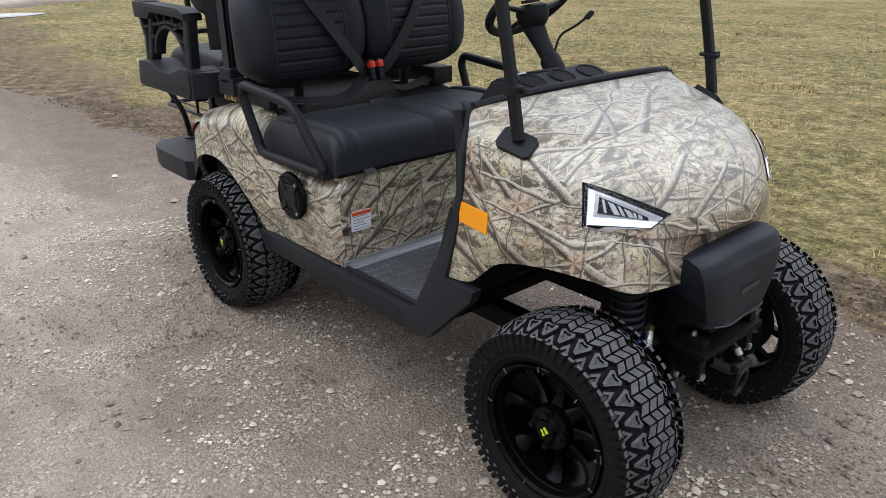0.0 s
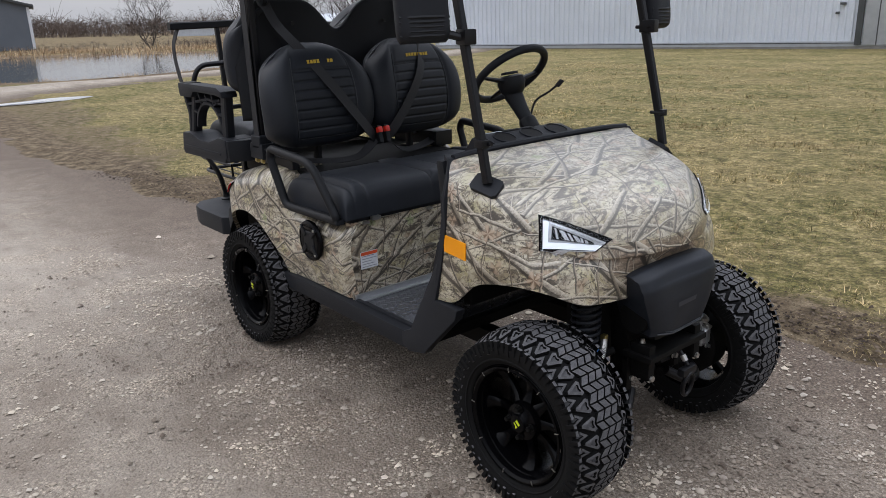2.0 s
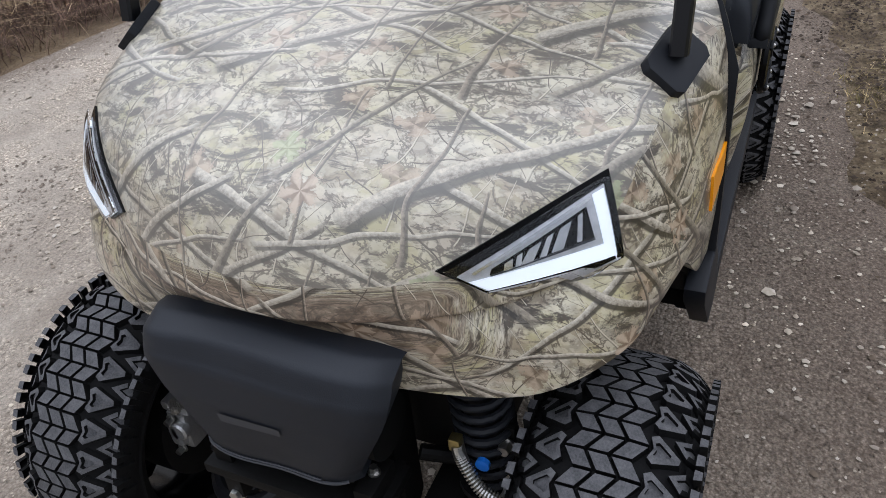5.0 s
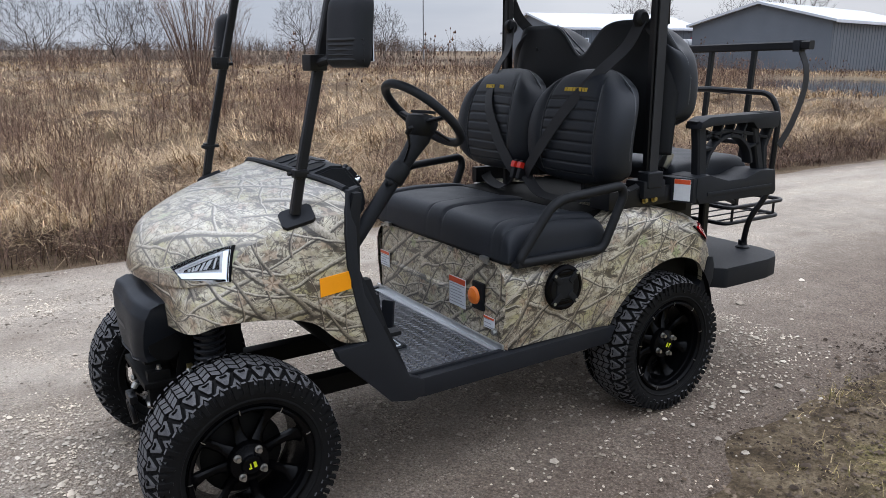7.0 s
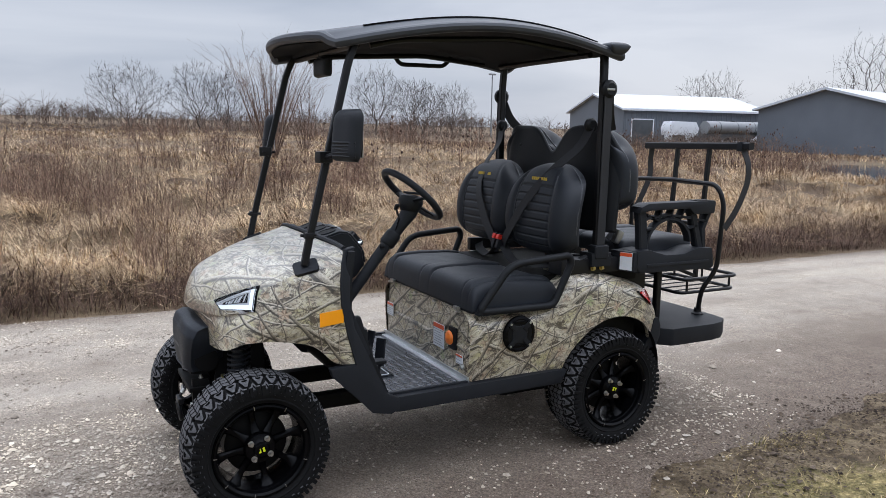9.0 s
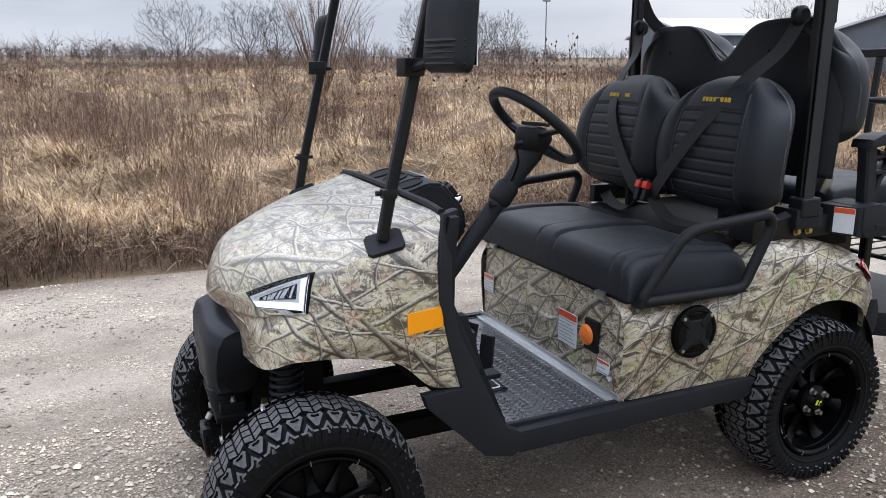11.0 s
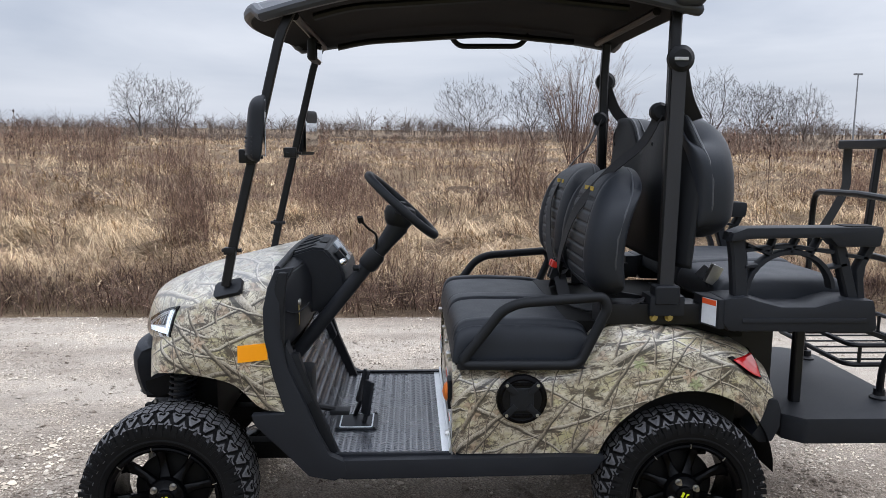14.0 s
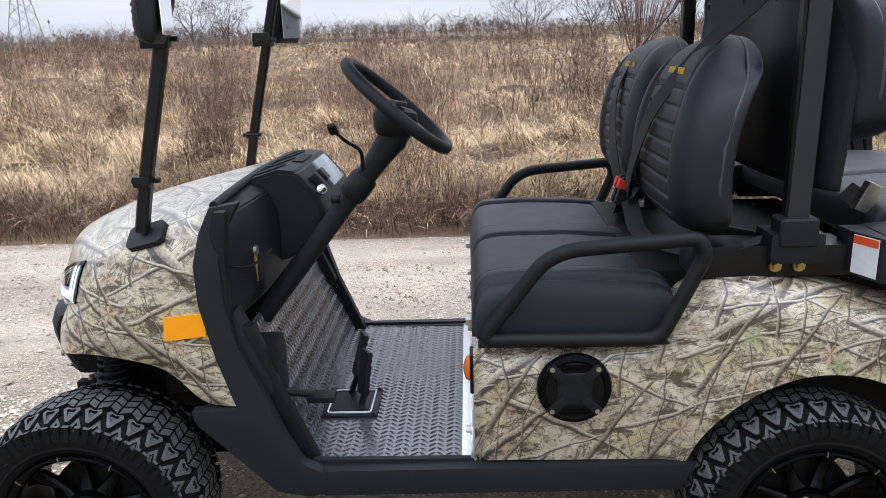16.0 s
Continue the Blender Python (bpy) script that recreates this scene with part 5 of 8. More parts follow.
def crown(b):
    """The tread's radius across the tyre, b from its middle."""
    return TYRE_R - 0.006 - 0.050 * np.abs(b / 0.118) ** 3.4


def tread_blocks():
    """Chevron bars in the middle, notched wedges on the shoulders; alternate pitches differ."""
    pitches = 34
    step = 2 * math.pi / pitches
    near = 26 / pitches
    verts, faces = [], []

    def put(poly, hole=None, height=0.011, turn=0.0):
        def at(b, a, lift):
            r = float(crown(b)) + lift
            t = turn + a * near / TYRE_R
            return (r * math.cos(t), b, r * math.sin(t))

        k = len(verts)
        n = len(poly)
        cb, ca = sum(p[0] for p in poly) / n, sum(p[1] for p in poly) / n
        for lift, grow in ((-0.006, 1.0), (height, 0.93)):
            for b, a in poly:
                verts.append(at(cb + (b - cb) * grow, ca + (a - ca) * grow, lift))
        for i in range(n):
            j = (i + 1) % n
            faces.append((k + i, k + j, k + n + j, k + n + i))
        if hole is None:
            faces.append(tuple(k + n + i for i in range(n)))
            return
        h = len(verts)
        for lift in (height, height - 0.007):
            for b, a in hole:
                verts.append(at(b, a, lift))
        for i in range(n):
            j = (i + 1) % n
            faces.append((k + n + i, k + n + j, h + j, h + i))
            faces.append((h + i, h + j, h + n + j, h + n + i))
        faces.append(tuple(h + n + i for i in range(n)))

    w, d = .0132, .0085

    def pocket(pts, k=.47):
        cb, ca = sum(q[0] for q in pts) / len(pts), sum(q[1] for q in pts) / len(pts)
        return [(cb + (b - cb) * k, ca + (a - ca) * k) for b, a in pts]

    for q in range(pitches):
        t = q * step
        # three columns of slanting bars, which way they slant alternating row by row
        for c in (-1, 0, 1):
            b0 = c * .0310
            put([(b0 - w - d, .0015), (b0 + w - d, .0015), (b0 + w + d, .0325), (b0 - w + d, .0325)], None, .0115, t)
            put([(b0 - w + d, .0365), (b0 + w + d, .0365), (b0 + w - d, .0672), (b0 - w - d, .0672)], None, .0115, t)
        # shoulder: hollow wedges that point outwards, smaller ones nested between them
        for s in (1, -1):
            f = lambda pts: [(s * b, a) for b, a in pts]
            k = t + (0 if s > 0 else .45 * step)
            big = f([(.0510, .012), (.0590, .003), (.0930, .024), (.0945, .036), (.0610, .063), (.0515, .055), (.0575, .033)])
            put(big, pocket(big, .50), .012, k)
            small = f([(.0800, .067), (.0985, .045), (.1140, .049), (.1165, .083), (.1020, .089)])
            put(small, pocket(small, .45), .011, k)
            put(f([(.1000, .012), (.1165, .010), (.1170, .036), (.1010, .039)]), None, .009, k)
            # lugs that run down the sidewall, long and short in turn
            for j, (a0, a1, r0) in enumerate(((.006, .026, .236), (.034, .058, .226))):
                n = len(verts)
                for y0, shrink in ((.112, 0), (.1225, .004)):
                    for a, r in ((a0 + shrink, r0 + shrink), (a1 - shrink, r0 + shrink), (a1 - shrink * .5, .270), (a0 + shrink * .5, .270)):
                        g = k + a * near / TYRE_R
                        verts.append((r * math.cos(g), s * (y0 - .05 * max(0, r - .25)), r * math.sin(g)))
                for i in range(4):
                    faces.append((n + i, n + (i + 1) % 4, n + 4 + (i + 1) % 4, n + 4 + i))
                faces.append((n + 4, n + 5, n + 6, n + 7))
    me = bpy.data.meshes.new("tread")
    me.from_pydata(verts, [], faces)
    me.update()
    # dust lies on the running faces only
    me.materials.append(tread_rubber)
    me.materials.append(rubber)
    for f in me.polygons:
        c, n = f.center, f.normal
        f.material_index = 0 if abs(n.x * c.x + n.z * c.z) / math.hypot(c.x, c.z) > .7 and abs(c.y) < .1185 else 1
    bm = bmesh.new()
    bm.from_mesh(me)
    bmesh.ops.recalc_face_normals(bm, faces=bm.faces)
    bm.to_mesh(me)
    bm.free()
    return me


def tyre_bm():
    prof = [(.185, -.098), (.200, -.108), (.222, -.117), (.246, -.1195), (.2515, -.118)]
    prof += [(float(crown(b)) - .002, float(b)) for b in np.linspace(-.113, .113, 17)]
    prof += [(.2515, .118), (.246, .1195), (.222, .117), (.200, .108), (.185, .098), (.182, .08), (.182, -.08), (.185, -.098)]
    bm = lathe(prof, 84)
    # rim guard ring
    for s in (1, -1):
        bm = merge(bm, lathe([(.206, s * .110), (.209, s * .1155), (.214, s * .1145), (.216, s * .113)], 84))
    return bm


def rim_bm():
    """Outer face towards +y: barrel, lip, eight twisted spokes and the hub."""
    bm = lathe([(.190, .108), (.194, .102), (.190, .096), (.180, .092), (.170, .080), (.166, .02), (.168, -.06), (.190, -.10), (.194, -.104)], 64)
    bm = merge(bm, lathe([(.186, .109), (.180, .111), (.172, .104), (.168, .085)], 64))
    bm = merge(bm, lathe([(0, .086), (.030, .086), (.036, .080), (.058, .074), (.064, .060), (.060, .040), (.05, .02)], 40))
    return bm


def spoke_bm():
    sp = bmesh.new()
    rows = []
    for r, y, ww in ((.050, .056, .022), (.085, .036, .013), (.125, .032, .013), (.155, .040, .019), (.172, .060, .028)):
        rows.append([sp.verts.new((r, y + dy, o)) for dy, o in ((0, -ww), (.006, -ww * .55), (.006, ww * .55), (0, ww), (-.02, ww * .8), (-.02, -ww * .8))])
    for a, b in zip(rows, rows[1:]):
        for i in range(6):
            sp.faces.new((a[i], a[(i + 1) % 6], b[(i + 1) % 6], b[i]))
    sp.faces.new(rows[0][::-1])
    sp.faces.new(rows[-1])
    bmesh.ops.recalc_face_normals(sp, faces=sp.faces)
    return sp


def make_wheels():
    rim_me = bpy.data.meshes.new("wheel")
    b = rim_bm()
    bmesh.ops.recalc_face_normals(b, faces=b.faces)
    b.to_mesh(rim_me)
    tyre_me = bpy.data.meshes.new("tyre")
    b = tyre_bm()
    bmesh.ops.recalc_face_normals(b, faces=b.faces)
    b.to_mesh(tyre_me)
    spoke_me = bpy.data.meshes.new("spoke")
    spoke_bm().to_mesh(spoke_me)
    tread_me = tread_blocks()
    drum_me = bpy.data.meshes.new("brake_drum")
    b = lathe([(0, -.09), (.10, -.09), (.125, -.08), (.125, .0), (.10, .012), (0, .012)], 32)
    bmesh.ops.recalc_face_normals(b, faces=b.faces)
    b.to_mesh(drum_me)
    for k, (x, y, s) in enumerate(((0, .438, 1), (0, -.438, -1), (REAR, .450, 1), (REAR, -.450, -1))):
        w = obj("wheel", rim_me, gloss_black, cart, "gloss black spoked wheel with an all-terrain tyre")
        w.matrix_basis = pose(x, y, HUB, 0, (11, 47, 160, 80)[k]) if s > 0 else pose(x, y, HUB, 0, (11, 47, 160, 80)[k], 180)
        obj("tyre", tyre_me, rubber, w, sharp=50)
        for q in range(8):
            obj("spoke", spoke_me, gloss_black, w).matrix_basis = Matrix.Rotation(2 * math.pi * q / 8, 4, "Y")
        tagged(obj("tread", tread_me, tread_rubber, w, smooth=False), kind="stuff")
        obj("brake_drum", drum_me, chassis, w)
        cap = part("centre_cap", lathe([(0, .096), (.020, .096), (.028, .093), (.031, .086)], 28), gloss_black, w, "black centre cap with a lime-yellow emblem")
        for x0, x1, z0, z1 in ((-.013, -.004, -.009, .009), (.003, .012, -.009, -.003), (.003, .007, -.003, .009)):
            part("cap_emblem", rbox(x0, x1, .0955, .0972, z0, z1, 0), lime_print, w)
        for q in range(4):
            t = 2 * math.pi * (q + .5) / 4
            part("lug_nut", bolt(.046 * math.cos(t), .080, .046 * math.sin(t), .0085, "y", .016, -1), zinc if s > 0 else chassis, w)
        for q in range(9):
            t = 2 * math.pi * q / 9 + .2
            part("rim_weight", rbox(-.007, .007, .1075, .1115, -.001, .001, 0, 1, Matrix.Rotation(-t, 4, "Y") @ pose(.181, 0, 0, 0, 0, 0)), zinc, w)


make_wheels()


# ---- chassis, suspension and winch ----
def tubes(name, line, r, mat, label="", n=10):
    return part(name, tube([Vector(p) for p in line], r, n), mat, cart, label)


part("chassis_rail", rbox(-1.95, .10, .16, .22, .29, .355, 0.006), chassis, cart)
part("chassis_rail", rbox(-1.95, .10, -.22, -.16, .29, .355, 0.006), chassis, cart)
part("front_bulkhead", rbox(-.10, .02, -.20, .20, .40, .62, 0.01), chassis, cart)
part("cowl_bulkhead", rbox(-.34, -.30, -.44, .44, .56, .66, 0.01), chassis, cart)
part("motor_case", rbox(-1.62, -1.30, -.20, .20, .20, .38, 0.03), chassis, cart)
part("rear_axle", tube([Vector((REAR, -.40, HUB)), Vector((REAR, .40, HUB))], .045, 14), chassis, cart)
part("axle_housing", rbox(REAR - .12, REAR + .10, -.02, .22, .18, .40, 0.04, 3), chassis, cart)
for s in (1, -1):
    # rocker rail, floor edge
    part("rocker_rail", slab([(-.50, .355), (-.60, .338), (-1.44, .348), (-1.475, .40), (-1.475, .415), (-.56, .405)], .445 * s, .512 * s, 0.006), plastic_grey, cart, "black rocker rail along the floor")
    # front suspension
    for dx in (-.12, .07):
        tubes("lower_arm", [(dx, .10 * s, .27), (dx * .3, .30 * s, .255)], .016, chassis)
    for dx in (-.10, .06):
        tubes("upper_arm", [(dx, .15 * s, .43), (0, .28 * s, .385)], .013, chassis)
    part("steering_knuckle", rbox(-.05, .05, .265 * s - .02, .265 * s + .02, .20, .42, 0.015), chassis, cart)
    part("stub_axle", tube([Vector((0, .27 * s, HUB)), Vector((0, .365 * s, HUB))], .032, 14), chassis, cart)
    tubes("tie_rod", [(.09, .06 * s, .33), (.085, .27 * s, .31)], .010, steel_black)
    shock = tubes("shock_absorber", [(.03, .27 * s, .30), (.01, .225 * s, .66)], .019, steel_black)
    coil = [Vector((.03 - .02 * t + 0.043 * math.cos(t * 2 * math.pi * 12), (.262 - .036 * t) * s + 0.043 * math.sin(t * 2 * math.pi * 12), .385 + .255 * t)) for t in np.linspace(0, 1, 193)]
    part("coil_spring", tube(coil, .0062, 7), plastic_grey, shock)
    part("shock_body", tube([Vector((.024, .252 * s, .46)), Vector((.012, .230 * s, .645))], .030, 14), steel_black, shock)
    part("swing_arm", tube(bent([(.095, .10 * s, .285), (.135, .17 * s, .235), (.120, .26 * s, .225), (.030, .31 * s, .245)], .05, 6), .017, 10), steel_black, cart, "black tubular lower swing arm")
    part("spring_seat", lathe([(0, .375), (.055, .375), (.055, .387), (0, .387)], 20, "z"), steel_black, shock).location = (.028, .258 * s, 0)
    # brake caliper and hose
    cal = part("brake_caliper", merge(rbox(.05, .105, .318 * s - .022, .318 * s + .022, .31, .395, 0.012), rbox(.09, .118, .318 * s - .014, .318 * s + .014, .325, .38, 0.009)), cast_alloy, cart, "bare cast alloy brake caliper")
    piston = lathe([(0, .118), (.017, .118), (.020, .114), (.020, .100)], 18, "x")
    piston.transform(pose(0, .312 * s, .362))
    part("caliper_piston", piston, cast_alloy, cal)
    part("caliper_bridge", rbox(.060, .100, .318 * s - .030, .318 * s + .030, .392, .412, .006), cast_alloy, cal)
    for z in (.315, .39):
        part("caliper_bolt", bolt(.112, .318 * s, z, .007, "x", .014), zinc, cal)
    line = spline([(.100, .312 * s, .400), (.105, .305 * s, .425), (.102, .268 * s, .442), (.088, .236 * s, .475), (.080, .226 * s, .498)], 9)
    hs = part("brake_hose", tube(line, .0075, 8), hose, cart, "coil-wrapped brake hose")
    ring = [Vector(p) for p in line]
    for i in range(2, len(ring) - 1):
        d = (ring[i] - ring[i - 1]).normalized()
        rg = lathe([(.0078, -.0012), (.0105, -.0012), (.0105, .0012), (.0078, .0012)], 10, "z")
        rg.transform(Matrix.Translation(ring[i]) @ d.to_track_quat("Z", "Y").to_matrix().to_4x4())
        part("hose_coil", rg, zinc, hs, smooth=False)
    part("hose_fitting", rbox(.070, .088, .224 * s - .009, .224 * s + .009, .488, .512, 0.004), brass, cart)
    part("marker_tag", lathe([(0, .075), (.011, .075), (.011, .083), (0, .084)], 14, "x"), blue_tag, cart, "small blue tag on the hose").location = (.0, .264 * s, .468)
    part("frame_plate", slab([(.03, .30), (.03, .60), (.07, .60), (.10, .45), (.10, .28), (.07, .26)], .118 * s, .128 * s, 0.003), chassis, cart)
    for z, x in ((.34, .095), (.43, .095)):
        part("frame_bolt", bolt(x + .012, .123 * s, z, .010, "x"), zinc, cart)
    part("knuckle_plate", rbox(.020, .034, .268 * s - .028, .268 * s + .030, .335, .505, .006), chassis, cart)
    for z in (.476, .424, .355):
        part("knuckle_bolt", bolt(.040, .286 * s, z, .0105, "x", .016), zinc, cart)


def make_winch():
    """A winch under a soft vinyl cover, with its bracket, hook and strap."""
    def cover(u, v):
        # v: over the top and down the front; u: across
        y = -.195 + .39 * u
        e = abs(2 * u - 1)
        prof = [(.105, .700), (.135, .722), (.172, .726), (.205, .712), (.222, .68), (.226, .63), (.223, .58), (.217, .53), (.210, .500)]
        k = v * (len(prof) - 1)
        i = min(int(k), len(prof) - 2)
        f = k - i
        x = prof[i][0] * (1 - f) + prof[i + 1][0] * f
        z = prof[i][1] * (1 - f) + prof[i + 1][1] * f
        taper = 1 - 0.33 * float(smooth(.70, .51, z))
        x -= .010 * e ** 6 + .02 * e ** 12
        z += .010 * (1 - e * e) * (v < .45) - .016 * e ** 8 + .022 * e ** 2 * float(smooth(.57, .50, z))
        sag = .004 * math.sin(u * 9 + v * 3) * math.sin(v * 5)
        return (x + sag, y * taper, z)

    bm = sheet(cover, 48, 40)
    cov = part("winch_cover", bm, vinyl, cart, "black vinyl winch cover strapped over the winch", sharp=70)
    for s in (1, -1):
        side = sheet(lambda u, v: (cover((1 + s) / 2, u)[0] * (1 - v) + .06 * v, cover((1 + s) / 2, u)[1] * (1 - .12 * v), cover((1 + s) / 2, u)[2] + .004 * v), 24, 8)
        part("cover_side", side, vinyl, cov, sharp=70)
    part("cover_patch", sheet(lambda u, v: (cover(.33 + .30 * u, .665 + .038 * v)[0] + .0025, cover(.33 + .30 * u, .665 + .038 * v)[1], cover(.33 + .30 * u, .665 + .038 * v)[2]), 8, 3), roof_skin, cov, "embossed plain badge on the cover")
    part("cover_hem", tube([Vector(cover(u, .97)) + Vector((.003, 0, 0)) for u in np.linspace(.04, .96, 24)], .0025, 6), piping, cov)
    part("cover_crease", tube([Vector(cover(u, .93 + .02 * math.sin(3 * u))) + Vector((.002, 0, 0)) for u in np.linspace(.12, .82, 20)], .0015, 5), piping, cov)
    win = part("winch_body", merge(rbox(.07, .195, -.12, .12, .49, .66, 0.02), tube([Vector((.13, -.15, .56)), Vector((.13, .15, .56))], .05, 18)), chassis, cart)
    br = part("winch_bracket", merge(rbox(.10, .205, -.155, .155, .425, .445, 0.004), rbox(.09, .115, -.145, .145, .405, .44, 0.004), rbox(.09, .112, .118, .145, .30, .42, 0.003), rbox(.09, .112, -.145, -.118, .30, .42, 0.003)), chassis, cart)
    for s in (1, -1):
        part("bracket_tab", rbox(.12, .19, .125 * s - .016, .125 * s + .016, .36, .475, 0.004), chassis, br)
        part("tab_bolt", bolt(.185, .125 * s, .365, .011, "x"), zinc, br)
        part("tab_bolt", bolt(.152, .125 * s, .478, .007, "z"), zinc, br)
    part("winch_rope", tube(spline([(.17, .02, .435), (.20, .02, .41), (.225, .022, .375)], 6), .0065, 8), steel_black, win)
    part("rope_collar", tube([Vector((.205, .02, .405)), Vector((.216, .021, .388))], .010, 10), zinc, win)
    part("rope_thimble", rbox(.212, .238, -.018, .058, .345, .372, 0.008), steel_black, win)
    hook = [Vector((.228 + .006 * math.sin(t), .022 + .026 * math.cos(t), .310 + .040 * math.sin(t))) for t in np.linspace(0.5 * math.pi - .45, 0.5 * math.pi + 2 * math.pi - .5, 26)]
    part("tow_hook", tube(hook, .0085, 10, 0.8), steel_black, cart, "black forged tow hook hanging on its rope")


make_winch()


# ---- floor, toe board, pedals, dash, steering ----
def diamond_plate(name, u0, u1, v0, v1, m, pitch=.0215):
    """A tread plate with raised lozenges set at right angles in turn; local x, y with z up."""
    bm = rbox(u0, u1, v0, v1, -.006, 0, 0.0)
    verts, faces = [], []
    nu, nv = int((u1 - u0) / pitch), int((v1 - v0) / pitch)
    for i in range(nu):
        for j in range(nv):
            cx, cy = u0 + (i + .5) * (u1 - u0) / nu, v0 + (j + .5) * (v1 - v0) / nv
            a = radians(40) if i % 2 else -radians(40)
            c, s = math.cos(a), math.sin(a)
            k = len(verts)
            L, w, h = pitch * .60, pitch * .19, .0028
            for p, q, z in ((-L, 0, .0002), (0, -w, .0002), (L, 0, .0002), (0, w, .0002), (-L * .55, 0, h), (L * .55, 0, h)):
                verts.append((cx + p * c - q * s, cy + p * s + q * c, z))
            faces += [(k, k + 1, k + 5, k + 4), (k + 1, k + 2, k + 5), (k + 2, k + 3, k + 4, k + 5), (k + 3, k, k + 4)]
    me = bpy.data.meshes.new("tmp")
    me.from_pydata(verts, [], faces)
    bm.from_mesh(me)
    bpy.data.meshes.remove(me)
    bm.transform(m)
    return part(name, bm, floor_rubber, cart, "black diamond-pattern floor mat", smooth=False)


floor_rubber = surface("black_glossy_floor_mat", (0.040, 0.042, 0.050), (0.070, 0.074, 0.085), spec=1.0, coat=0.3, rough=0.27, coarse=5, fine=240, bump=0.15, dist=0.0008)
diamond_plate("floor_mat", -.925, -.535, -.468, .468, pose(0, 0, .405))
part("floor_pan", rbox(-.96, -.50, -.475, .475, .36, .399, 0.004), chassis, cart)
diamond_plate("toe_board", 0, .34, -.43, .43, Matrix.Translation((-.535, 0, .407)) @ Matrix.Rotation(-radians(66), 4, "Y"))
for s in (1, -1):
    part("floor_lip", rbox(-.955, -.56, .468 * s - .008, .468 * s + .008, .402, .416, 0.004), plastic_grey, cart)
    leg = slab([(-.44, .76), (-.40, .76), (-.40, .60), (-.50, .40), (-.575, .40), (-.49, .60)], .425 * s, .462 * s, 0.008)
    part("toe_side", leg, plastic, cart)
plate = part("pedal_plate", rbox(-.690, -.535, .075, .245, .4065, .4125, 0.002), plastic_grey, cart)
wire = [Vector((x, y, .4145)) for x, y in ((-.672, .09), (-.672, .23), (-.552, .23), (-.552, .09))]
part("plate_rim", tube(bent([*wire, wire[0]], .012, 4), .0028, 6), label_white, plate)
for x in (-.68, -.545):
    for y in (.083, .237):
        part("plate_screw", bolt(x, y, .4135, .005, "z", .004), steel_black, plate)


def pedal(y0, y1, foot, head, width):
    """An arm from the plate with a ribbed pad."""
    arm = part("pedal", tube([Vector(foot), Vector(((foot[0] + head[0]) / 2 - .008, (y0 + y1) / 2, (foot[2] + head[2]) / 2)), Vector(head)], .009, 8), steel_black, cart)
    d = (Vector(head) - Vector(foot)).normalized()
    m = Matrix.Translation(head) @ (d.to_track_quat("Z", "Y").to_matrix().to_4x4())
    part("pedal_pad", rbox(-.007, .007, -width, width, -.085, .045, 0.005, 2, m @ pose(0, 0, 0, 0, 0, 90)), plastic_grey, arm)
    for k in range(7):
        part("pad_rib", rbox(-.0105, -.006, -width * .82, width * .82, -.078 + .018 * k, -.070 + .018 * k, 0.001, 1, m @ pose(0, 0, 0, 0, 0, 90)), plastic_grey, arm)


pedal(.13, .19, (-.640, .175, .412), (-.655, .165, .525), .024)
pedal(.10, .14, (-.60, .10, .412), (-.635, .085, .545), .021)
park = part("parking_pedal", merge(rbox(-.485, -.40, .33, .44, .47, .70, 0.025), tube([Vector((-.47, .37, .55)), Vector((-.545, .34, .525))], .011, 8), rbox(-.60, -.53, .315, .365, .51, .526, 0.005, 2)), plastic, cart)


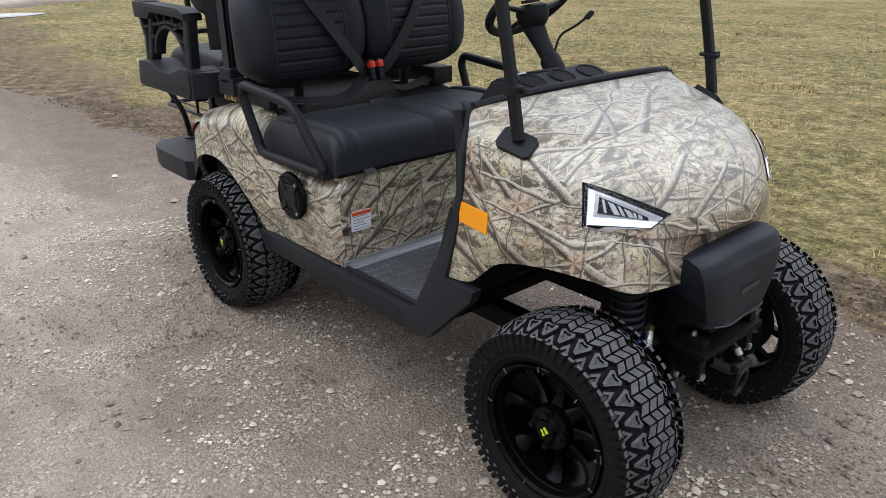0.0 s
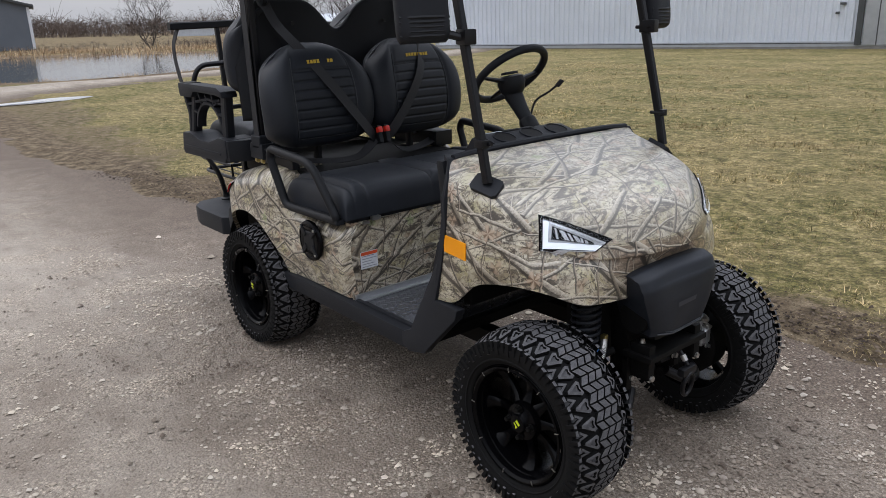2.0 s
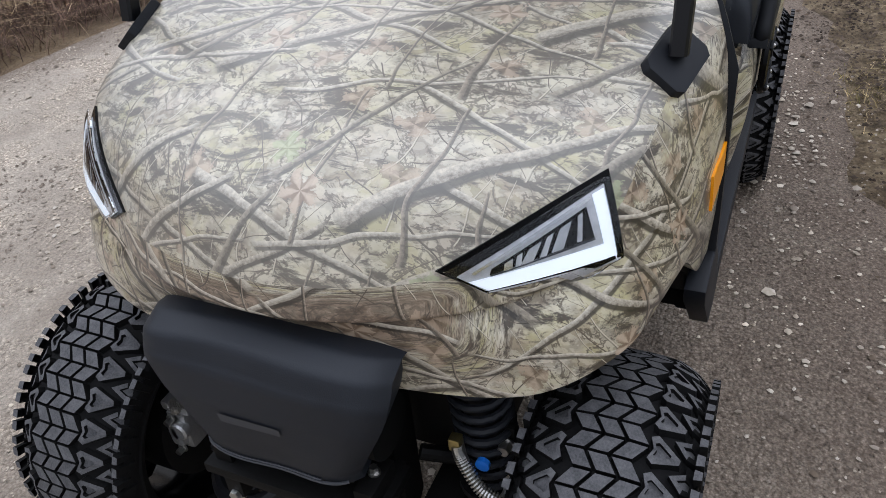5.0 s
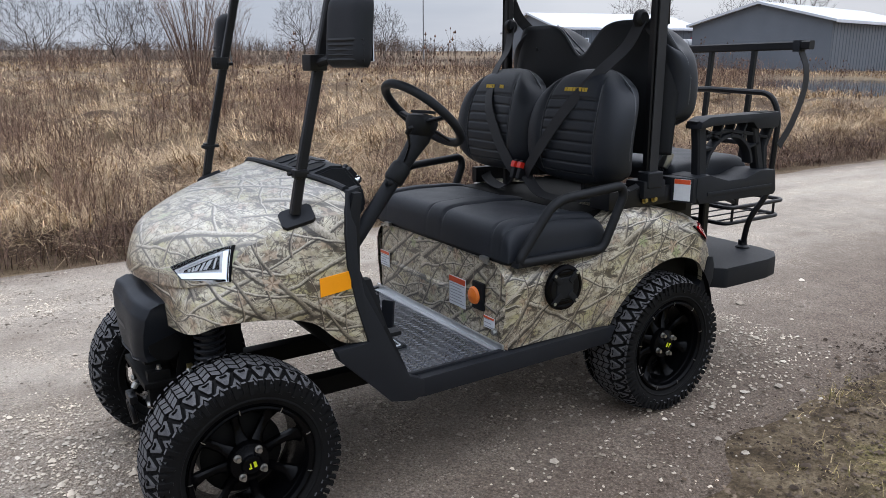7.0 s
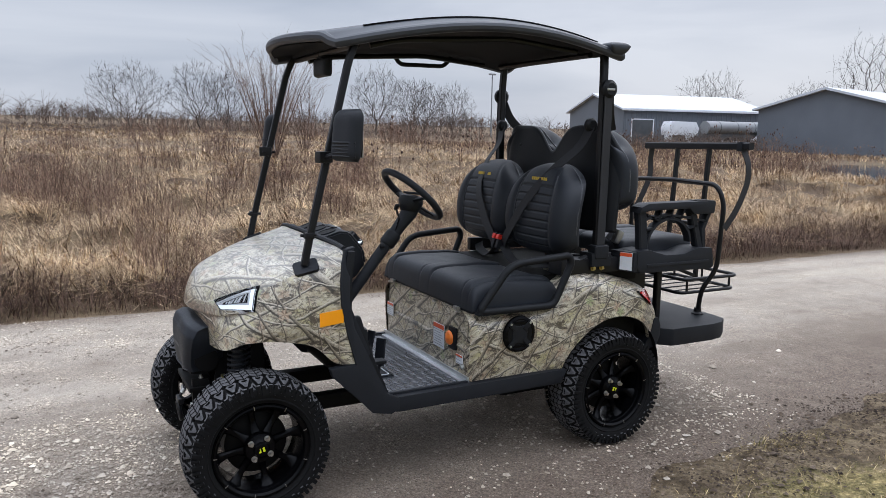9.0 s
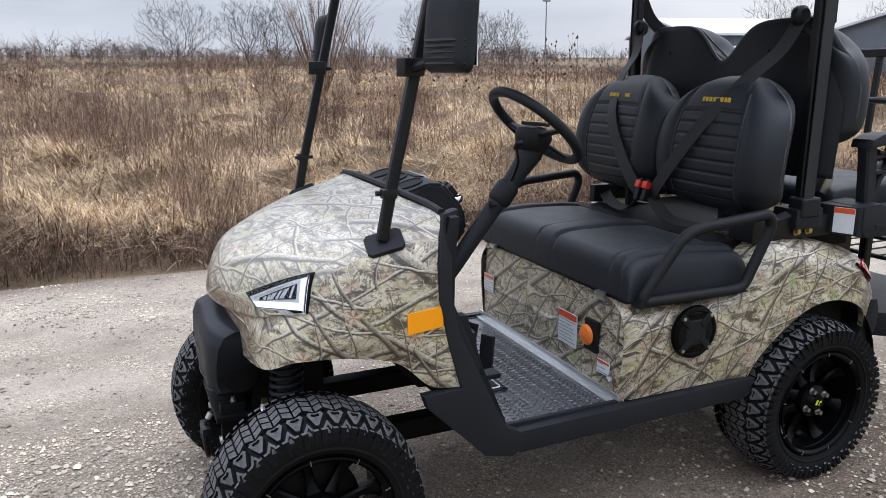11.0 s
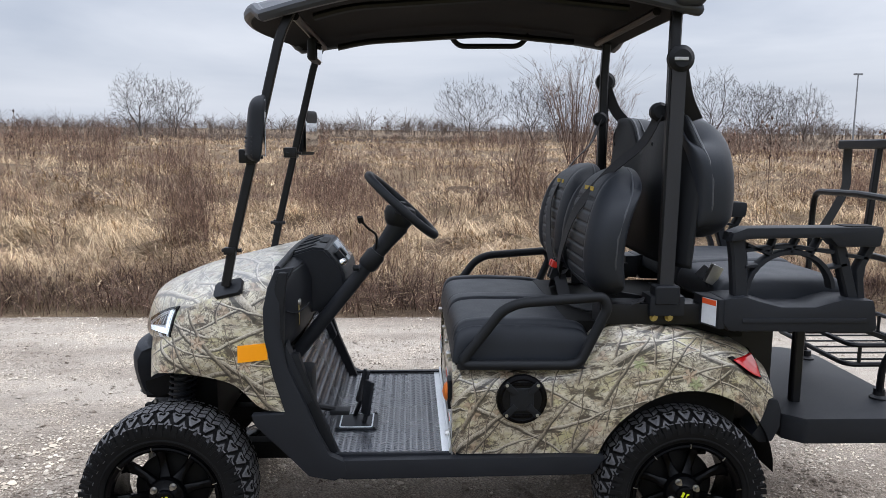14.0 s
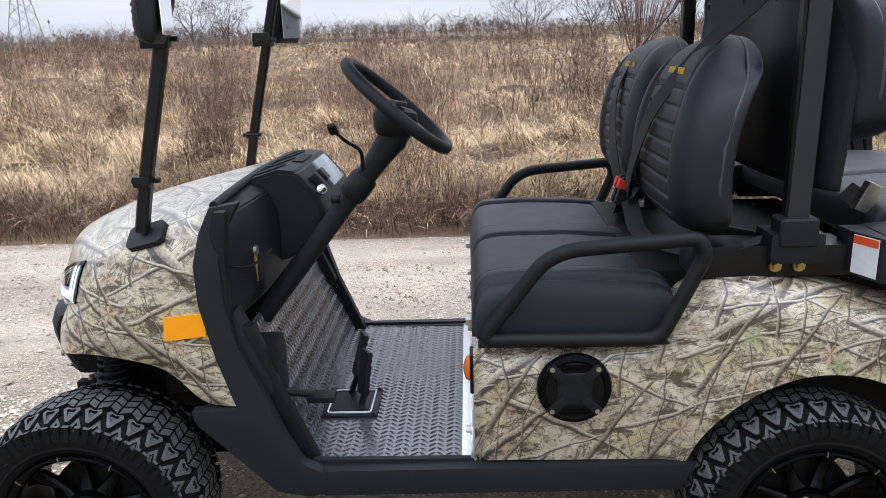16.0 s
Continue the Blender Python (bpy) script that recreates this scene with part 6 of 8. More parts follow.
def make_dash():
    """The moulded dash: a raised middle pod with cup holders and display, lower wings beside it."""
    def prism(side, ys, shrink):
        bm = bmesh.new()
        cols = []
        for y, k in zip(ys, shrink):
            cols.append([bm.verts.new((-.366 + (x + .366) * k, y, .90 + (z - .90) * (1 - .15 * (1 - k)))) for x, z in side])
        for a, b in zip(cols, cols[1:]):
            for i in range(len(side)):
                bm.faces.new((a[i], a[(i + 1) % len(side)], b[(i + 1) % len(side)], b[i]))
        bm.faces.new(cols[0])
        bm.faces.new(cols[-1][::-1])
        bmesh.ops.recalc_face_normals(bm, faces=bm.faces)
        bmesh.ops.bevel(bm, geom=[e for e in bm.edges if e.calc_face_angle(0) > .5], offset=.009, segments=2, affect="EDGES", clamp_overlap=True)
        return bm

    wing = [(-.365, 1.046), (-.39, 1.048), (-.43, 1.03), (-.455, .97), (-.455, .86), (-.43, .79), (-.39, .74), (-.36, .76)]
    dash = part("dashboard", prism(wing, (-.462, -.44, -.33, -.20, .14, .30, .44, .462), (.30, .45, .75, 1, 1, .75, .45, .30)), plastic_grey, cart, "black moulded dashboard with cup holders and a display")
    pod_side = [(-.362, 1.036), (-.375, 1.058), (-.455, 1.082), (-.505, 1.078), (-.575, .995), (-.585, .93), (-.54, .875), (-.47, .84), (-.40, .83)]
    part("console_pod", prism(pod_side, (-.245, -.225, .150, .172), (.95, 1, 1, .95)), plastic_grey, dash, "raised console with cup holders")
    for y in (.095, -.035, -.165):
        rim = lathe([(.044, -.004), (.044, .003), (.040, .004), (.0385, .001), (.038, -.02), (0, -.021)], 28, "z")
        rim.transform(pose(-.417, y, 1.0725, 0, 16.7))
        part("cup_holder", rim, plastic_grey, dash)
        # a flat black disc stands for the shaded hollow of the holder
        pit = lathe([(.0385, .0), (0, .0005)], 24, "z")
        pit.transform(pose(-.417, y, 1.0735, 0, 16.7))
        part("cup_pit_shade", pit, chassis, dash)
    # a thin black plate in place of the slot's shade
    part("console_slot_shade", rbox(-.015, .015, -.09, .05, 0, .003, .001, 1, pose(-.478, -.02, 1.081, 0, -3)), chassis, dash)
    m = pose(-.541, -.085, 1.040, 0, -50)
    part("display", rbox(-.045, .045, -.085, .085, -.004, .006, .004, 2, m), screen_glass, dash, "blank grey dash display")
    for k, y in enumerate((.035, .075, .115)):
        part("rocker_switch", rbox(-.020, .018, -.013, .013, 0, .020 + .006 * (k % 2), .004, 2, pose(-.541, y, 1.040, 0, -50)), plastic_grey, dash)
    part("ignition_barrel", lathe([(.014, 0), (.014, .012), (.009, .02), (0, .021)], 16, "z"), chrome, dash).matrix_basis = pose(-.556, .14, 1.018, 0, -50)
    part("dash_seam", tube([Vector((-.40 - .055 * t, .452 - .16 * t, .905 - .02 * math.sin(3 * t))) for t in np.linspace(0, 1, 10)], .0035, 6), plastic_grey, dash)
    part("hanging_key", merge(rbox(-.4275, -.4245, .322, .346, .872, .902, .0012), rbox(-.427, -.425, .330, .338, .832, .872, .0008)), brass, dash, "brass key hanging in the dash lock")
    part("lock_barrel", lathe([(0, -.432), (.012, -.432), (.012, -.42), (0, -.41)], 16, "x"), zinc, dash).location = (0, .334, .912)
    for s in (1, -1):
        part("knee_panel", slab([(-.40, .80), (-.45, .68), (-.485, .60), (-.45, .56), (-.40, .62), (-.365, .72)], .40 * s, .47 * s, .015), plastic_grey, dash)


make_dash()


def make_steering():
    foot, hub = Vector((-.40, .225, .70)), Vector((-.765, .225, 1.16))
    col = part("steering_column", tube([foot, foot.lerp(hub, .72)], .026, 14), plastic_grey, cart, "black steering column")
    d = (hub - foot).normalized()
    part("column_collar", tube([foot.lerp(hub, .69), foot.lerp(hub, .71), foot.lerp(hub, .79), foot.lerp(hub, .81)], [.031, .036, .036, .031], 16), plastic, col)
    part("column_shroud", tube([foot.lerp(hub, .80), foot.lerp(hub, .90), foot.lerp(hub, 1.0), hub.lerp(Vector((-.782, .22, 1.243)), .60)], [.027, .030, .038, .046], 16), plastic_grey, col)
    part("column_knob", lathe([(0, 0), (.010, 0), (.012, .02), (0, .024)], 12, "x"), plastic, col).location = (-.63, .26, 1.02)
    stalk = part("turn_stalk", tube([Vector(p) for p in spline([(-.690, .245, 1.085), (-.692, .278, 1.140), (-.664, .322, 1.172), (-.645, .352, 1.198)], 6)], .0045, 6), steel_black, col)
    part("stalk_paddle", rbox(-.010, .010, -.005, .005, 0, .034, .004, 2, pose(-.645, .350, 1.193, -48, 10, 0)), plastic, stalk)
    # wheel plane
    c = Vector((-.782, .22, 1.243))
    top, bot = Vector((-.664, .22, 1.350)), Vector((-.900, .22, 1.140))
    e1 = (top - bot).normalized()
    e2 = Vector((0, 1, 0))
    nrm = e2.cross(e1).normalized()
    R = (top - bot).length / 2
    ringp = [c + e1 * R * math.cos(t) + e2 * R * math.sin(t) for t in np.linspace(0, 2 * math.pi, 48, endpoint=False)]
    sw = part("steering_wheel", tube(ringp, .0155, 12, closed=True), plastic_grey, cart, "black three-spoke steering wheel")
    low = hub.lerp(c, .62)
    for k, (a, w) in enumerate(((math.pi / 2, .020), (-math.pi / 2, .020), (math.pi, .017))):
        q = c + e1 * R * math.cos(a) + e2 * R * math.sin(a)
        part("spoke", tube([low, low.lerp(q, .55), q], [w, w * .9, w * .65], 8, .5), plastic_grey, sw)
    hubm = Matrix.Translation(low) @ (low - hub).normalized().to_track_quat("Z", "Y").to_matrix().to_4x4()
    pad = lathe([(0, .030), (.036, .030), (.052, .022), (.058, .0), (.050, -.03), (.040, -.045)], 20, "z")
    pad.transform(hubm)
    part("horn_pad", pad, plastic, sw)
    clip = rbox(-.05, .05, -.012, .012, .034, .044, .004)
    clip.transform(hubm)
    part("scorecard_clip", clip, plastic_grey, sw)


make_steering()


# ---- seats ----
def bench_cushion(name, x0, x1, half, z0, z1, label, seams, nose=0.3):
    L = abs(x1 - x0)

    def place(a, b, d):
        return ((x0 + x1) / 2 + (x1 - x0) / 2 * a, half * b, z0 + d)

    def top(a, b):
        e = (1 - abs(a) ** 13) ** .40 * (1 - abs(b) ** 26) ** .38
        d = (z1 - z0) * e * (1 - .10 * (a + .2) ** 2)
        for y, w in seams:
            d -= .011 * math.exp(-((b * half - y) / (w * 1.8)) ** 2) * e
        for k in range(0, len(seams) - 1, 2):
            lo, hi = sorted((seams[k][0], seams[k + 1][0]))
            m = (b * half - (lo + hi) / 2) / ((hi - lo) / 2)
            if abs(m) < 1:
                d += .009 * (1 - m * m) ** .5 * e
        d += .0012 * math.sin(a * 9 + 3 * b) * math.sin(b * 13) * e * (1 - a * a)
        return d

    def under(a, b):
        return -.012 * (1 - a ** 6) * (1 - b ** 6)

    ob = part(name, pillow(place, top, under, 60, 200), vinyl, cart, label, sharp=42)
    # piping follows the sewn joints
    for y, w in seams:
        pts = []
        for a in np.linspace(-.97, .90, 24):
            p = place(a, y / half, top(a, y / half))
            pts.append(Vector((p[0], p[1], p[2] - .0005)))
        part("seam", tube(pts, .0024, 5), webbing, ob)
    return ob


cushion = bench_cushion("seat_cushion", -.955, -1.43, .492, .738, .868, "black quilted vinyl bench cushion", ((-.055, .004), (.055, .004), (-.385, .004), (-.445, .004), (.385, .004), (.445, .004)))
bench_cushion("rear_seat_cushion", -2.34, -1.86, .425, .925, 1.02, "black vinyl rear-facing seat cushion", ((-.05, .004), (.05, .004)))
part("seat_base", rbox(-1.42, -.965, -.47, .47, .722, .742, .006), plastic, cart)
for y in (-.36, .36):
    part("seat_hinge", rbox(-.958, -.94, y - .02, y + .02, .722, .738, .003), zinc, cart)


def backrest(name, label, yc, half, z0, z1, x_low, x_mid, x_top, thick, face=1, pleats=7, dip=.07):
    """A contoured back: side bolsters, a pleated middle; face 1 looks forwards, -1 backwards."""
    def spine(b):
        t = (b + 1) / 2
        return x_low * (1 - t) * (1 - 2 * t) + 4 * x_mid * t * (1 - t) + x_top * t * (2 * t - 1)

    def place(a, b, d):
        t = (b + 1) / 2
        w = half * (1 - .07 * (1 - t) ** 3 - .30 * t ** 5) * (1 - .10 * abs(b) ** 12)
        z = z0 + (z1 - z0) * t - dip * abs(a) ** 3.2 * t ** 3 + .05 * abs(a) ** 4 * (1 - t) ** 4
        return (spine(b) + face * d, yc + w * a, z)

    def front(a, b):
        e = (1 - abs(a) ** 6) ** .45 * (1 - abs(b) ** 8) ** .45
        d = thick * .62 * e
        bol = float(smooth(.48, .72, abs(a)))
        d += .014 * bol * e * float(smooth(-1.0, -.6, b)) * (1 - .5 * float(smooth(.5, 1, b)))
        d -= .009 * math.exp(-((abs(a) - .56) / .022) ** 2) * e
        if abs(a) < .54 and -.78 < b < .50:
            t = (b + .78) / 1.28 * pleats
            d -= .0050 * math.exp(-((t - round(t)) / .10) ** 2)
        d -= .004 * math.exp(-((b - .52) / .02) ** 2) * (abs(a) < .54)
        return d

    def back(a, b):
        return -thick * .38 * (1 - abs(a) ** 6) ** .4 * (1 - abs(b) ** 8) ** .4

    ob = part(name, pillow(place, front, back, 48, 150), vinyl, cart, label, sharp=80)
    for s in (-1, 1):
        pts = [Vector(place(.56 * s, b, front(.56 * s, b) + .004)) for b in np.linspace(-.80, .78, 26)]
        part("seam", tube(pts, .0022, 5), piping, ob)
    for k in range(pleats + 1 if pleats > 1 else 0):
        b = -.78 + 1.28 * k / pleats
        part("pleat_seam", tube([Vector(place(a, b, front(a, b) + .0002)) for a in np.linspace(-.53, .53, 14)], .0013, 4), webbing, ob)
    rimp = [Vector(place(math.copysign(min(1, abs(math.cos(t)) ** .35), math.cos(t)) * .995, math.copysign(min(1, abs(math.sin(t)) ** .35), math.sin(t)) * .995, 0)) for t in np.linspace(0, 2 * math.pi, 72, endpoint=False)]
    part("piping", tube(rimp, .0035, 6, closed=True), piping, ob)
    return ob, place, front


for yc in (.262, -.262):
    ob, place, front = backrest("front_backrest", "black vinyl backrest with pleated middle and yellow embroidery", yc, .276, .945, 1.388, -1.503, -1.486, -1.566, .125)
    for k, w in enumerate((.05, .04, .05, .04, .045, .05, .045, .04)):
        u0 = .27 - .068 * k
        if k in (2, 3) and yc < 0:
            continue
        pts = [Vector(place(u, .66 + .05 * (k % 2) * 0, front(u, .66) + .0025)) for u in np.linspace(u0, u0 - w * 1.05, 4)]
        part("emblem_bar", strap(pts, .015, .002, (1, 0, .2)), yellow_thread, ob, "yellow embroidered maker's mark as plain bars")
    backrest("rear_backrest", "tall padded black vinyl rear backrest", yc * 1.0, .272, 1.145, 1.575, -1.785, -1.79, -1.75, .145, face=-1, pleats=1, dip=.10)


def make_shell():
    """The hard twin-humped shell between the two rows."""
    def edge(y):
        return 1.572 - .135 * math.exp(-(y / .10) ** 2) - .16 * float(smooth(.36, .53, abs(y))) ** 1.5

    def P(u, v):
        y = -.50 + u
        z = 1.06 + (edge(y) - 1.06) * v
        x = -1.685 - .035 * v + .022 * math.exp(-((abs(y) - .26) / .16) ** 2) * math.sin(math.pi * min(1, v)) - .06 * abs(y / .5) ** 6
        return (x, y, z)

    ob = part("seat_shell", sheet(P, 64, 26), plastic, cart, "black moulded shell behind the seats", sharp=80)
    sol = ob.modifiers.new("thickness", "SOLIDIFY")
    sol.thickness = .012
    part("shell_piping", tube([Vector(P(u, 1)) for u in np.linspace(0, 1, 60)], .006, 8), piping, ob)
    for y in (-.25, .25):
        part("shell_screw", bolt(-1.672, y, 1.47, .007, "x", .004), steel_black, ob)


make_shell()


def armrest(s):
    """The tubular hip restraint beside the bench."""
    loop = bent([(-1.17, .518 * s, .738), (-.975, .515 * s, .738), (-1.115, .525 * s, .925), (-1.17, .528 * s, .950), (-1.445, .532 * s, .972), (-1.462, .532 * s, .935), (-1.375, .52 * s, .738), (-1.17, .518 * s, .738)], .035, 6)
    return part("hip_restraint", tube(loop, .0175, 12), plastic, cart, "black tubular hip restraint beside the bench")


for s in (1, -1):
    armrest(s)
    part("restraint_foot", slab([(-.968, .724), (-.975, .744), (-1.36, .744), (-1.40, .726)], .488 * s, .530 * s, .006), plastic, cart)


# ---- roof, pillars, mirrors ----
def make_roof():
    def half_width(u):
        return .50 + .06 * math.sin(math.pi * min(1, u * .9 + .12)) - .08 * (1 - u) ** 6

    def top(u, v):
        w = half_width(u)
        y = (2 * v - 1) * w
        bow = (1 - (y / w) ** 2)
        x = -.345 - 1.375 * u + .115 * bow * (1 - u) ** 3 - .02 * bow * u ** 4
        z = 1.856 + .125 * math.sin(math.pi * (.06 + .80 * u)) + .012 * bow + .050 * smooth(.0, .18, 1 - abs(2 * v - 1)) ** 1.0 * .55
        return (x, y, float(z))

    bm = sheet(top, 46, 40)
    bm2 = sheet(lambda u, v: (top(u, v)[0] * .992 - .006, top(u, v)[1] * .985, top(u, v)[2] - .030 - .012 * float(smooth(0, .2, 1 - abs(2 * v - 1)))), 46, 40)
    roof = part("roof", bm, roof_skin, cart, "dark grey moulded roof with rounded edge", sharp=80)
    part("roof_liner", bm2, roof_liner, roof, sharp=80)
    rim = []
    for k in range(40):
        rim.append(Vector(top(k / 40, 0)))
    rim += [Vector(top(1, k / 30)) for k in range(30)]
    rim += [Vector(top(1 - k / 40, 1)) for k in range(40)]
    rim += [Vector(top(0, 1 - k / 30)) for k in range(30)]
    part("roof_edge", tube([p + Vector((0, 0, -.018)) for p in rim], .021, 10, closed=True), roof_skin, roof)
    # raised rear corners and the panel line
    for s in (1, -1):
        cap = pillow(lambda a, b, d: (-1.685 + .055 * a, s * (.49 + .055 * b), 1.935 + d), lambda a, b: .018 * (1 - a ** 4) ** .5 * (1 - b ** 4) ** .5, lambda a, b: -.040 * (1 - a ** 4) ** .5 * (1 - b ** 4) ** .5, 16, 16)
        part("roof_corner", cap, roof_skin, roof, sharp=80)
        rail = bent([(-.50, .40 * s, 1.865), (-.62, .42 * s, 1.895), (-1.15, .43 * s, 1.935), (-1.52, .42 * s, 1.905)], .06, 6)
        part("roof_rail", tube(rail, .013, 8), steel_black, roof)
    part("grab_handle", tube(bent([(-.985, -.45, 1.93), (-1.02, -.455, 1.885), (-1.29, -.46, 1.89), (-1.33, -.455, 1.94)], .03, 6), .0115, 10), plastic, roof, "black grab handle under the roof edge")
    part("roof_seam", tube([Vector(top(u, .07)) + Vector((0, 0, .002)) for u in np.linspace(.1, .93, 30)], .004, 6), roof_liner, roof)
    part("roof_seam", tube([Vector(top(u, .93)) + Vector((0, 0, .002)) for u in np.linspace(.1, .93, 30)], .004, 6), roof_liner, roof)
    part("roof_frame", tube(bent([(-.44, -.41, 1.865), (-.44, .41, 1.865)], .03), .014, 8), steel_black, roof)
    part("roof_frame", tube(bent([(-1.62, -.40, 1.90), (-1.62, .40, 1.90)], .03), .014, 8), steel_black, roof)


make_roof()


def square_bar(line, w, h):
    return sweep([Vector(p) for p in line], [(-w, -h * .7), (-w * .7, -h), (w * .7, -h), (w, -h * .7), (w, h * .7), (w * .7, h), (-w * .7, h), (-w, h * .7)])


for s in (1, -1):
    # windscreen pillars on flanged feet
    pil = part("windscreen_pillar", square_bar(bent([(-.203, .448 * s, .99), (-.230, .448 * s, 1.12), (-.395, .437 * s, 1.80), (-.43, .425 * s, 1.875)], .08), .0115, .0145), steel_black, cart, "black square steel windscreen pillar")
    foot_p, foot_n = on_cowl((-.208, .447 * s, .985))
    shape = [(.050, -.022), (.050, .022), (.040, .032), (-.040, .032), (-.050, .022), (-.050, -.022), (-.040, -.032), (.040, -.032)]
    fb = slab(shape, -.004, .012, .003, "xy")
    best = Vector((1, 0, 0)) - foot_n * foot_n.x
    best.normalize()
    fm = Matrix.Translation(foot_p) @ Matrix((best, foot_n.cross(best), foot_n)).transposed().to_4x4()
    fb.transform(fm)
    part("pillar_foot", fb, plastic_grey, pil, "grey octagonal pillar base")
    for z in (1.108, 1.415):
        q = Vector((-.220 - (z - 1.10) * .25, (.452 - (z - 1.1) * .02) * s, z))
        cl = part("pillar_clamp", rbox(q.x - .019, q.x + .019, q.y - .015, q.y + .015, z - .012, z + .012, .004, 2), steel_black, pil)
        part("clamp_knob", tube([q + Vector((.03, -.012 * s, 0)), q + Vector((-.034, -.012 * s, 0))], .0065, 8), steel_black, cl)
    # rear posts
    post = part("roof_post", square_bar(bent([(-1.668, .452 * s, .90), (-1.668, .449 * s, 1.80), (-1.672, .44 * s, 1.90)], .06), .0155, .0175), steel_black, cart, "black square steel rear roof post")
    part("post_socket", rbox(-1.735, -1.615, .44 * s - .05, .44 * s + .05, .895, .965, .012), plastic_grey, post)
    # belt guide and webbing
    gd = lathe([(0, .018), (.028, .018), (.043, .006), (.043, -.014), (.03, -.02), (0, -.02)], 24)
    gd.transform(pose(-1.682, .475 * s, 1.742))
    guide = part("belt_guide", gd, plastic, cart, "black shoulder belt guide on the roof post")
    part("guide_slot", rbox(-1.70, -1.655, .494 * s - .002, .494 * s + .002, 1.735, 1.745, .001), zinc, guide)
    gd = lathe([(0, .016), (.022, .016), (.032, .006), (.032, -.014), (0, -.018)], 20)
    gd.transform(pose(-1.645, .40 * s, 1.575))
    part("belt_guide", gd, plastic, cart, "black shoulder belt guide on the roof post")
    part("reel_cover", rbox(-1.715, -1.63, .462 * s - .028, .462 * s + .034, .935, 1.0, .012, 3), plastic_grey, cart)
    up = (0, 1, 0)
    part("shoulder_belt", strap(spline([(-1.645, .40 * s, 1.57), (-1.60, .37 * s, 1.47), (-1.505, .33 * s, 1.375), (-1.412, .255 * s, 1.24), (-1.385, .16 * s, 1.11), (-1.385, .07 * s, 1.0), (-1.40, .03 * s, .955)], 8), .047, .003, (.85, .3 if s > 0 else 0, .35)), webbing, cart, "black shoulder belt across the backrest")
    part("lap_belt", strap(spline([(-1.40, .03 * s, .955), (-1.41, .13 * s, .885), (-1.46, .30 * s, .885), (-1.52, .42 * s, .91), (-1.60, .47 * s, .95)], 8), .046, .003, (.3, 0, .9)), webbing, cart, "black lap belt lying on the bench")
    part("reel_belt", strap([Vector((-1.672, .478 * s, .97)), Vector((-1.676, .478 * s, 1.30)), Vector((-1.678, .478 * s, 1.72))], .046, .004, (0, 1, 0)), webbing, cart, "black belt webbing running down the roof post")
    part("rear_belt", strap(spline([(-1.685, .47 * s, 1.72), (-1.72, .44 * s, 1.62), (-1.77, .40 * s, 1.55)], 6), .046, .003, (.5, .8, 0)), webbing, cart, "black belt webbing over the rear backrest")
    bk = part("belt_buckle", rbox(-.018, .018, -.011, .011, -.03, .05, .006, 2, pose(-1.385, .02 * s, .965, 0, -18)), plastic, cart, "belt buckle with a red button")
    part("buckle_button", rbox(-.004, .0195, -.0115, .0118, .018, .044, .004, 2, pose(-1.378, .02 * s, .965, 0, -18)), buckle_red, bk)
    # brackets under the backrests
    part("back_bracket", square_bar([(-1.53, .26 * s, .87), (-1.525, .26 * s, 1.02)], .012, .02), steel_black, cart)
    part("back_strut", square_bar([(-1.525, .26 * s, .93), (-1.65, .40 * s, .93)], .012, .014), steel_black, cart)
    for x in (-1.633, -1.685):
        part("frame_bolt", bolt(x, .478 * s, .89, .010, "y", .012, -1 * s), brass, cart)
    part("seat_frame_side", rbox(-1.80, -1.45, .40 * s - .035 * 1, .435 * s + .035, .862, .935, .008), steel_black, cart)
    # side mirrors
    mh = pillow(lambda a, b, d: (-.335 + d * .8 - .01 * b, (.568 + .085 * a * (1 - .32 * max(0, b) ** 6 - .14 * max(0, -b) ** 8)) * s, 1.504 + .100 * b), lambda a, b: .050 * (1 - abs(a) ** 5) ** .45 * (1 - b ** 6) ** .45, lambda a, b: -.012 * (1 - a ** 8) ** .4 * (1 - b ** 8) ** .4, 28, 32)
    mir = part("side_mirror", mh, plastic_grey, cart, "black folding side mirror clamped to the pillar", sharp=80)
    mir.matrix_basis = pose(-.325, .50 * s, 0) @ pose(0, 0, 0, 0, 0, 13 * s) @ pose(.325, -.50 * s, 0)
    for k in range(5):
        part("mirror_rib", tube([Vector((-.312, (.568 - .078) * s, 1.425 + .013 * k)), Vector((-.296, (.568 - .05) * s, 1.425 + .013 * k)), Vector((-.293, .568 * s, 1.425 + .013 * k)), Vector((-.296, (.568 + .05) * s, 1.425 + .013 * k)), Vector((-.312, (.568 + .078) * s, 1.425 + .013 * k))], .0060, 6), plastic, mir)
    part("mirror_face", rbox(-.349, -.346, min(.492 * s, .642 * s), max(.492 * s, .642 * s), 1.420, 1.588, .001, 1), mirror_glass, mir, "mirror glass facing the driver")
    part("mirror_arm", merge(tube([Vector((-.30, .45 * s, 1.415)), Vector((-.32, .50 * s, 1.43)), Vector((-.33, .53 * s, 1.45))], .012, 8), rbox(-.33, -.27, .44 * s - .02, .44 * s + .02, 1.395, 1.44, .006)), steel_black, mir)

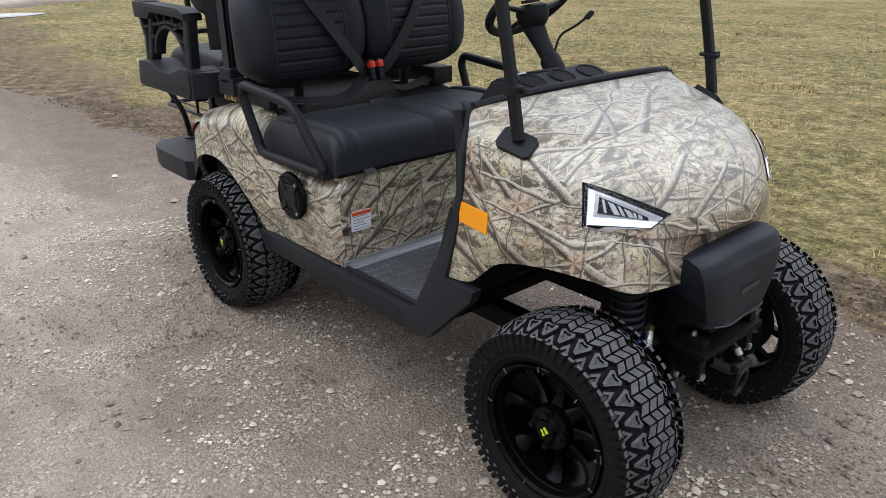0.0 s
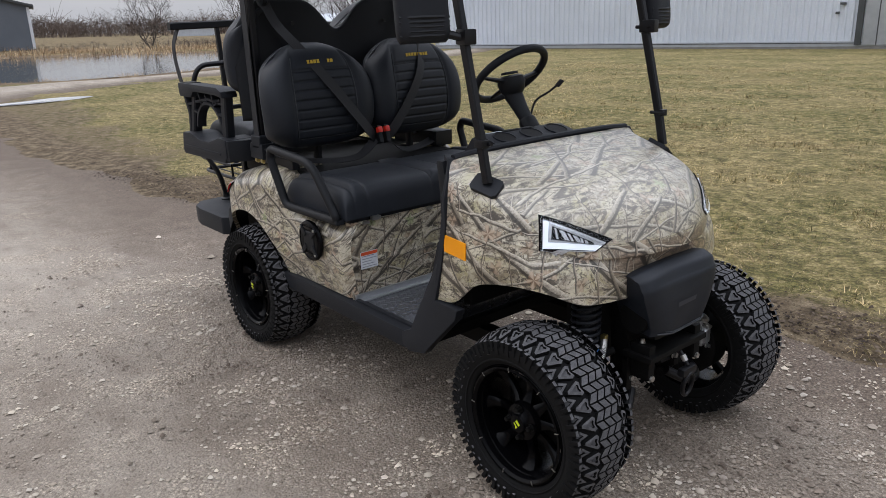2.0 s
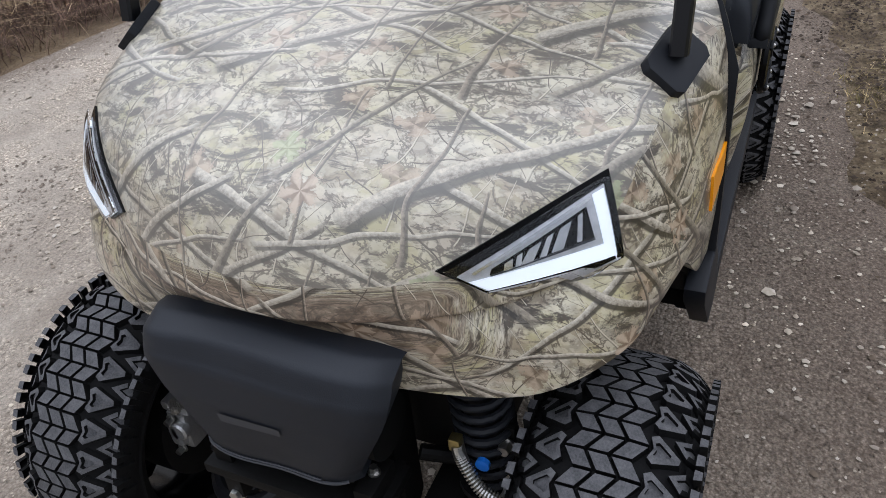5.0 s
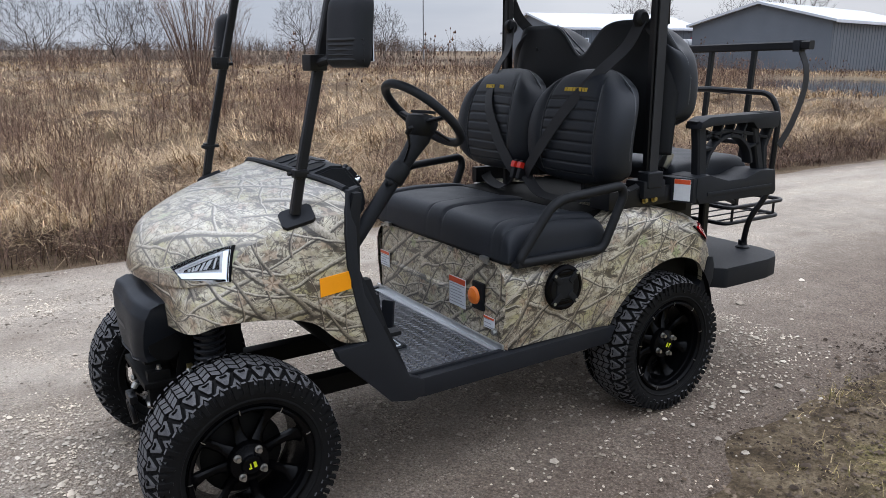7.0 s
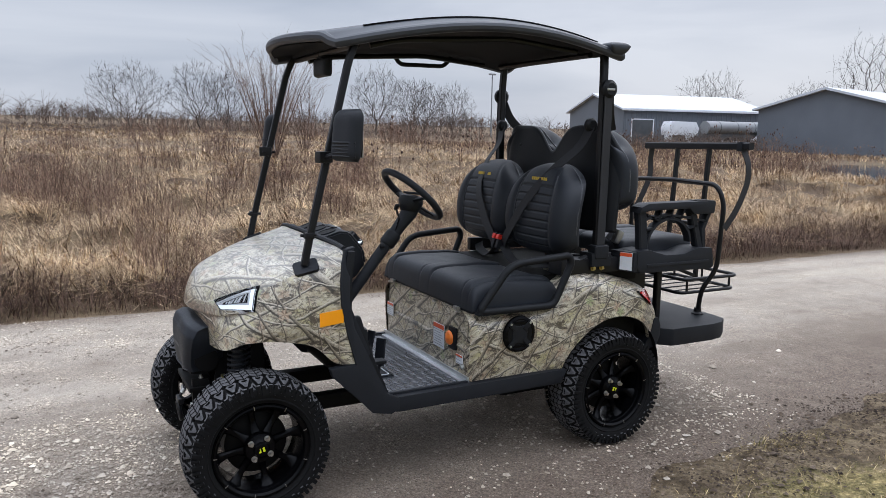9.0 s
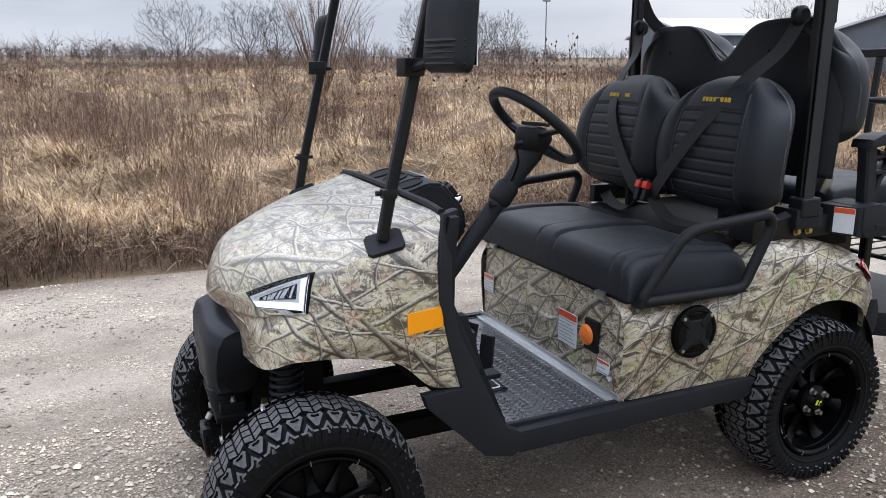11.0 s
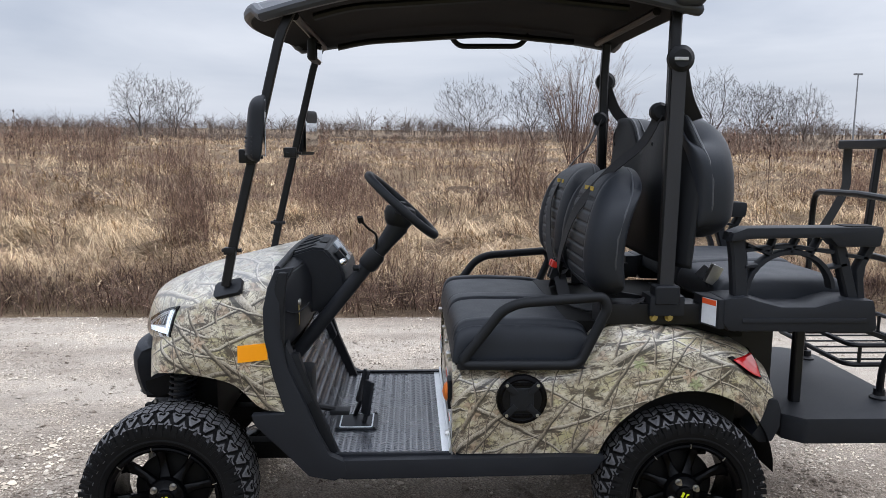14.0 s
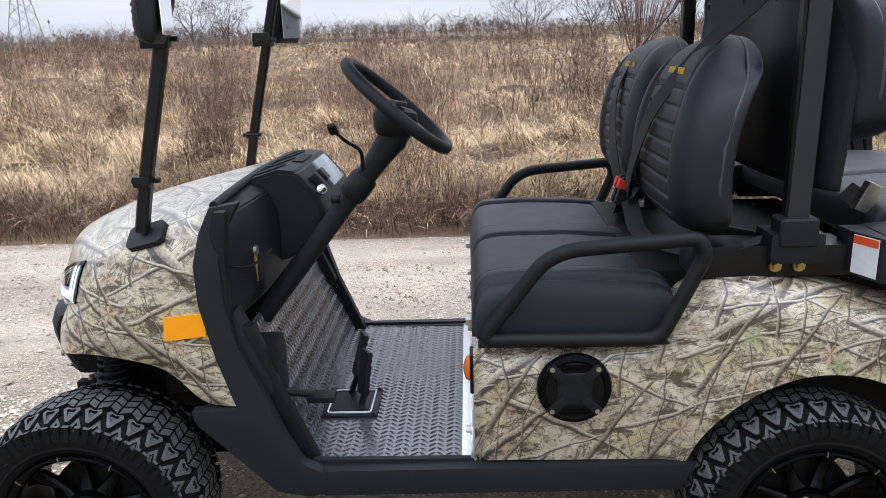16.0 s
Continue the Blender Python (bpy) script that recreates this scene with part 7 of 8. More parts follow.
cm = pillow(lambda a, b, d: (-.455 + d, -.036 + .088 * a, 1.806 + .042 * b), lambda a, b: .03 * (1 - a ** 8) ** .4 * (1 - b ** 8) ** .4, lambda a, b: -.008 * (1 - a ** 8) ** .4 * (1 - b ** 8) ** .4, 20, 14)
cmo = part("centre_mirror", cm, plastic, cart, "black centre mirror under the roof", sharp=80)
part("mirror_face", rbox(-.466, -.4635, -.114, .042, 1.772, 1.84, .001, 1), mirror_glass, cmo, "mirror glass facing the seats")
part("mirror_stem", tube([Vector((-.445, -.036, 1.82)), Vector((-.43, -.036, 1.875))], .008, 8), steel_black, cmo)


# ---- speakers, lamps ----
def speaker(s):
    y = .522 * s
    ring = lathe([(.083, 0), (.086, .006), (.083, .015), (.072, .019), (.060, .014), (.030, .010), (.024, .016), (0, .018)], 48)
    ring.transform(pose(-1.186, y - .006 * s, .622, 0, 0, 0 if s > 0 else 180))
    sp = part("speaker", ring, gloss_black, cart, "round black flush speaker with a four-arm grille")
    for k in range(4):
        t = math.pi / 4 + k * math.pi / 2
        arm = rbox(.030, .080, -.004, .004, -.011, .011, .003, 2, pose(-1.186, y + .013 * s, .622) @ Matrix.Rotation(-t, 4, "Y"))
        part("grille_arm", arm, plastic, sp)
        part("grille_screw", bolt(-1.186 + .073 * math.cos(t), y + .018 * s, .622 + .073 * math.sin(t), .004, "y", .003, -s), zinc, sp)
    part("grille_plate", rbox(-1.186 - .040, -1.186 + .040, y + .008 * s - .005, y + .008 * s + .005, .622 - .040, .622 + .040, .010, 3), plastic, sp)
    for z in (-.055, .055):
        part("grille_slot", rbox(-1.186 - .034, -1.186 + .034, y + .011 * s - .003, y + .011 * s + .003, .622 + z - .006, .622 + z + .006, .003), gloss_black, sp)
    cone = lathe([(0, .0125), (.030, .0125), (.034, .010), (.062, .0145), (.066, .013)], 36)
    cone.transform(pose(-1.186, y - .002 * s, .622, 0, 0, 0 if s > 0 else 180))
    part("speaker_cone", cone, chassis, sp)


for s in (1, -1):
    speaker(s)
    tl = slab([(-1.892, .757), (-1.985, .760), (-2.0, .735), (-2.010, .684), (-1.985, .694), (-1.952, .714)], .42 * s, .50 * s, .004)
    sur = slab([(-1.875, .764), (-1.992, .768), (-2.01, .738), (-2.02, .672), (-1.985, .684), (-1.945, .706)], .42 * s, .50 * s, .004)
    for bm, proud in ((tl, .018), (sur, .012)):
        for v in bm.verts:
            if abs(v.co.y) > .46:
                x, z = v.co.x, v.co.z
                skin = .527 - .075 * float(smooth(-1.85, -2.08, x)) ** 1.5 + .006
                up = max(0.0, min(1.0, (z - (float(top_line(x)) - .09)) / .09))
                v.co.y = s * (skin - .09 + .09 * math.sqrt(1 - up * up) + proud - (.50 - abs(v.co.y)))
    lamp = part("tail_light", tl, red_lens, cart, "wedge-shaped red tail light in the rear wing")
    part("lamp_surround", sur, gloss_black, lamp)


# ---- rear seat boxes, footplate, rack ----
def rear_side(s):
    """The moulded side box with its pierced armrest, drink holder and label."""
    X = lambda x: -1.80 + (x + 1.80) * .767
    box = [(-1.85, .850), (-1.85, .945), (-1.905, .95), (-1.95, .952), (-2.0, .938), (-2.10, .915), (-2.25, .915), (-2.33, .935), (-2.38, .945), (-2.505, .94), (-2.515, .90), (-2.53, .825), (-2.50, .812), (-1.88, .818)]
    b = part("seat_side_box", slab([(X(x), .855 + (z - .812) * .86) for x, z in box], .415 * s, .560 * s, .012), plastic_grey, cart, "black moulded side box of the rear seat")
    part("box_nose", slab([(-1.790, .415 * s), (-1.792, .470 * s), (-1.824, .553 * s), (-1.845, .556 * s), (-1.845, .415 * s)], .868, .966, .004, "xy"), plastic_grey, b)
    part("box_rib", rbox(-2.32, -1.90, .560 * s - .003, .560 * s + .004, .890, .905, .003), plastic_grey, b)
    yy = .505 * s
    arm = part("rear_armrest", slab([(X(x) - .03, z) for x, z in ((-1.83, 1.155), (-1.84, 1.185), (-1.90, 1.202), (-2.49, 1.208), (-2.495, 1.19), (-2.485, 1.14), (-2.30, 1.14), (-2.26, 1.17), (-1.93, 1.165))], yy - .040, yy + .040, .010), plastic_grey, cart, "black pierced armrest of the rear seat")

    def web(pts, w):
        return part("armrest_web", square_bar([(X(x) - .012, yy, z) for x, z in pts], .022, w), plastic_grey, arm)

    web([(-1.89, 1.19), (-1.91, 1.10), (-1.93, .94)], .026)
    web([(-2.33, 1.18), (-2.38, 1.06), (-2.43, .94)], .020)
    web([(-2.50, 1.16), (-2.44, 1.06), (-2.46, .94)], .014)
    arch = [(-2.14 + .19 * math.cos(t), .985 + .135 * math.sin(t)) for t in np.linspace(.1, math.pi - .1, 16)]
    web(arch, .009)
    for x0, z0, x1, z1 in ((-1.94, 1.145, -2.05, 1.11), (-2.06, 1.165, -2.04, 1.115), (-2.16, 1.165, -2.13, 1.118), (-2.26, 1.165, -2.22, 1.105), (-1.93, 1.07, -1.99, 1.075), (-2.38, 1.08, -2.30, 1.065), (-2.37, 1.11, -2.47, 1.10)):
        web([(x0, z0), (x1, z1)], .006)
    web([(-1.93, 1.125), (-2.12, 1.14), (-2.32, 1.12)], .007)
    # drink holder in the armrest's end: a black block for its shaded hollow
    part("drink_recess_shade", rbox(-2.345, -2.235, yy - .032, yy + .032, 1.1985, 1.2095, .004), chassis, arm)
    if s > 0:
        lab = part("warning_label", rbox(-.001, .0012, -.033, .033, -.043, .043, .0005, 1, pose(-1.8075, .5125 * s, .918, 0, 0, 21.1 * s)), label_white, b, "white safety label with an orange-red heading")
        part("label_band", rbox(.0005, .0018, -.032, .032, .024, .042, 0, 1, pose(-1.8075, .5125 * s, .918, 0, 0, 21.1 * s)), label_red, lab)
    # seat belt stub and catch
    part("belt_stub", strap(spline([(-1.84, .33 * s, 1.03), (-1.87, .36 * s, 1.0), (-1.90, .36 * s, .95)], 5), .046, .004, (0, 1, 0)), webbing, cart, "short black belt end on the rear seat")
    part("belt_catch", rbox(-.02, .02, -.014, .014, 0, .07, .006, 2, pose(-1.86, .365 * s, .985, 0, -25)), zinc, cart, "bright metal belt tongue")
    # lower frame posts down to the footplate
    part("frame_post", square_bar([(-2.242, .285 * s, .90), (-2.242, .285 * s, .50)], .018, .018), steel_black, cart)
    part("under_frame", rbox(-2.14, -1.86, .28 * s - .02, .28 * s + .02, .56, .87, .01), steel_black, cart)
    hoop = bent([(-2.58, .265 * s, .528), (-2.56, .30 * s, .68), (-2.61, .355 * s, .80), (-2.615, .37 * s, 1.17), (-2.60, .33 * s, 1.27), (-2.60, .0, 1.28)], .06, 6)
    part("grab_rail", tube(hoop, .0135, 10), steel_black, cart, "black tubular grab rail behind the rear seat")
    part("rail_foot", lathe([(0, 0), (.034, 0), (.034, .008), (.022, .016), (.020, .04), (0, .04)], 18, "z"), steel_black, cart).location = (-2.58, .265 * s, .526)


for s in (1, -1):
    rear_side(s)

# footplate
foot_outline = [(-2.19, .475), (-2.13, .42), (-2.13, -.42), (-2.19, -.475), (-2.48, -.475), (-2.57, -.455), (-2.645, -.40), (-2.66, -.30), (-2.66, .30), (-2.645, .40), (-2.57, .455), (-2.48, .475)]
fp = part("footplate", slab(foot_outline, .435, .528, .012, "xy"), plastic_grey, cart, "black moulded rear footplate")
tubes("footplate_arm", [(-2.0, .26, .42), (-2.15, .26, .45)], .020, chassis)
tubes("footplate_arm", [(-2.0, -.26, .42), (-2.15, -.26, .45)], .020, chassis)

# rear upright rack with its strap, and the wire basket
part("rack_bar", square_bar([(-2.75, -.405, 1.475), (-2.75, .41, 1.485)], .020, .020), steel_black, cart, "black square top bar of the rear rack")
for y in (-.135, .115):
    part("rack_post", square_bar([(-2.75, y, 1.475), (-2.70, y, .70)], .012, .013), steel_black, cart)
part("rack_cross", square_bar([(-2.722, -.135, 1.02), (-2.722, .115, 1.02)], .012, .012), steel_black, cart)
part("rack_brace", square_bar([(-2.735, .0, 1.26), (-2.60, .0, 1.275)], .010, .010), steel_black, cart)
for y in (-.135, .115):
    part("rack_brace", square_bar([(-2.70, y, .715), (-2.30, y, .86)], .010, .010), steel_black, cart)
for s in (1, -1):
    part("bag_strap", strap(spline([(-2.75, .36 * s, 1.46), (-2.765, .385 * s, 1.38), (-2.765, .385 * s, 1.28), (-2.70, .385 * s, 1.14), (-2.62, .38 * s, 1.03)], 8), .04, .004, (0, 1, 0)), webbing, cart, "black strap hanging from the rear rack")
part("strap_buckle", rbox(-2.775, -2.725, .33, .365, 1.455, 1.508, .004), plastic_grey, cart)
for z, w in ((.655, .25), (.735, .27)):
    loop = bent([(-2.45, -w, z), (-2.88, -w, z), (-2.88, w, z), (-2.45, w, z), (-2.45, -w, z)], .05, 5)
    part("basket_rail", tube(loop, .010, 8), steel_black, cart)
for x, y in ((-2.88, .0), (-2.87, .22), (-2.87, -.22), (-2.5, .25), (-2.5, -.25)):
    part("basket_upright", tube([Vector((x, y, .655)), Vector((x, y, .735))], .007, 6), steel_black, cart)
for k in range(5):
    y = -.18 + .09 * k
    part("basket_wire", tube([Vector((-2.45, y, .655)), Vector((-2.88, y, .655))], .004, 6), steel_black, cart)


# ---- plants ----
def island_material(name, stops, rough=0.85, spec=0.2, tuft=7.0):
    """A dry-stalk material: every blade takes its own tone."""
    m, nt, b = nodes_of(name)
    g = nt.nodes.new("ShaderNodeNewGeometry")
    r = ramp_node(nt, stops)
    nt.links.new(g.outputs["Random Per Island"], r.inputs[0])
    tc = nt.nodes.new("ShaderNodeTexCoord").outputs["Object"]
    n = noise_node(nt, tc, 0.8, 5, 0.65)
    v = ramp_node(nt, [(0.36, (0.60, 0.53, 0.48)), (0.5, (0.98, 0.95, 0.90)), (0.64, (1.40, 1.36, 1.25))])
    nt.links.new(n.outputs[0], v.inputs[0])
    n2 = noise_node(nt, tc, tuft, 5, 0.75)
    v2 = ramp_node(nt, [(0.38, (0.34, 0.30, 0.28)), (0.5, (0.95, 0.95, 0.95)), (0.62, (1.35, 1.33, 1.3))])
    nt.links.new(n2.outputs[0], v2.inputs[0])
    tone = mix_rgb(nt, 1.0, r.outputs[0], v.outputs[0], "MULTIPLY")
    nt.links.new(mix_rgb(nt, 1.0, tone, v2.outputs[0], "MULTIPLY"), b.inputs["Base Color"])
    b.inputs["Roughness"].default_value, b.inputs["Specular IOR Level"].default_value = rough, spec
    return m


straw = island_material("dry_straw_grass", [(0.0, (0.20, 0.134, 0.085)), (0.3, (0.395, 0.285, 0.18)), (0.7, (0.54, 0.415, 0.27)), (1.0, (0.70, 0.57, 0.395))], tuft=4.0)
weed = island_material("dead_weed_stalks", [(0.0, (0.05, 0.032, 0.027)), (0.5, (0.125, 0.078, 0.062)), (1.0, (0.25, 0.17, 0.13))])
twig = island_material("grey_brown_twigs", [(0.0, (0.034, 0.027, 0.023)), (1.0, (0.080, 0.064, 0.056))])
brush_twig = island_material("reddish_brush_twigs", [(0.0, (0.11, 0.075, 0.06)), (1.0, (0.24, 0.175, 0.145))])
far_brush = island_material("hazy_far_brush", [(0.0, (0.085, 0.068, 0.060)), (1.0, (0.19, 0.155, 0.138))], tuft=0.5)
thicket_stem = island_material("reddish_dead_stems", [(0.0, (0.09, 0.056, 0.044)), (0.6, (0.20, 0.13, 0.10)), (1.0, (0.34, 0.24, 0.185))])
bark = surface("grey_bark", (0.06, 0.05, 0.042), (0.12, 0.10, 0.088), rough=0.9, fine=20, bump=0.6, dist=0.02)
turf = island_material("dormant_turf_blades", [(0.0, (0.070, 0.068, 0.022)), (0.25, (0.20, 0.172, 0.064)), (0.55, (0.42, 0.335, 0.17)), (1.0, (0.65, 0.53, 0.33))], tuft=9.0)
rng = np.random.default_rng(7)


def blades(base, height, width, lean, heading, seg=2):
    """Bent tapering blades as one triangle mesh. All arguments but seg are arrays."""
    n = len(base)
    side = np.stack([-np.sin(heading), np.cos(heading), 0 * heading], -1)
    ahead = np.stack([np.cos(heading), np.sin(heading), 0 * heading], -1)
    verts, tris = [], []
    for k in range(seg):
        t = k / seg
        c = base + ahead * (lean * height * t ** 1.6)[:, None] + np.array([0, 0, 1.0]) * (height * (t - 0.35 * np.clip(lean, 0, 1.5) * t ** 2))[:, None]
        w = side * (width * 0.5 * (1 - 0.6 * t))[:, None]
        verts += [c - w, c + w]
    tip = base + ahead * (lean * height)[:, None] + np.array([0, 0, 1.0]) * (height * (1 - 0.35 * np.clip(lean, 0, 1.5)))[:, None]
    verts.append(tip)
    V = np.stack(verts, 1)
    m = V.shape[1]
    for k in range(seg - 1):
        a = 2 * k
        tris += [(a, a + 1, a + 3), (a, a + 3, a + 2)]
    tris.append((2 * seg - 2, 2 * seg - 1, 2 * seg))
    T = (np.arange(n) * m)[:, None, None] + np.array(tris)[None]
    return V.reshape(-1, 3), T.reshape(-1, 3)


def stuff(name, chunks, material, label, category):
    vs, ts, off = [], [], 0
    for v, t in chunks:
        vs.append(v)
        ts.append(t + off)
        off += len(v)
    me = fast_mesh(name, np.concatenate(vs), np.concatenate(ts))
    return tagged(obj(name, me, material, smooth=False), label, category, kind="stuff")


def hump(x, y):
    """How high the matted growth is heaped."""
    return 0.16 * np.maximum(0, patch(x, y, 2.3, 0.7)) ** 1.3 + 0.22 * np.maximum(0, patch(x, y, 0.9, 2.2)) ** 1.5 + 0.05 * patch(x, y, 6.1, 1.1)


def clumps(n, x0, x1, y0, y1, per, h0, h1, w, spread, lean0, lean1, keep=None, seg=2, heap=0.0, stray=0.9):
    cx, cy = rng.uniform(x0, x1, n), rng.uniform(y0, y1, n)
    if keep is not None:
        k = keep(cx, cy)
        cx, cy = cx[k], cy[k]
    n = len(cx)
    ch, cd = rng.uniform(h0, h1, n), rng.uniform(0, 2 * np.pi, n)
    X = np.repeat(cx, per) + rng.normal(0, spread, n * per)
    Y = np.repeat(cy, per) + rng.normal(0, spread, n * per)
    base = np.stack([X, Y, lie(X, Y) - 0.02 + (heap * hump(X, Y) * rng.uniform(0.2, 1.0, len(X)) if heap else 0)], -1)
    height = np.repeat(ch, per) * rng.uniform(0.55, 1.1, n * per)
    heading = np.repeat(cd, per) + rng.normal(0, stray, n * per)
    return blades(base, height, np.full(n * per, w) * rng.uniform(0.6, 1.4, n * per), rng.uniform(lean0, lean1, n * per), heading, seg)


def dry(x, y):
    return (pond_reach(x, y) > 1.12) & (x > -26)


def tussocks(n, x0, x1, y0, y1, per, reach0, reach1, high0, high1, width, keep=None, stray=1.0, spread=0.10):
    """Heavy tussocks of long straws that rise, arch over and lie down, mostly to one side."""
    cx, cy = rng.uniform(x0, x1, n), rng.uniform(y0, y1, n)
    if keep is not None:
        k = keep(cx, cy)
        cx, cy = cx[k], cy[k]
    n = len(cx)
    cd = 2.4 * patch(cx, cy, 0.5, 1.0) + rng.normal(0, 0.9, n)
    big = rng.uniform(0.6, 1.2, n)
    m = n * per
    dx, dy = rng.normal(0, spread, m), rng.normal(0, spread, m)
    X, Y = np.repeat(cx, per) + dx, np.repeat(cy, per) + dy
    heap = 0.16 * np.repeat(big, per) * np.exp(-(dx * dx + dy * dy) / (2.5 * spread * spread)) * rng.uniform(0.3, 1.0, m)
    root = np.stack([X, Y, lie(X, Y) - 0.02 + heap], -1)
    head = np.repeat(cd, per) + rng.normal(0, stray, m)
    reach, high = rng.uniform(reach0, reach1, m) * np.repeat(big, per), rng.uniform(high0, high1, m) * np.repeat(big, per)
    curl = rng.normal(0, 0.5, m)
    wide = width * rng.uniform(0.6, 1.4, m)
    seg, cols = 4, []
    for k in range(seg + 1):
        t = k / seg
        g = head + curl * t
        c = root + np.stack([np.cos(g) * reach * t ** 1.15, np.sin(g) * reach * t ** 1.15, high * math.sin(math.pi * 0.93 * t ** 0.75) * (1 - 0.0 * t)], -1)
        side = np.stack([-np.sin(g), np.cos(g), 0 * g], -1) * (wide * 0.5 * (1 - 0.85 * t))[:, None]
        cols += [c - side, c + side] if k < seg else [c]
    V = np.stack(cols, 1)
    tris = []
    for k in range(seg - 1):
        tris += [(2 * k, 2 * k + 1, 2 * k + 3), (2 * k, 2 * k + 3, 2 * k + 2)]
    tris.append((2 * seg - 2, 2 * seg - 1, 2 * seg))
    T = (np.arange(m) * V.shape[1])[:, None, None] + np.array(tris)[None]
    return V.reshape(-1, 3), T.reshape(-1, 3)


def field_grass():
    def lush(lo, seed=0.0):
        return lambda x, y: dry(x, y) & (patch(x, y, 0.55, seed) + 0.6 * patch(x, y, 1.7, seed + 2) + rng.uniform(-0.7, 0.7, len(x)) > lo)

    stuff("field_grass", [
        # bank beside the lane and the near field: long straws combed over and laid flat
        tussocks(380, -15, 9, -5.3, -4.3, 80, 0.25, 0.65, 0.03, 0.16, 0.0065, lush(-0.9), 0.6, 0.15),
        tussocks(1250, -18, 12, -12, -5.0, 72, 0.30, 0.85, 0.03, 0.20, 0.0085, lush(-0.45), 0.55, 0.17),
        tussocks(1300, -26, 24, -28, -11.5, 36, 0.4, 1.1, 0.05, 0.25, 0.015, lush(-0.5), 0.55, 0.26),
        clumps(2200, -14, 8, -5.2, -4.0, 11, 0.05, 0.17, 0.009, 0.13, 2.0, 5.0, None, 2, 1.0, 0.5),
        clumps(1500, -17, 11, -11, -4.8, 9, 0.12, 0.32, 0.006, 0.17, 1.8, 4.6, lush(-0.4), 2, 0.6, 0.5),
        clumps(170, -17, 11, -11, -4.8, 14, 0.28, 0.60, 0.005, 0.08, 0.4, 1.2, lush(0.6, 1.0), 2, 0.5, 0.8),
        clumps(2600, -26, 24, -26, -10.5, 8, 0.16, 0.40, 0.009, 0.30, 1.6, 4.0, lush(-0.4), 2, 0.6, 0.5),
        clumps(500, -26, 24, -26, -10.5, 10, 0.3, 0.62, 0.009, 0.11, 0.3, 1.2, lush(0.5, 1.0), 2, 1.0),
        clumps(6000, -26, 44, -60, -25, 6, 0.14, 0.4, 0.03, 0.5, 1.2, 3.0, lush(-0.5), 2, 1.8, 0.6),
        clumps(2000, -26, 44, -60, -25, 9, 0.4, 0.8, 0.02, 0.2, 0.2, 0.9, lush(0.5, 1.0)),
        clumps(4000, -30, 90, -120, -58, 6, 0.25, 0.6, 0.07, 0.8, 0.6, 1.8, dry),
        clumps(700, -30, -24, -12, 14, 9, 0.08, 0.3, 0.010, 0.15, 0.3, 1.0, lambda x, y: (pond_reach(x, y) > 0.97) & (pond_reach(x, y) < 1.10)),
        clumps(2400, -58, -26, -58, -12, 7, 0.2, 0.5, 0.04, 0.5, 0.3, 1.3, lambda x, y: pond_reach(x, y) > 1.06),
        clumps(900, -64, -50, -10, 30, 8, 0.3, 0.7, 0.03, 0.3, 0.1, 0.6, lambda x, y: pond_reach(x, y) > 0.98),
    ], straw, "matted straw-coloured dry grass of the field", "grass")
    # last year's dark bramble along the foot of the bank
    stuff("bank_bramble", [
        clumps(2300, -14, 8, -4.5, -3.70, 10, 0.20, 0.50, 0.0050, 0.15, 0.4, 1.9, None, 3, 0.6, 3.0),
        clumps(1100, -15, 9, -4.9, -4.0, 12, 0.14, 0.36, 0.0035, 0.12, 0.5, 2.0, lush(0.3, 3.0), 3, 1.0, 3.0),
        clumps(420, -16, 10, -10.5, -4.3, 14, 0.12, 0.36, 0.0045, 0.16, 0.5, 2.2, lush(0.55, 3.0), 3, 1.0, 3.0),
        clumps(450, -26, 24, -26, -9, 12, 0.25, 0.6, 0.008, 0.25, 0.4, 1.8, lush(0.5, 3.0), 2, 1.0, 3.0),
        clumps(500, -26, 44, -60, -24, 9, 0.35, 0.75, 0.012, 0.4, 0.1, 0.9, lush(0.5, 3.0), 2, 1.0, 3.0),
        clumps(1500, -58, -26, -58, -12, 9, 0.3, 0.7, 0.03, 0.5, 0.2, 0.9, lambda x, y: pond_reach(x, y) > 1.06, 2, 0.0, 3.0),
    ], weed, "dark matted bramble and dead leaves along the bank", "weeds")


def sticks(base, top, r, sides=3):
    """Thin straight stalks as one mesh."""
    n = len(base)
    d = top - base
    d = d / np.maximum(np.linalg.norm(d, axis=1, keepdims=True), 1e-6)
    s = np.cross(d, np.where(np.abs(d[:, 2:3]) < 0.9, np.array([[0, 0, 1.0]]), np.array([[1.0, 0, 0]])))
    s = s / np.maximum(np.linalg.norm(s, axis=1, keepdims=True), 1e-6)
    q = np.cross(d, s)
    ring = [(math.cos(2 * math.pi * k / sides), math.sin(2 * math.pi * k / sides)) for k in range(sides)]
    r0, r1 = r if isinstance(r, tuple) else (r, r * 0.5)
    V = np.stack([base + (s * c + q * e) * np.reshape(r0, (-1, 1)) for c, e in ring] + [top + (s * c + q * e) * np.reshape(r1, (-1, 1)) for c, e in ring], 1)
    tris = []
    for k in range(sides):
        j = (k + 1) % sides
        tris += [(k, j, sides + j), (k, sides + j, sides + k)]
    T = (np.arange(n) * 2 * sides)[:, None, None] + np.array(tris)[None]
    return V.reshape(-1, 3), T.reshape(-1, 3)


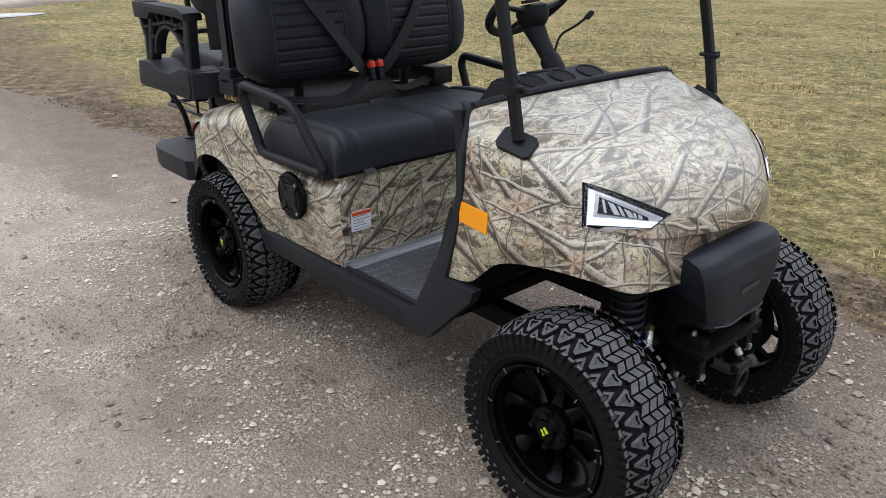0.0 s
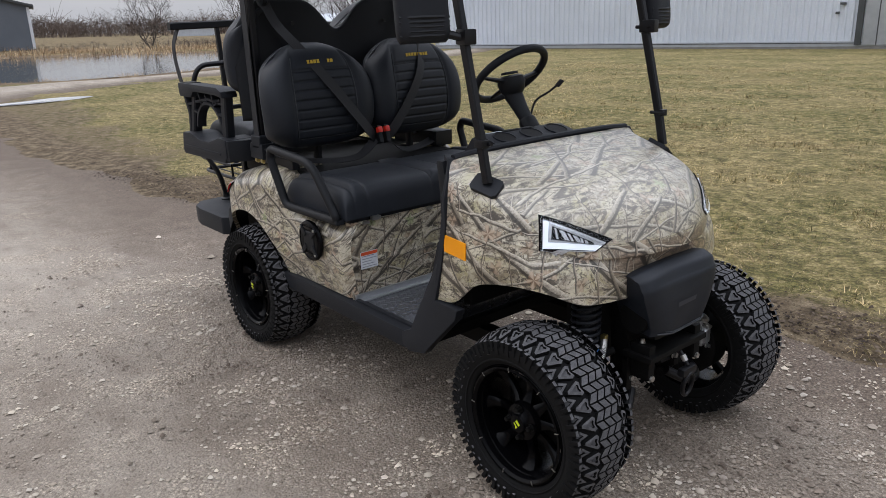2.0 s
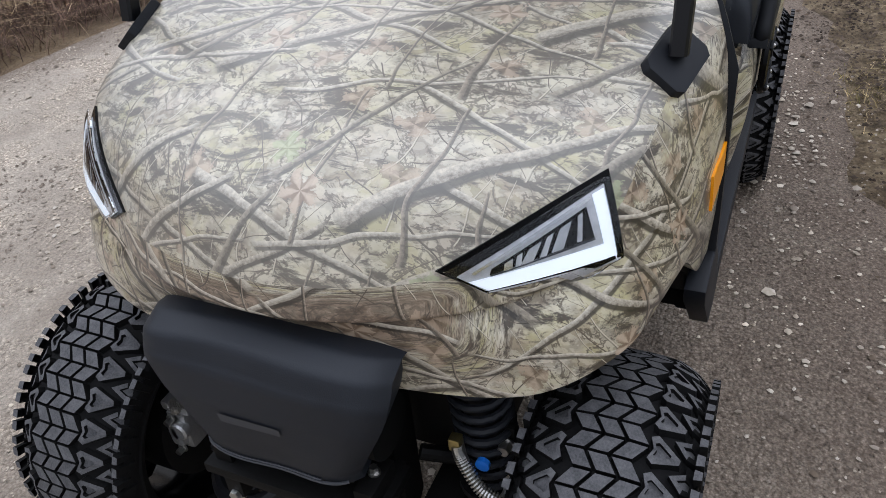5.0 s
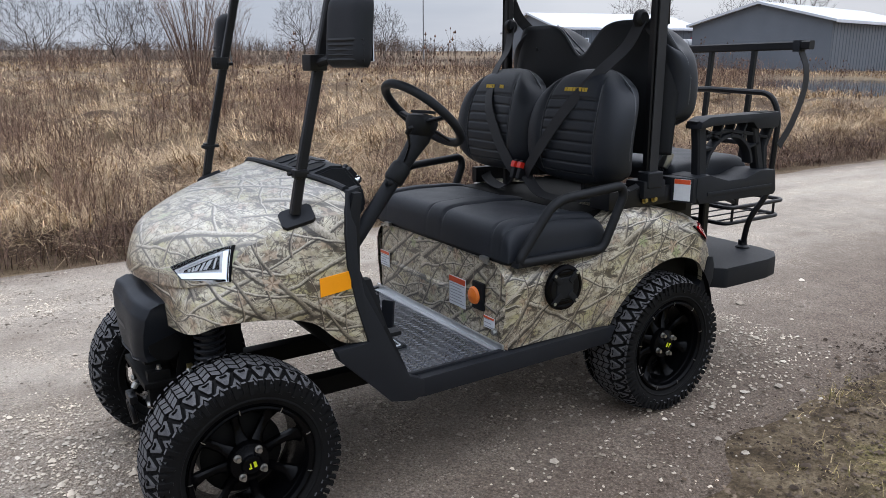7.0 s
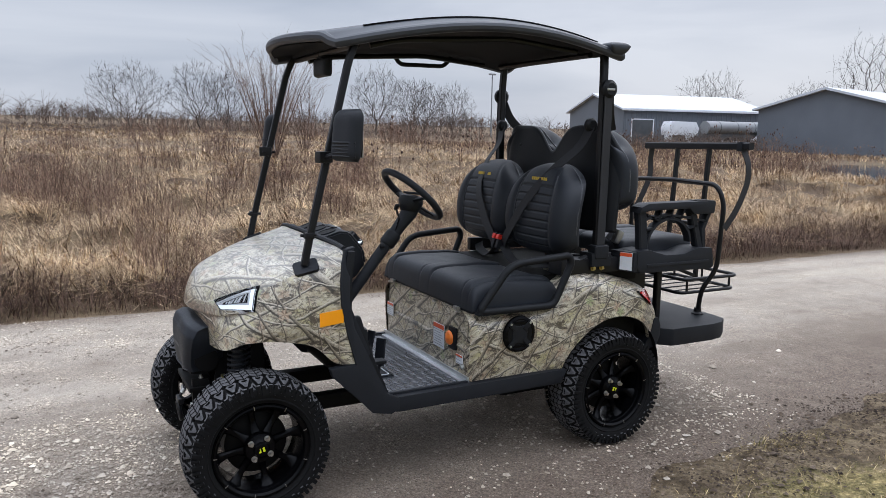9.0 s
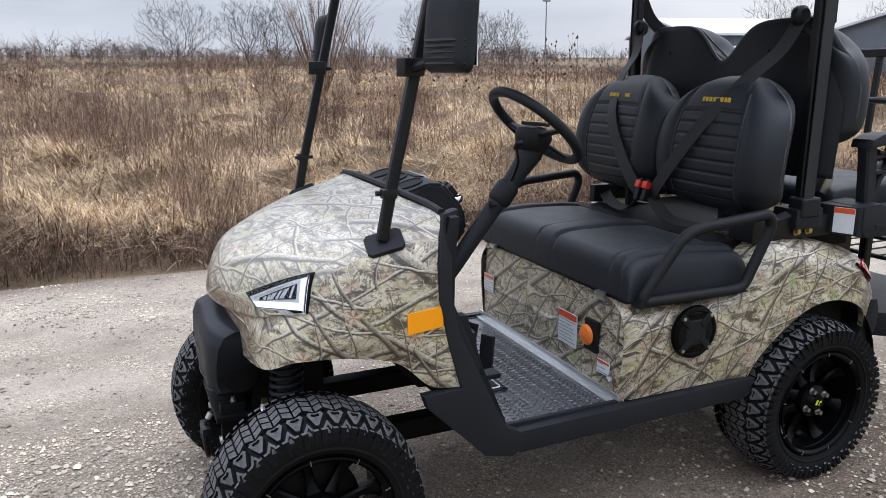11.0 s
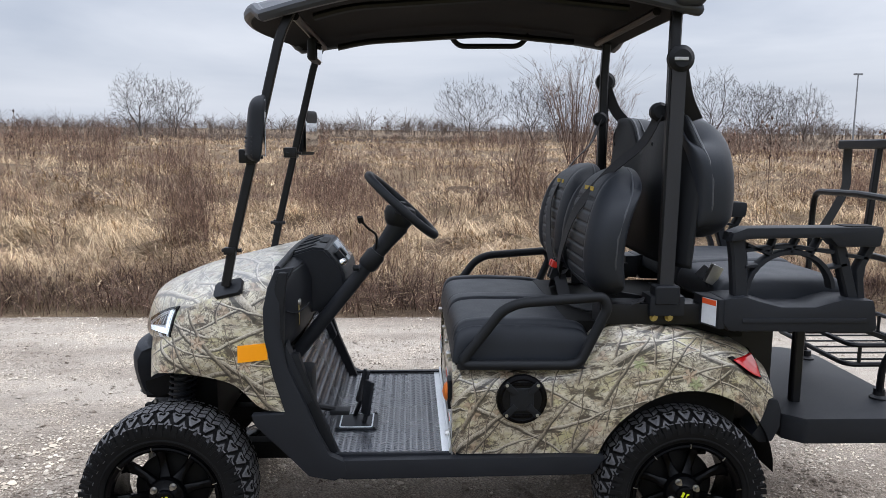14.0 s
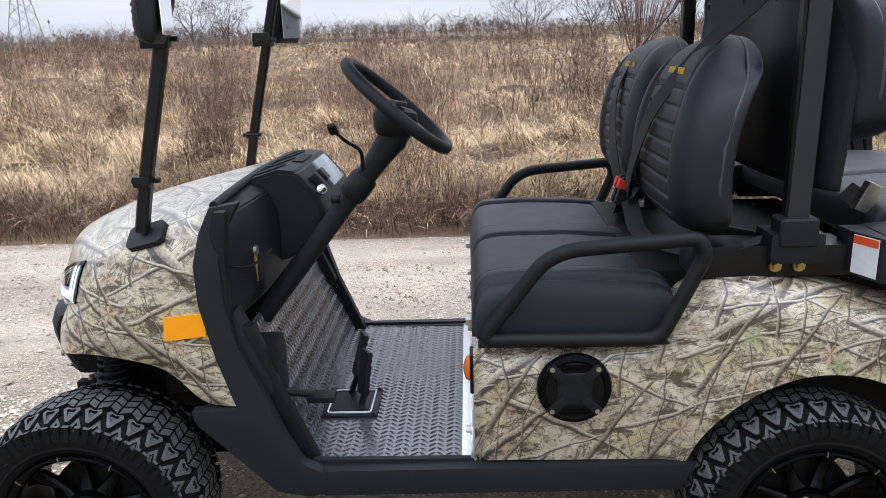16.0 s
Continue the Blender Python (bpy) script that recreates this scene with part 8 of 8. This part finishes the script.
def weed_stalks():
    """Dead forbs: bunches of thin forked stems that splay from one root."""
    out = []
    for n, x0, x1, y0, y1, h0, h1, r, stems, forks in ((60, -15, 10, -8.5, -4.0, 0.4, 0.95, 0.0024, 9, 5), (80, -26, 22, -25, -8, 0.45, 1.1, 0.0036, 8, 4),
                                                       (260, -26, 50, -60, -24, 0.5, 1.2, 0.006, 6, 3), (500, -36, 100, -105, -58, 0.5, 1.1, 0.014, 4, 3)):
        x, y = rng.uniform(x0, x1, n), rng.uniform(y0, y1, n)
        k = dry(x, y) & (patch(x, y, 0.7, 2.0) + rng.uniform(-1, 1, n) > 0.0)
        x, y, n = np.repeat(x[k], stems), np.repeat(y[k], stems), k.sum() * stems
        x, y = x + rng.normal(0, 0.05, n), y + rng.normal(0, 0.05, n)
        b = np.stack([x, y, lie(x, y) - 0.02], -1)
        h = np.repeat(rng.uniform(h0, h1, k.sum()), stems) * rng.uniform(0.6, 1.1, n)
        t = b + np.stack([rng.normal(0, 0.26, n) * h, rng.normal(0, 0.26, n) * h, h * rng.uniform(0.8, 1.0, n)], -1)
        out.append(sticks(b, t, r))
        for f in range(forks):
            s = rng.uniform(0.35, 0.95, n)[:, None]
            p = b * (1 - s) + t * s
            q = p + np.stack([rng.normal(0, 0.15, n) * h, rng.normal(0, 0.15, n) * h, rng.uniform(0.08, 0.3, n) * h], -1)
            out.append(sticks(p, q, r * 0.6))
    stuff("weed_stalks", out, weed, "brown dead weed stalks standing in the dry field", "weeds")
    # thickets of reddish stems, each a loose stand of its own
    stands = [(-0.3, -4.4, 0.7, 0.8), (3.4, -11.0, 1.5, 1.3), (1.6, -12.4, 1.5, 1.3), (-2.6, -9.6, 1.1, 1.0), (-3.6, -4.6, 0.5, 0.6), (5.0, -8.2, 0.9, 1.0), (1.6, -5.6, 0.35, 0.8)]
    for _ in range(15):
        stands.append((rng.uniform(-17, 10), rng.uniform(-13, -5), rng.uniform(0.3, 1.1), rng.uniform(0.5, 1.1)))
    for _ in range(24):
        stands.append((rng.uniform(-26, 24), rng.uniform(-30, -12), rng.uniform(0.6, 2.0), rng.uniform(0.8, 1.5)))
    for _ in range(18):
        stands.append((rng.uniform(-28, 50), rng.uniform(-62, -28), rng.uniform(1.0, 3.5), rng.uniform(1.0, 1.9)))
    out = []
    for sx, sy, wide, tall in stands:
        if not dry(np.array([sx]), np.array([sy]))[0]:
            continue
        n = int((130 if sy > -13 else (60 if sy > -30 else 34)) * (0.5 + wide))
        r = 0.0020 + 0.00022 * max(0.0, -sy - 4)
        x, y = sx + rng.normal(0, wide * 0.5, n), sy + rng.normal(0, wide * 0.4, n)
        b = np.stack([x, y, lie(x, y) - 0.03], -1)
        h = tall * rng.uniform(0.45, 1.1, n) * np.exp(-((x - sx) / wide) ** 2 * 0.35)
        t = b + np.stack([rng.normal(0, 0.20, n) * h, rng.normal(0, 0.20, n) * h, h], -1)
        out.append(sticks(b, t, r))
        for f in range(4):
            q0 = rng.uniform(0.25, 0.95, n)[:, None]
            p = b * (1 - q0) + t * q0
            q = p + np.stack([rng.normal(0, 0.16, n) * h, rng.normal(0, 0.16, n) * h, rng.uniform(0.05, 0.32, n) * h], -1)
            out.append(sticks(p, q, r * 0.6))
    stuff("weed_thicket", out, thicket_stem, "reddish-brown thickets of dead stems in the field", "weeds")


def teasels():
    """Teasel stalks with their dark seed heads."""
    out = []
    head_v = np.array([(0, 0, -0.5), (0.36, 0, -0.1), (0, 0.36, -0.1), (-0.36, 0, -0.1), (0, -0.36, -0.1), (0, 0, 0.6)])
    head_t = np.array([(0, 2, 1), (0, 3, 2), (0, 4, 3), (0, 1, 4), (5, 1, 2), (5, 2, 3), (5, 3, 4), (5, 4, 1)])
    for n, x0, x1, y0, y1, size in ((10, -4.7, -3.2, -8.8, -7.2, 0.062), (14, -7.5, -4.5, -8.5, -6.0, 0.05), (26, -16, -8, -14, -7, 0.055), (60, -24, -10, -22, -9, 0.06), (60, -22, 20, -30, -14, 0.07)):
        x, y = rng.uniform(x0, x1, n), rng.uniform(y0, y1, n)
        b = np.stack([x, y, lie(x, y)], -1)
        h = rng.uniform(1.0, 1.65, n)
        t = b + np.stack([rng.normal(0, 0.05, n), rng.normal(0, 0.05, n), h], -1)
        out.append(sticks(b, t, 0.004))
        tips = [t]
        for f in range(3):
            s = rng.uniform(0.6, 0.9, n)[:, None]
            p = b * (1 - s) + t * s
            q = p + np.stack([rng.normal(0, 0.12, n), rng.normal(0, 0.12, n), rng.uniform(0.12, 0.32, n)], -1)
            out.append(sticks(p, q, 0.003))
            tips.append(q)
        c = np.concatenate(tips)
        V = c[:, None, :] + head_v[None] * size * rng.uniform(0.7, 1.2, len(c))[:, None, None]
        T = (np.arange(len(c)) * 6)[:, None, None] + head_t[None]
        out.append((V.reshape(-1, 3), T.reshape(-1, 3)))
    stuff("teasel_stand", out, weed, "dark teasel seed heads on thin stalks", "weeds")


def branches(height, width, n, seed, stems=1, clear=0.25, level=0.58):
    """Limbs of a bare tree, grown from the foot towards scattered points of a rounded crown: starts, ends, radii and whether each is a main limb."""
    r = np.random.default_rng(seed)
    u = r.normal(0, 1, (n, 3))
    u = u / np.linalg.norm(u, axis=1, keepdims=True) * r.uniform(0.10, 1, (n, 1)) ** 0.42
    lobes = 1 + 0.16 * np.sin(3 * np.arctan2(u[:, 1], u[:, 0]) + seed) * np.cos(4 * u[:, 2] + seed)
    goal = u * lobes[:, None] * (width / 2, width / 2, height * (1 - level)) + (0, 0, height * level)
    goal = goal[goal[:, 2] > height * clear * 0.8]
    nodes, up, run = [np.zeros(3)], [-1], [0.0]

    def add(p, j):
        nodes.append(p)
        up.append(j)
        run.append(run[j] + float(np.linalg.norm(p - nodes[j])))
        return len(nodes) - 1

    for k in range(stems):
        a0, j = 2 * math.pi * (k + r.uniform(0, 0.6)) / stems, 0
        for q in range(1, 5):
            out = (0.0 if stems == 1 else 0.16) * width * (q / 4) ** 1.3
            j = add(np.array([math.cos(a0) * out + r.normal(0, 0.012) * height, math.sin(a0) * out + r.normal(0, 0.012) * height, height * clear * q / 4]), j)
    for p in goal[np.argsort(np.linalg.norm(goal - (0, 0, height * clear), axis=1))]:
        N = np.array(nodes)
        d = np.linalg.norm(N - p, axis=1)
        below = np.maximum(0, N[:, 2] - p[2])
        j = int(np.argmin(d + 1.1 * (np.array(run) + d) + 0.8 * below))
        if d[j] > 0.09 * height:
            j = add(N[j] * 0.5 + p * 0.5 + r.normal(0, 0.035, 3) * d[j] + (0, 0, 0.05 * d[j]), j)
        add(p, j)
    # a spray of fine twigs at every end
    leaf = sorted(set(range(len(nodes))) - set(up))
    for j in leaf:
        d = nodes[j] - nodes[up[j]]
        d = d / max(1e-6, np.linalg.norm(d))
        for q in range(4):
            add(nodes[j] + (d + r.normal(0, 0.45, 3) + (0, 0, 0.25)) * height * r.uniform(0.03, 0.075), j)
    load = np.zeros(len(nodes))
    for j in range(len(nodes) - 1, 0, -1):
        load[j] = max(load[j], 1)
        load[up[j]] += load[j]
    N, U = np.array(nodes), np.array(up)
    k = np.arange(1, len(nodes))
    r1 = np.sqrt(load[k])
    r0 = np.minimum(np.sqrt(np.maximum(load[U[k]], 1)), r1 * 1.25)
    return N[U[k]], N[k], r0, r1, load[k] > 0.02 * n


def bare_tree(name, label, x, y, height, width, seed=1, n=260, stems=1, clear=0.25, thick=0.030):
    is_tree = "tree" in name
    tree = new(name)
    tree.location = (x, y, float(lie(x, y)) - 0.1)
    tagged(tree, label, "tree" if is_tree else "shrub", "bare trees round the field" if is_tree else "shrubs in the field")
    b, t, r0, r1, main = branches(height, width, n, seed, stems, clear)
    unit = height * thick / math.sqrt(n * 5.0)
    thin = math.hypot(x, y) / 11500
    for nm, k, sides, mat in (("trunk", main, 5, bark if is_tree else brush_twig), ("crown", ~main, 3, twig if is_tree else brush_twig)):
        v, tr = sticks(b[k], t[k], (np.maximum(r0[k] * unit, thin), np.maximum(r1[k] * unit, thin * 0.8)), sides)
        limb = obj(nm, fast_mesh(nm, v, tr), mat, tree)
        if stems > 1 or nm == "crown":
            tagged(limb, kind="stuff")
    return tree


ROUND = "bare spreading tree at the far edge of the field"
for x, y, h, w, seed, st in ((-8.9, -99.8, 8.0, 10.0, 9, 3), (35.5, -101.1, 8.4, 7.1, 5, 1), (31.1, -102.4, 7.9, 6.7, 8, 1), (-39.3, -92.5, 9.2, 7.8, 12, 1),
                             (-43.7, -90.8, 7.6, 6.5, 14, 1), (-46.2, -91.4, 7.3, 6.2, 17, 1), (-52.3, -95.0, 7.3, 6.2, 19, 1), (-14.7, -84.9, 7.6, 6.5, 23, 1), (-17.8, -84.2, 7.1, 6.0, 25, 1)):
    bare_tree("bare_tree", ROUND, x, y, h, w, seed, 820 if st == 3 else 640, 2 if st == 3 else 1, 0.16 if st == 3 else 0.3)
bare_tree("bare_tree", "tall bare tree behind the grey shed", -71.5, -44.5, 11.4, 6.8, 37, 330, 3, 0.3, 0.022)
bare_tree("bare_tree", "bare tree behind the white-roofed shed", -80, -72, 9.5, 9.0, 33, 620)
bare_tree("bare_tree", "bare tree behind the white-roofed shed", -92, -66, 8.5, 8.5, 35, 620)
for x, y, h, w, seed, st in ((-64.6, 21.0, 5.4, 4.2, 41, 2), (-56.5, 26.2, 6.4, 5.0, 43, 1), (-50.5, 27.0, 7.4, 5.2, 45, 2), (-48.2, 30.0, 7.0, 5.0, 47, 2), (-45.6, 29.2, 5.6, 4.0, 49, 1)):
    bare_tree("bare_tree", "bare tree on the far bank of the pond", x, y, h, w, seed, 620, st, 0.2)


def fan_shrub(label, x, y, height, stems, seed, flare=0.55):
    """A coppiced shrub: straight shoots that fan out from one stool and fork finely towards their tips."""
    r = np.random.default_rng(seed)
    shrub = new("bare_shrub")
    shrub.location = (x, y, float(lie(x, y)) - 0.1)
    tagged(shrub, label, "shrub", "shrubs in the field")
    thin = max(0.004, math.hypot(x, y) / 6500)

    def fork(b, t, n, share0, share1, out, up):
        q0 = r.uniform(share0, share1, (len(b), 1))
        p = np.repeat(b * (1 - q0) + t * q0, n, 0)
        d = np.repeat(t - b, n, 0)
        ln = np.linalg.norm(d, axis=1, keepdims=True)
        q = p + d * r.uniform(0.25, 0.5, (len(p), 1)) + np.stack([r.normal(0, out, len(p)), r.normal(0, out, len(p)), r.uniform(0, up, len(p))], -1) * ln
        return p, q

    a = r.uniform(0, 2 * np.pi, stems)
    lean = flare * np.sqrt(r.uniform(0, 1, stems))
    h = height * r.uniform(0.45, 0.75, stems) * (1 - 0.25 * lean)
    b = np.stack([np.cos(a) * 0.12, np.sin(a) * 0.12, 0 * a], -1)
    m = b + np.stack([np.cos(a) * lean * h * 0.8, np.sin(a) * lean * h * 0.8, h], -1)
    e = m + np.stack([np.cos(a) * lean, np.sin(a) * lean, 0.9 + 0 * a], -1) * (height * r.uniform(0.2, 0.34, (stems, 1))) + r.normal(0, 0.08, (stems, 3))
    v, t = sticks(np.concatenate([b, m]), np.concatenate([m, e]), (np.repeat([0.016, 0.009], stems) * height / 4.5, np.repeat([0.012, thin * 0.6], stems) * height / 4.5), 5)
    tagged(obj("trunk", fast_mesh("trunk", v, t), brush_twig, shrub), kind="stuff")
    fine = []
    for lo, hi in ((b, m), (m, e)):
        for k in range(4):
            p, q = fork(lo, hi, 1, 0.3, 1.0, 0.14, 0.12)
            fine.append(sticks(p, q, thin))
            for j in range(3):
                fine.append(sticks(*fork(p, q, 1, 0.2, 1.0, 0.22, 0.15), thin * 0.7))
    off, vs, ts = 0, [], []
    for v, t in fine:
        vs.append(v)
        ts.append(t + off)
        off += len(v)
    tagged(obj("crown", fast_mesh("crown", np.concatenate(vs), np.concatenate(ts)), brush_twig, shrub), kind="stuff")


fan_shrub("tall many-stemmed bare shrub in the field", -7.1, -25.9, 4.8, 36, 51, 0.52)
fan_shrub("many-stemmed bare shrub in the field", -9.6, -29.5, 3.4, 20, 53, 0.5)
for x, y, h, seed in ((-15.5, -30, 2.6, 61), (-19, -34, 2.8, 62), (4.5, -36, 2.3, 63), (-3, -13.5, 1.9, 64), (3.2, -10.5, 1.5, 65), (-10.5, -12.5, 1.7, 66), (9.5, -22, 2.0, 67),
                      (-13.8, -40, 3.0, 68), (-22, -46, 3.2, 69), (14, -48, 2.6, 70), (6.2, -7.4, 1.2, 71), (-1.2, -6.9, 1.1, 72)):
    bare_tree("bare_shrub", "small reddish bare shrub among dry grass", x, y, h * 0.8, h * 0.75, seed, 110, 6, 0.3, 0.022)


def brush_lines():
    """Far hedges and woods."""
    out = []
    for n, x0, x1, y0, y1, h0, h1, r in ((4600, -60, 130, -116, -84, 0.7, 1.4, 0.011), (2200, -60, 60, -86, -66, 0.5, 1.0, 0.009), (900, -130, -88, -90, -60, 2, 5, 0.05),
                                         (2200, -130, 240, -215, -165, 2.6, 5.4, 0.06), (700, -64, -34, -50, -38, 0.7, 1.6, 0.014), (420, -80, -60, -12, 34, 0.3, 0.9, 0.012), (3000, -340, -260, -100, 240, 4.5, 8.5, 0.10), (160, -76, -58, 22, 44, 0.4, 1.0, 0.014)):
        x, y = rng.uniform(x0, x1, n), rng.uniform(y0, y1, n)
        x, y = x[pond_reach(x, y) > 1.05], y[pond_reach(x, y) > 1.05]
        n = len(x)
        b = np.stack([x, y, lie(x, y)], -1)
        h = rng.uniform(h0, h1, n) * (1 + 0.45 * patch(x, y, 0.12) + 0.25 * patch(x, y, 0.41, 2.0))
        t = b + np.stack([rng.normal(0, 0.15, n) * h, rng.normal(0, 0.15, n) * h, h], -1)
        out.append(sticks(b, t * 0.55 + b * 0.45, r))
        for f in range(10):
            s = rng.uniform(0.10, 0.55, n)[:, None]
            p = b * (1 - s) + t * s
            q = p + np.stack([rng.normal(0, 0.26, n) * h, rng.normal(0, 0.26, n) * h, rng.uniform(0.08, 0.42, n) * h], -1)
            out.append(sticks(p, q, r * 0.55))
    stuff("distant_brush", out, far_brush, "distant bare hedges and woodland", "woods")


def lawn_grass():
    edge = lambda x, y: y > lawn_edge(x) + 0.34 + 0.2 * smooth(-3, -6, x) + 1.0 * smooth(-4, -14, x) + 0.22 * patch(x, y, 2.1, 1.0) + 0.16 * patch(x, y, 5.3, 2.0) + rng.uniform(-0.22, 0.14, len(x))
    stuff("lawn_grass", [
        clumps(11000, -9, 6, 0.2, 7.5, 9, 0.035, 0.085, 0.0045, 0.030, 0.3, 1.6, edge, 2, 0.0, 1.6),
        clumps(13000, -18, 12, 6.5, 20, 5, 0.04, 0.10, 0.009, 0.05, 0.3, 1.5, None, 2, 0.0, 1.6),
        clumps(8500, -6, 3.2, 0.6, 3.2, 11, 0.022, 0.05, 0.0032, 0.055, 0.7, 2.4, edge, 2, 0.0, 1.2),
        clumps(1000, -9, 5, 0.2, 3.6, 14, 0.04, 0.08, 0.004, 0.05, 0.8, 2.4, edge, 2, 0.0, 0.8),
        clumps(2500, -16, -8, 0, 7, 6, 0.02, 0.06, 0.006, 0.06, 0.3, 1.4, edge),
    ], turf, "short dormant yellow-green lawn", "grass")


def loose_stones():
    """Loose limestone chips on the lane."""
    m = island_material("limestone_chips", [(0.0, (0.27, 0.232, 0.192)), (0.35, (0.37, 0.328, 0.28)), (0.75, (0.45, 0.405, 0.35)), (1.0, (0.56, 0.515, 0.46))], 0.8, 0.3, 3.0)
    clod = island_material("damp_earth", [(0.0, (0.035, 0.026, 0.020)), (0.5, (0.085, 0.064, 0.049)), (1.0, (0.17, 0.135, 0.105))], 0.9, 0.2, 3.0)
    v0 = np.array([(1, 0, -0.2), (0.3, 0.9, 0.1), (-0.8, 0.6, -0.1), (-0.8, -0.6, 0.1), (0.3, -0.9, -0.1), (0.25, 0.15, 0.75), (-0.3, -0.2, 0.7), (0, 0, -0.6)])
    t0 = np.array([(0, 1, 5), (1, 2, 5), (2, 6, 5), (2, 3, 6), (3, 4, 6), (4, 5, 6), (4, 0, 5)])
    chunks, clods = [], []
    for n, x0, x1, y0, y1, s0, s1 in ((11000, -7, 3.5, 5, 6, 0.003, 0.010), (900, -7, 3.5, 5, 6, 0.009, 0.018), (44000, -3.0, 2.6, -1.1, 1.5, 0.003, 0.009), (5200, -2.8, 2.6, -0.95, 1.5, 0.008, 0.018), (18000, -4, 3, -3.3, -0.5, 0.0025, 0.008), (3000, -4, 3, -3.3, -0.5, 0.006, 0.015), (9000, -1.2, 2.6, -3.3, -1.6, 0.003, 0.011), (6000, -10, 5, -3.3, 1.2, 0.003, 0.009), (110, -6, 3, -3.3, 1.4, 0.014, 0.026)):
        x, y = rng.uniform(x0, x1, n), rng.uniform(y0, y1, n)
        verge = y0 == 5
        if verge:
            y = lawn_edge(x) + 0.16 + 0.16 * patch(x, y, 3.0, 1.0) + rng.normal(0, 0.15, n)
        k = verge | (y < lawn_edge(x) - 0.25 + 0.5 * rng.uniform(-1.6, 0.7, n)) & (y > (-3.45 if y0 < -3 else y0 + 0.6 * rng.uniform(0, 1, n) ** 2)) & (patch(x, y, 1.6, 3.0) + rng.uniform(-1.0, 1.0, n) > -0.05)
        x, y = x[k], y[k]
        n = len(x)
        s = s0 + (s1 - s0) * rng.uniform(0, 1, n) ** 2.2
        a = rng.uniform(0, 2 * np.pi, n)
        P = v0[None] * (s[:, None] * rng.uniform(0.6, 1.3, (n, 3)))[:, None, :]
        c, e = np.cos(a)[:, None], np.sin(a)[:, None]
        V = np.stack([P[..., 0] * c - P[..., 1] * e, P[..., 0] * e + P[..., 1] * c, P[..., 2] * 0.8], -1)
        V = V + np.stack([x, y, lie(x, y) + 0.006 + s * 0.2], -1)[:, None, :]
        T = (np.arange(n) * 8)[:, None, None] + t0[None]
        (clods if verge else chunks).append((V.reshape(-1, 3), T.reshape(-1, 3)))
    stuff("mud_clods", clods, clod, "dark damp clods along the lawn's torn edge", "mud")
    stuff("loose_gravel", chunks, m, "loose pale limestone chips on the lane", "gravel")


field_grass()
weed_stalks()
teasels()
brush_lines()
lawn_grass()
loose_stones()
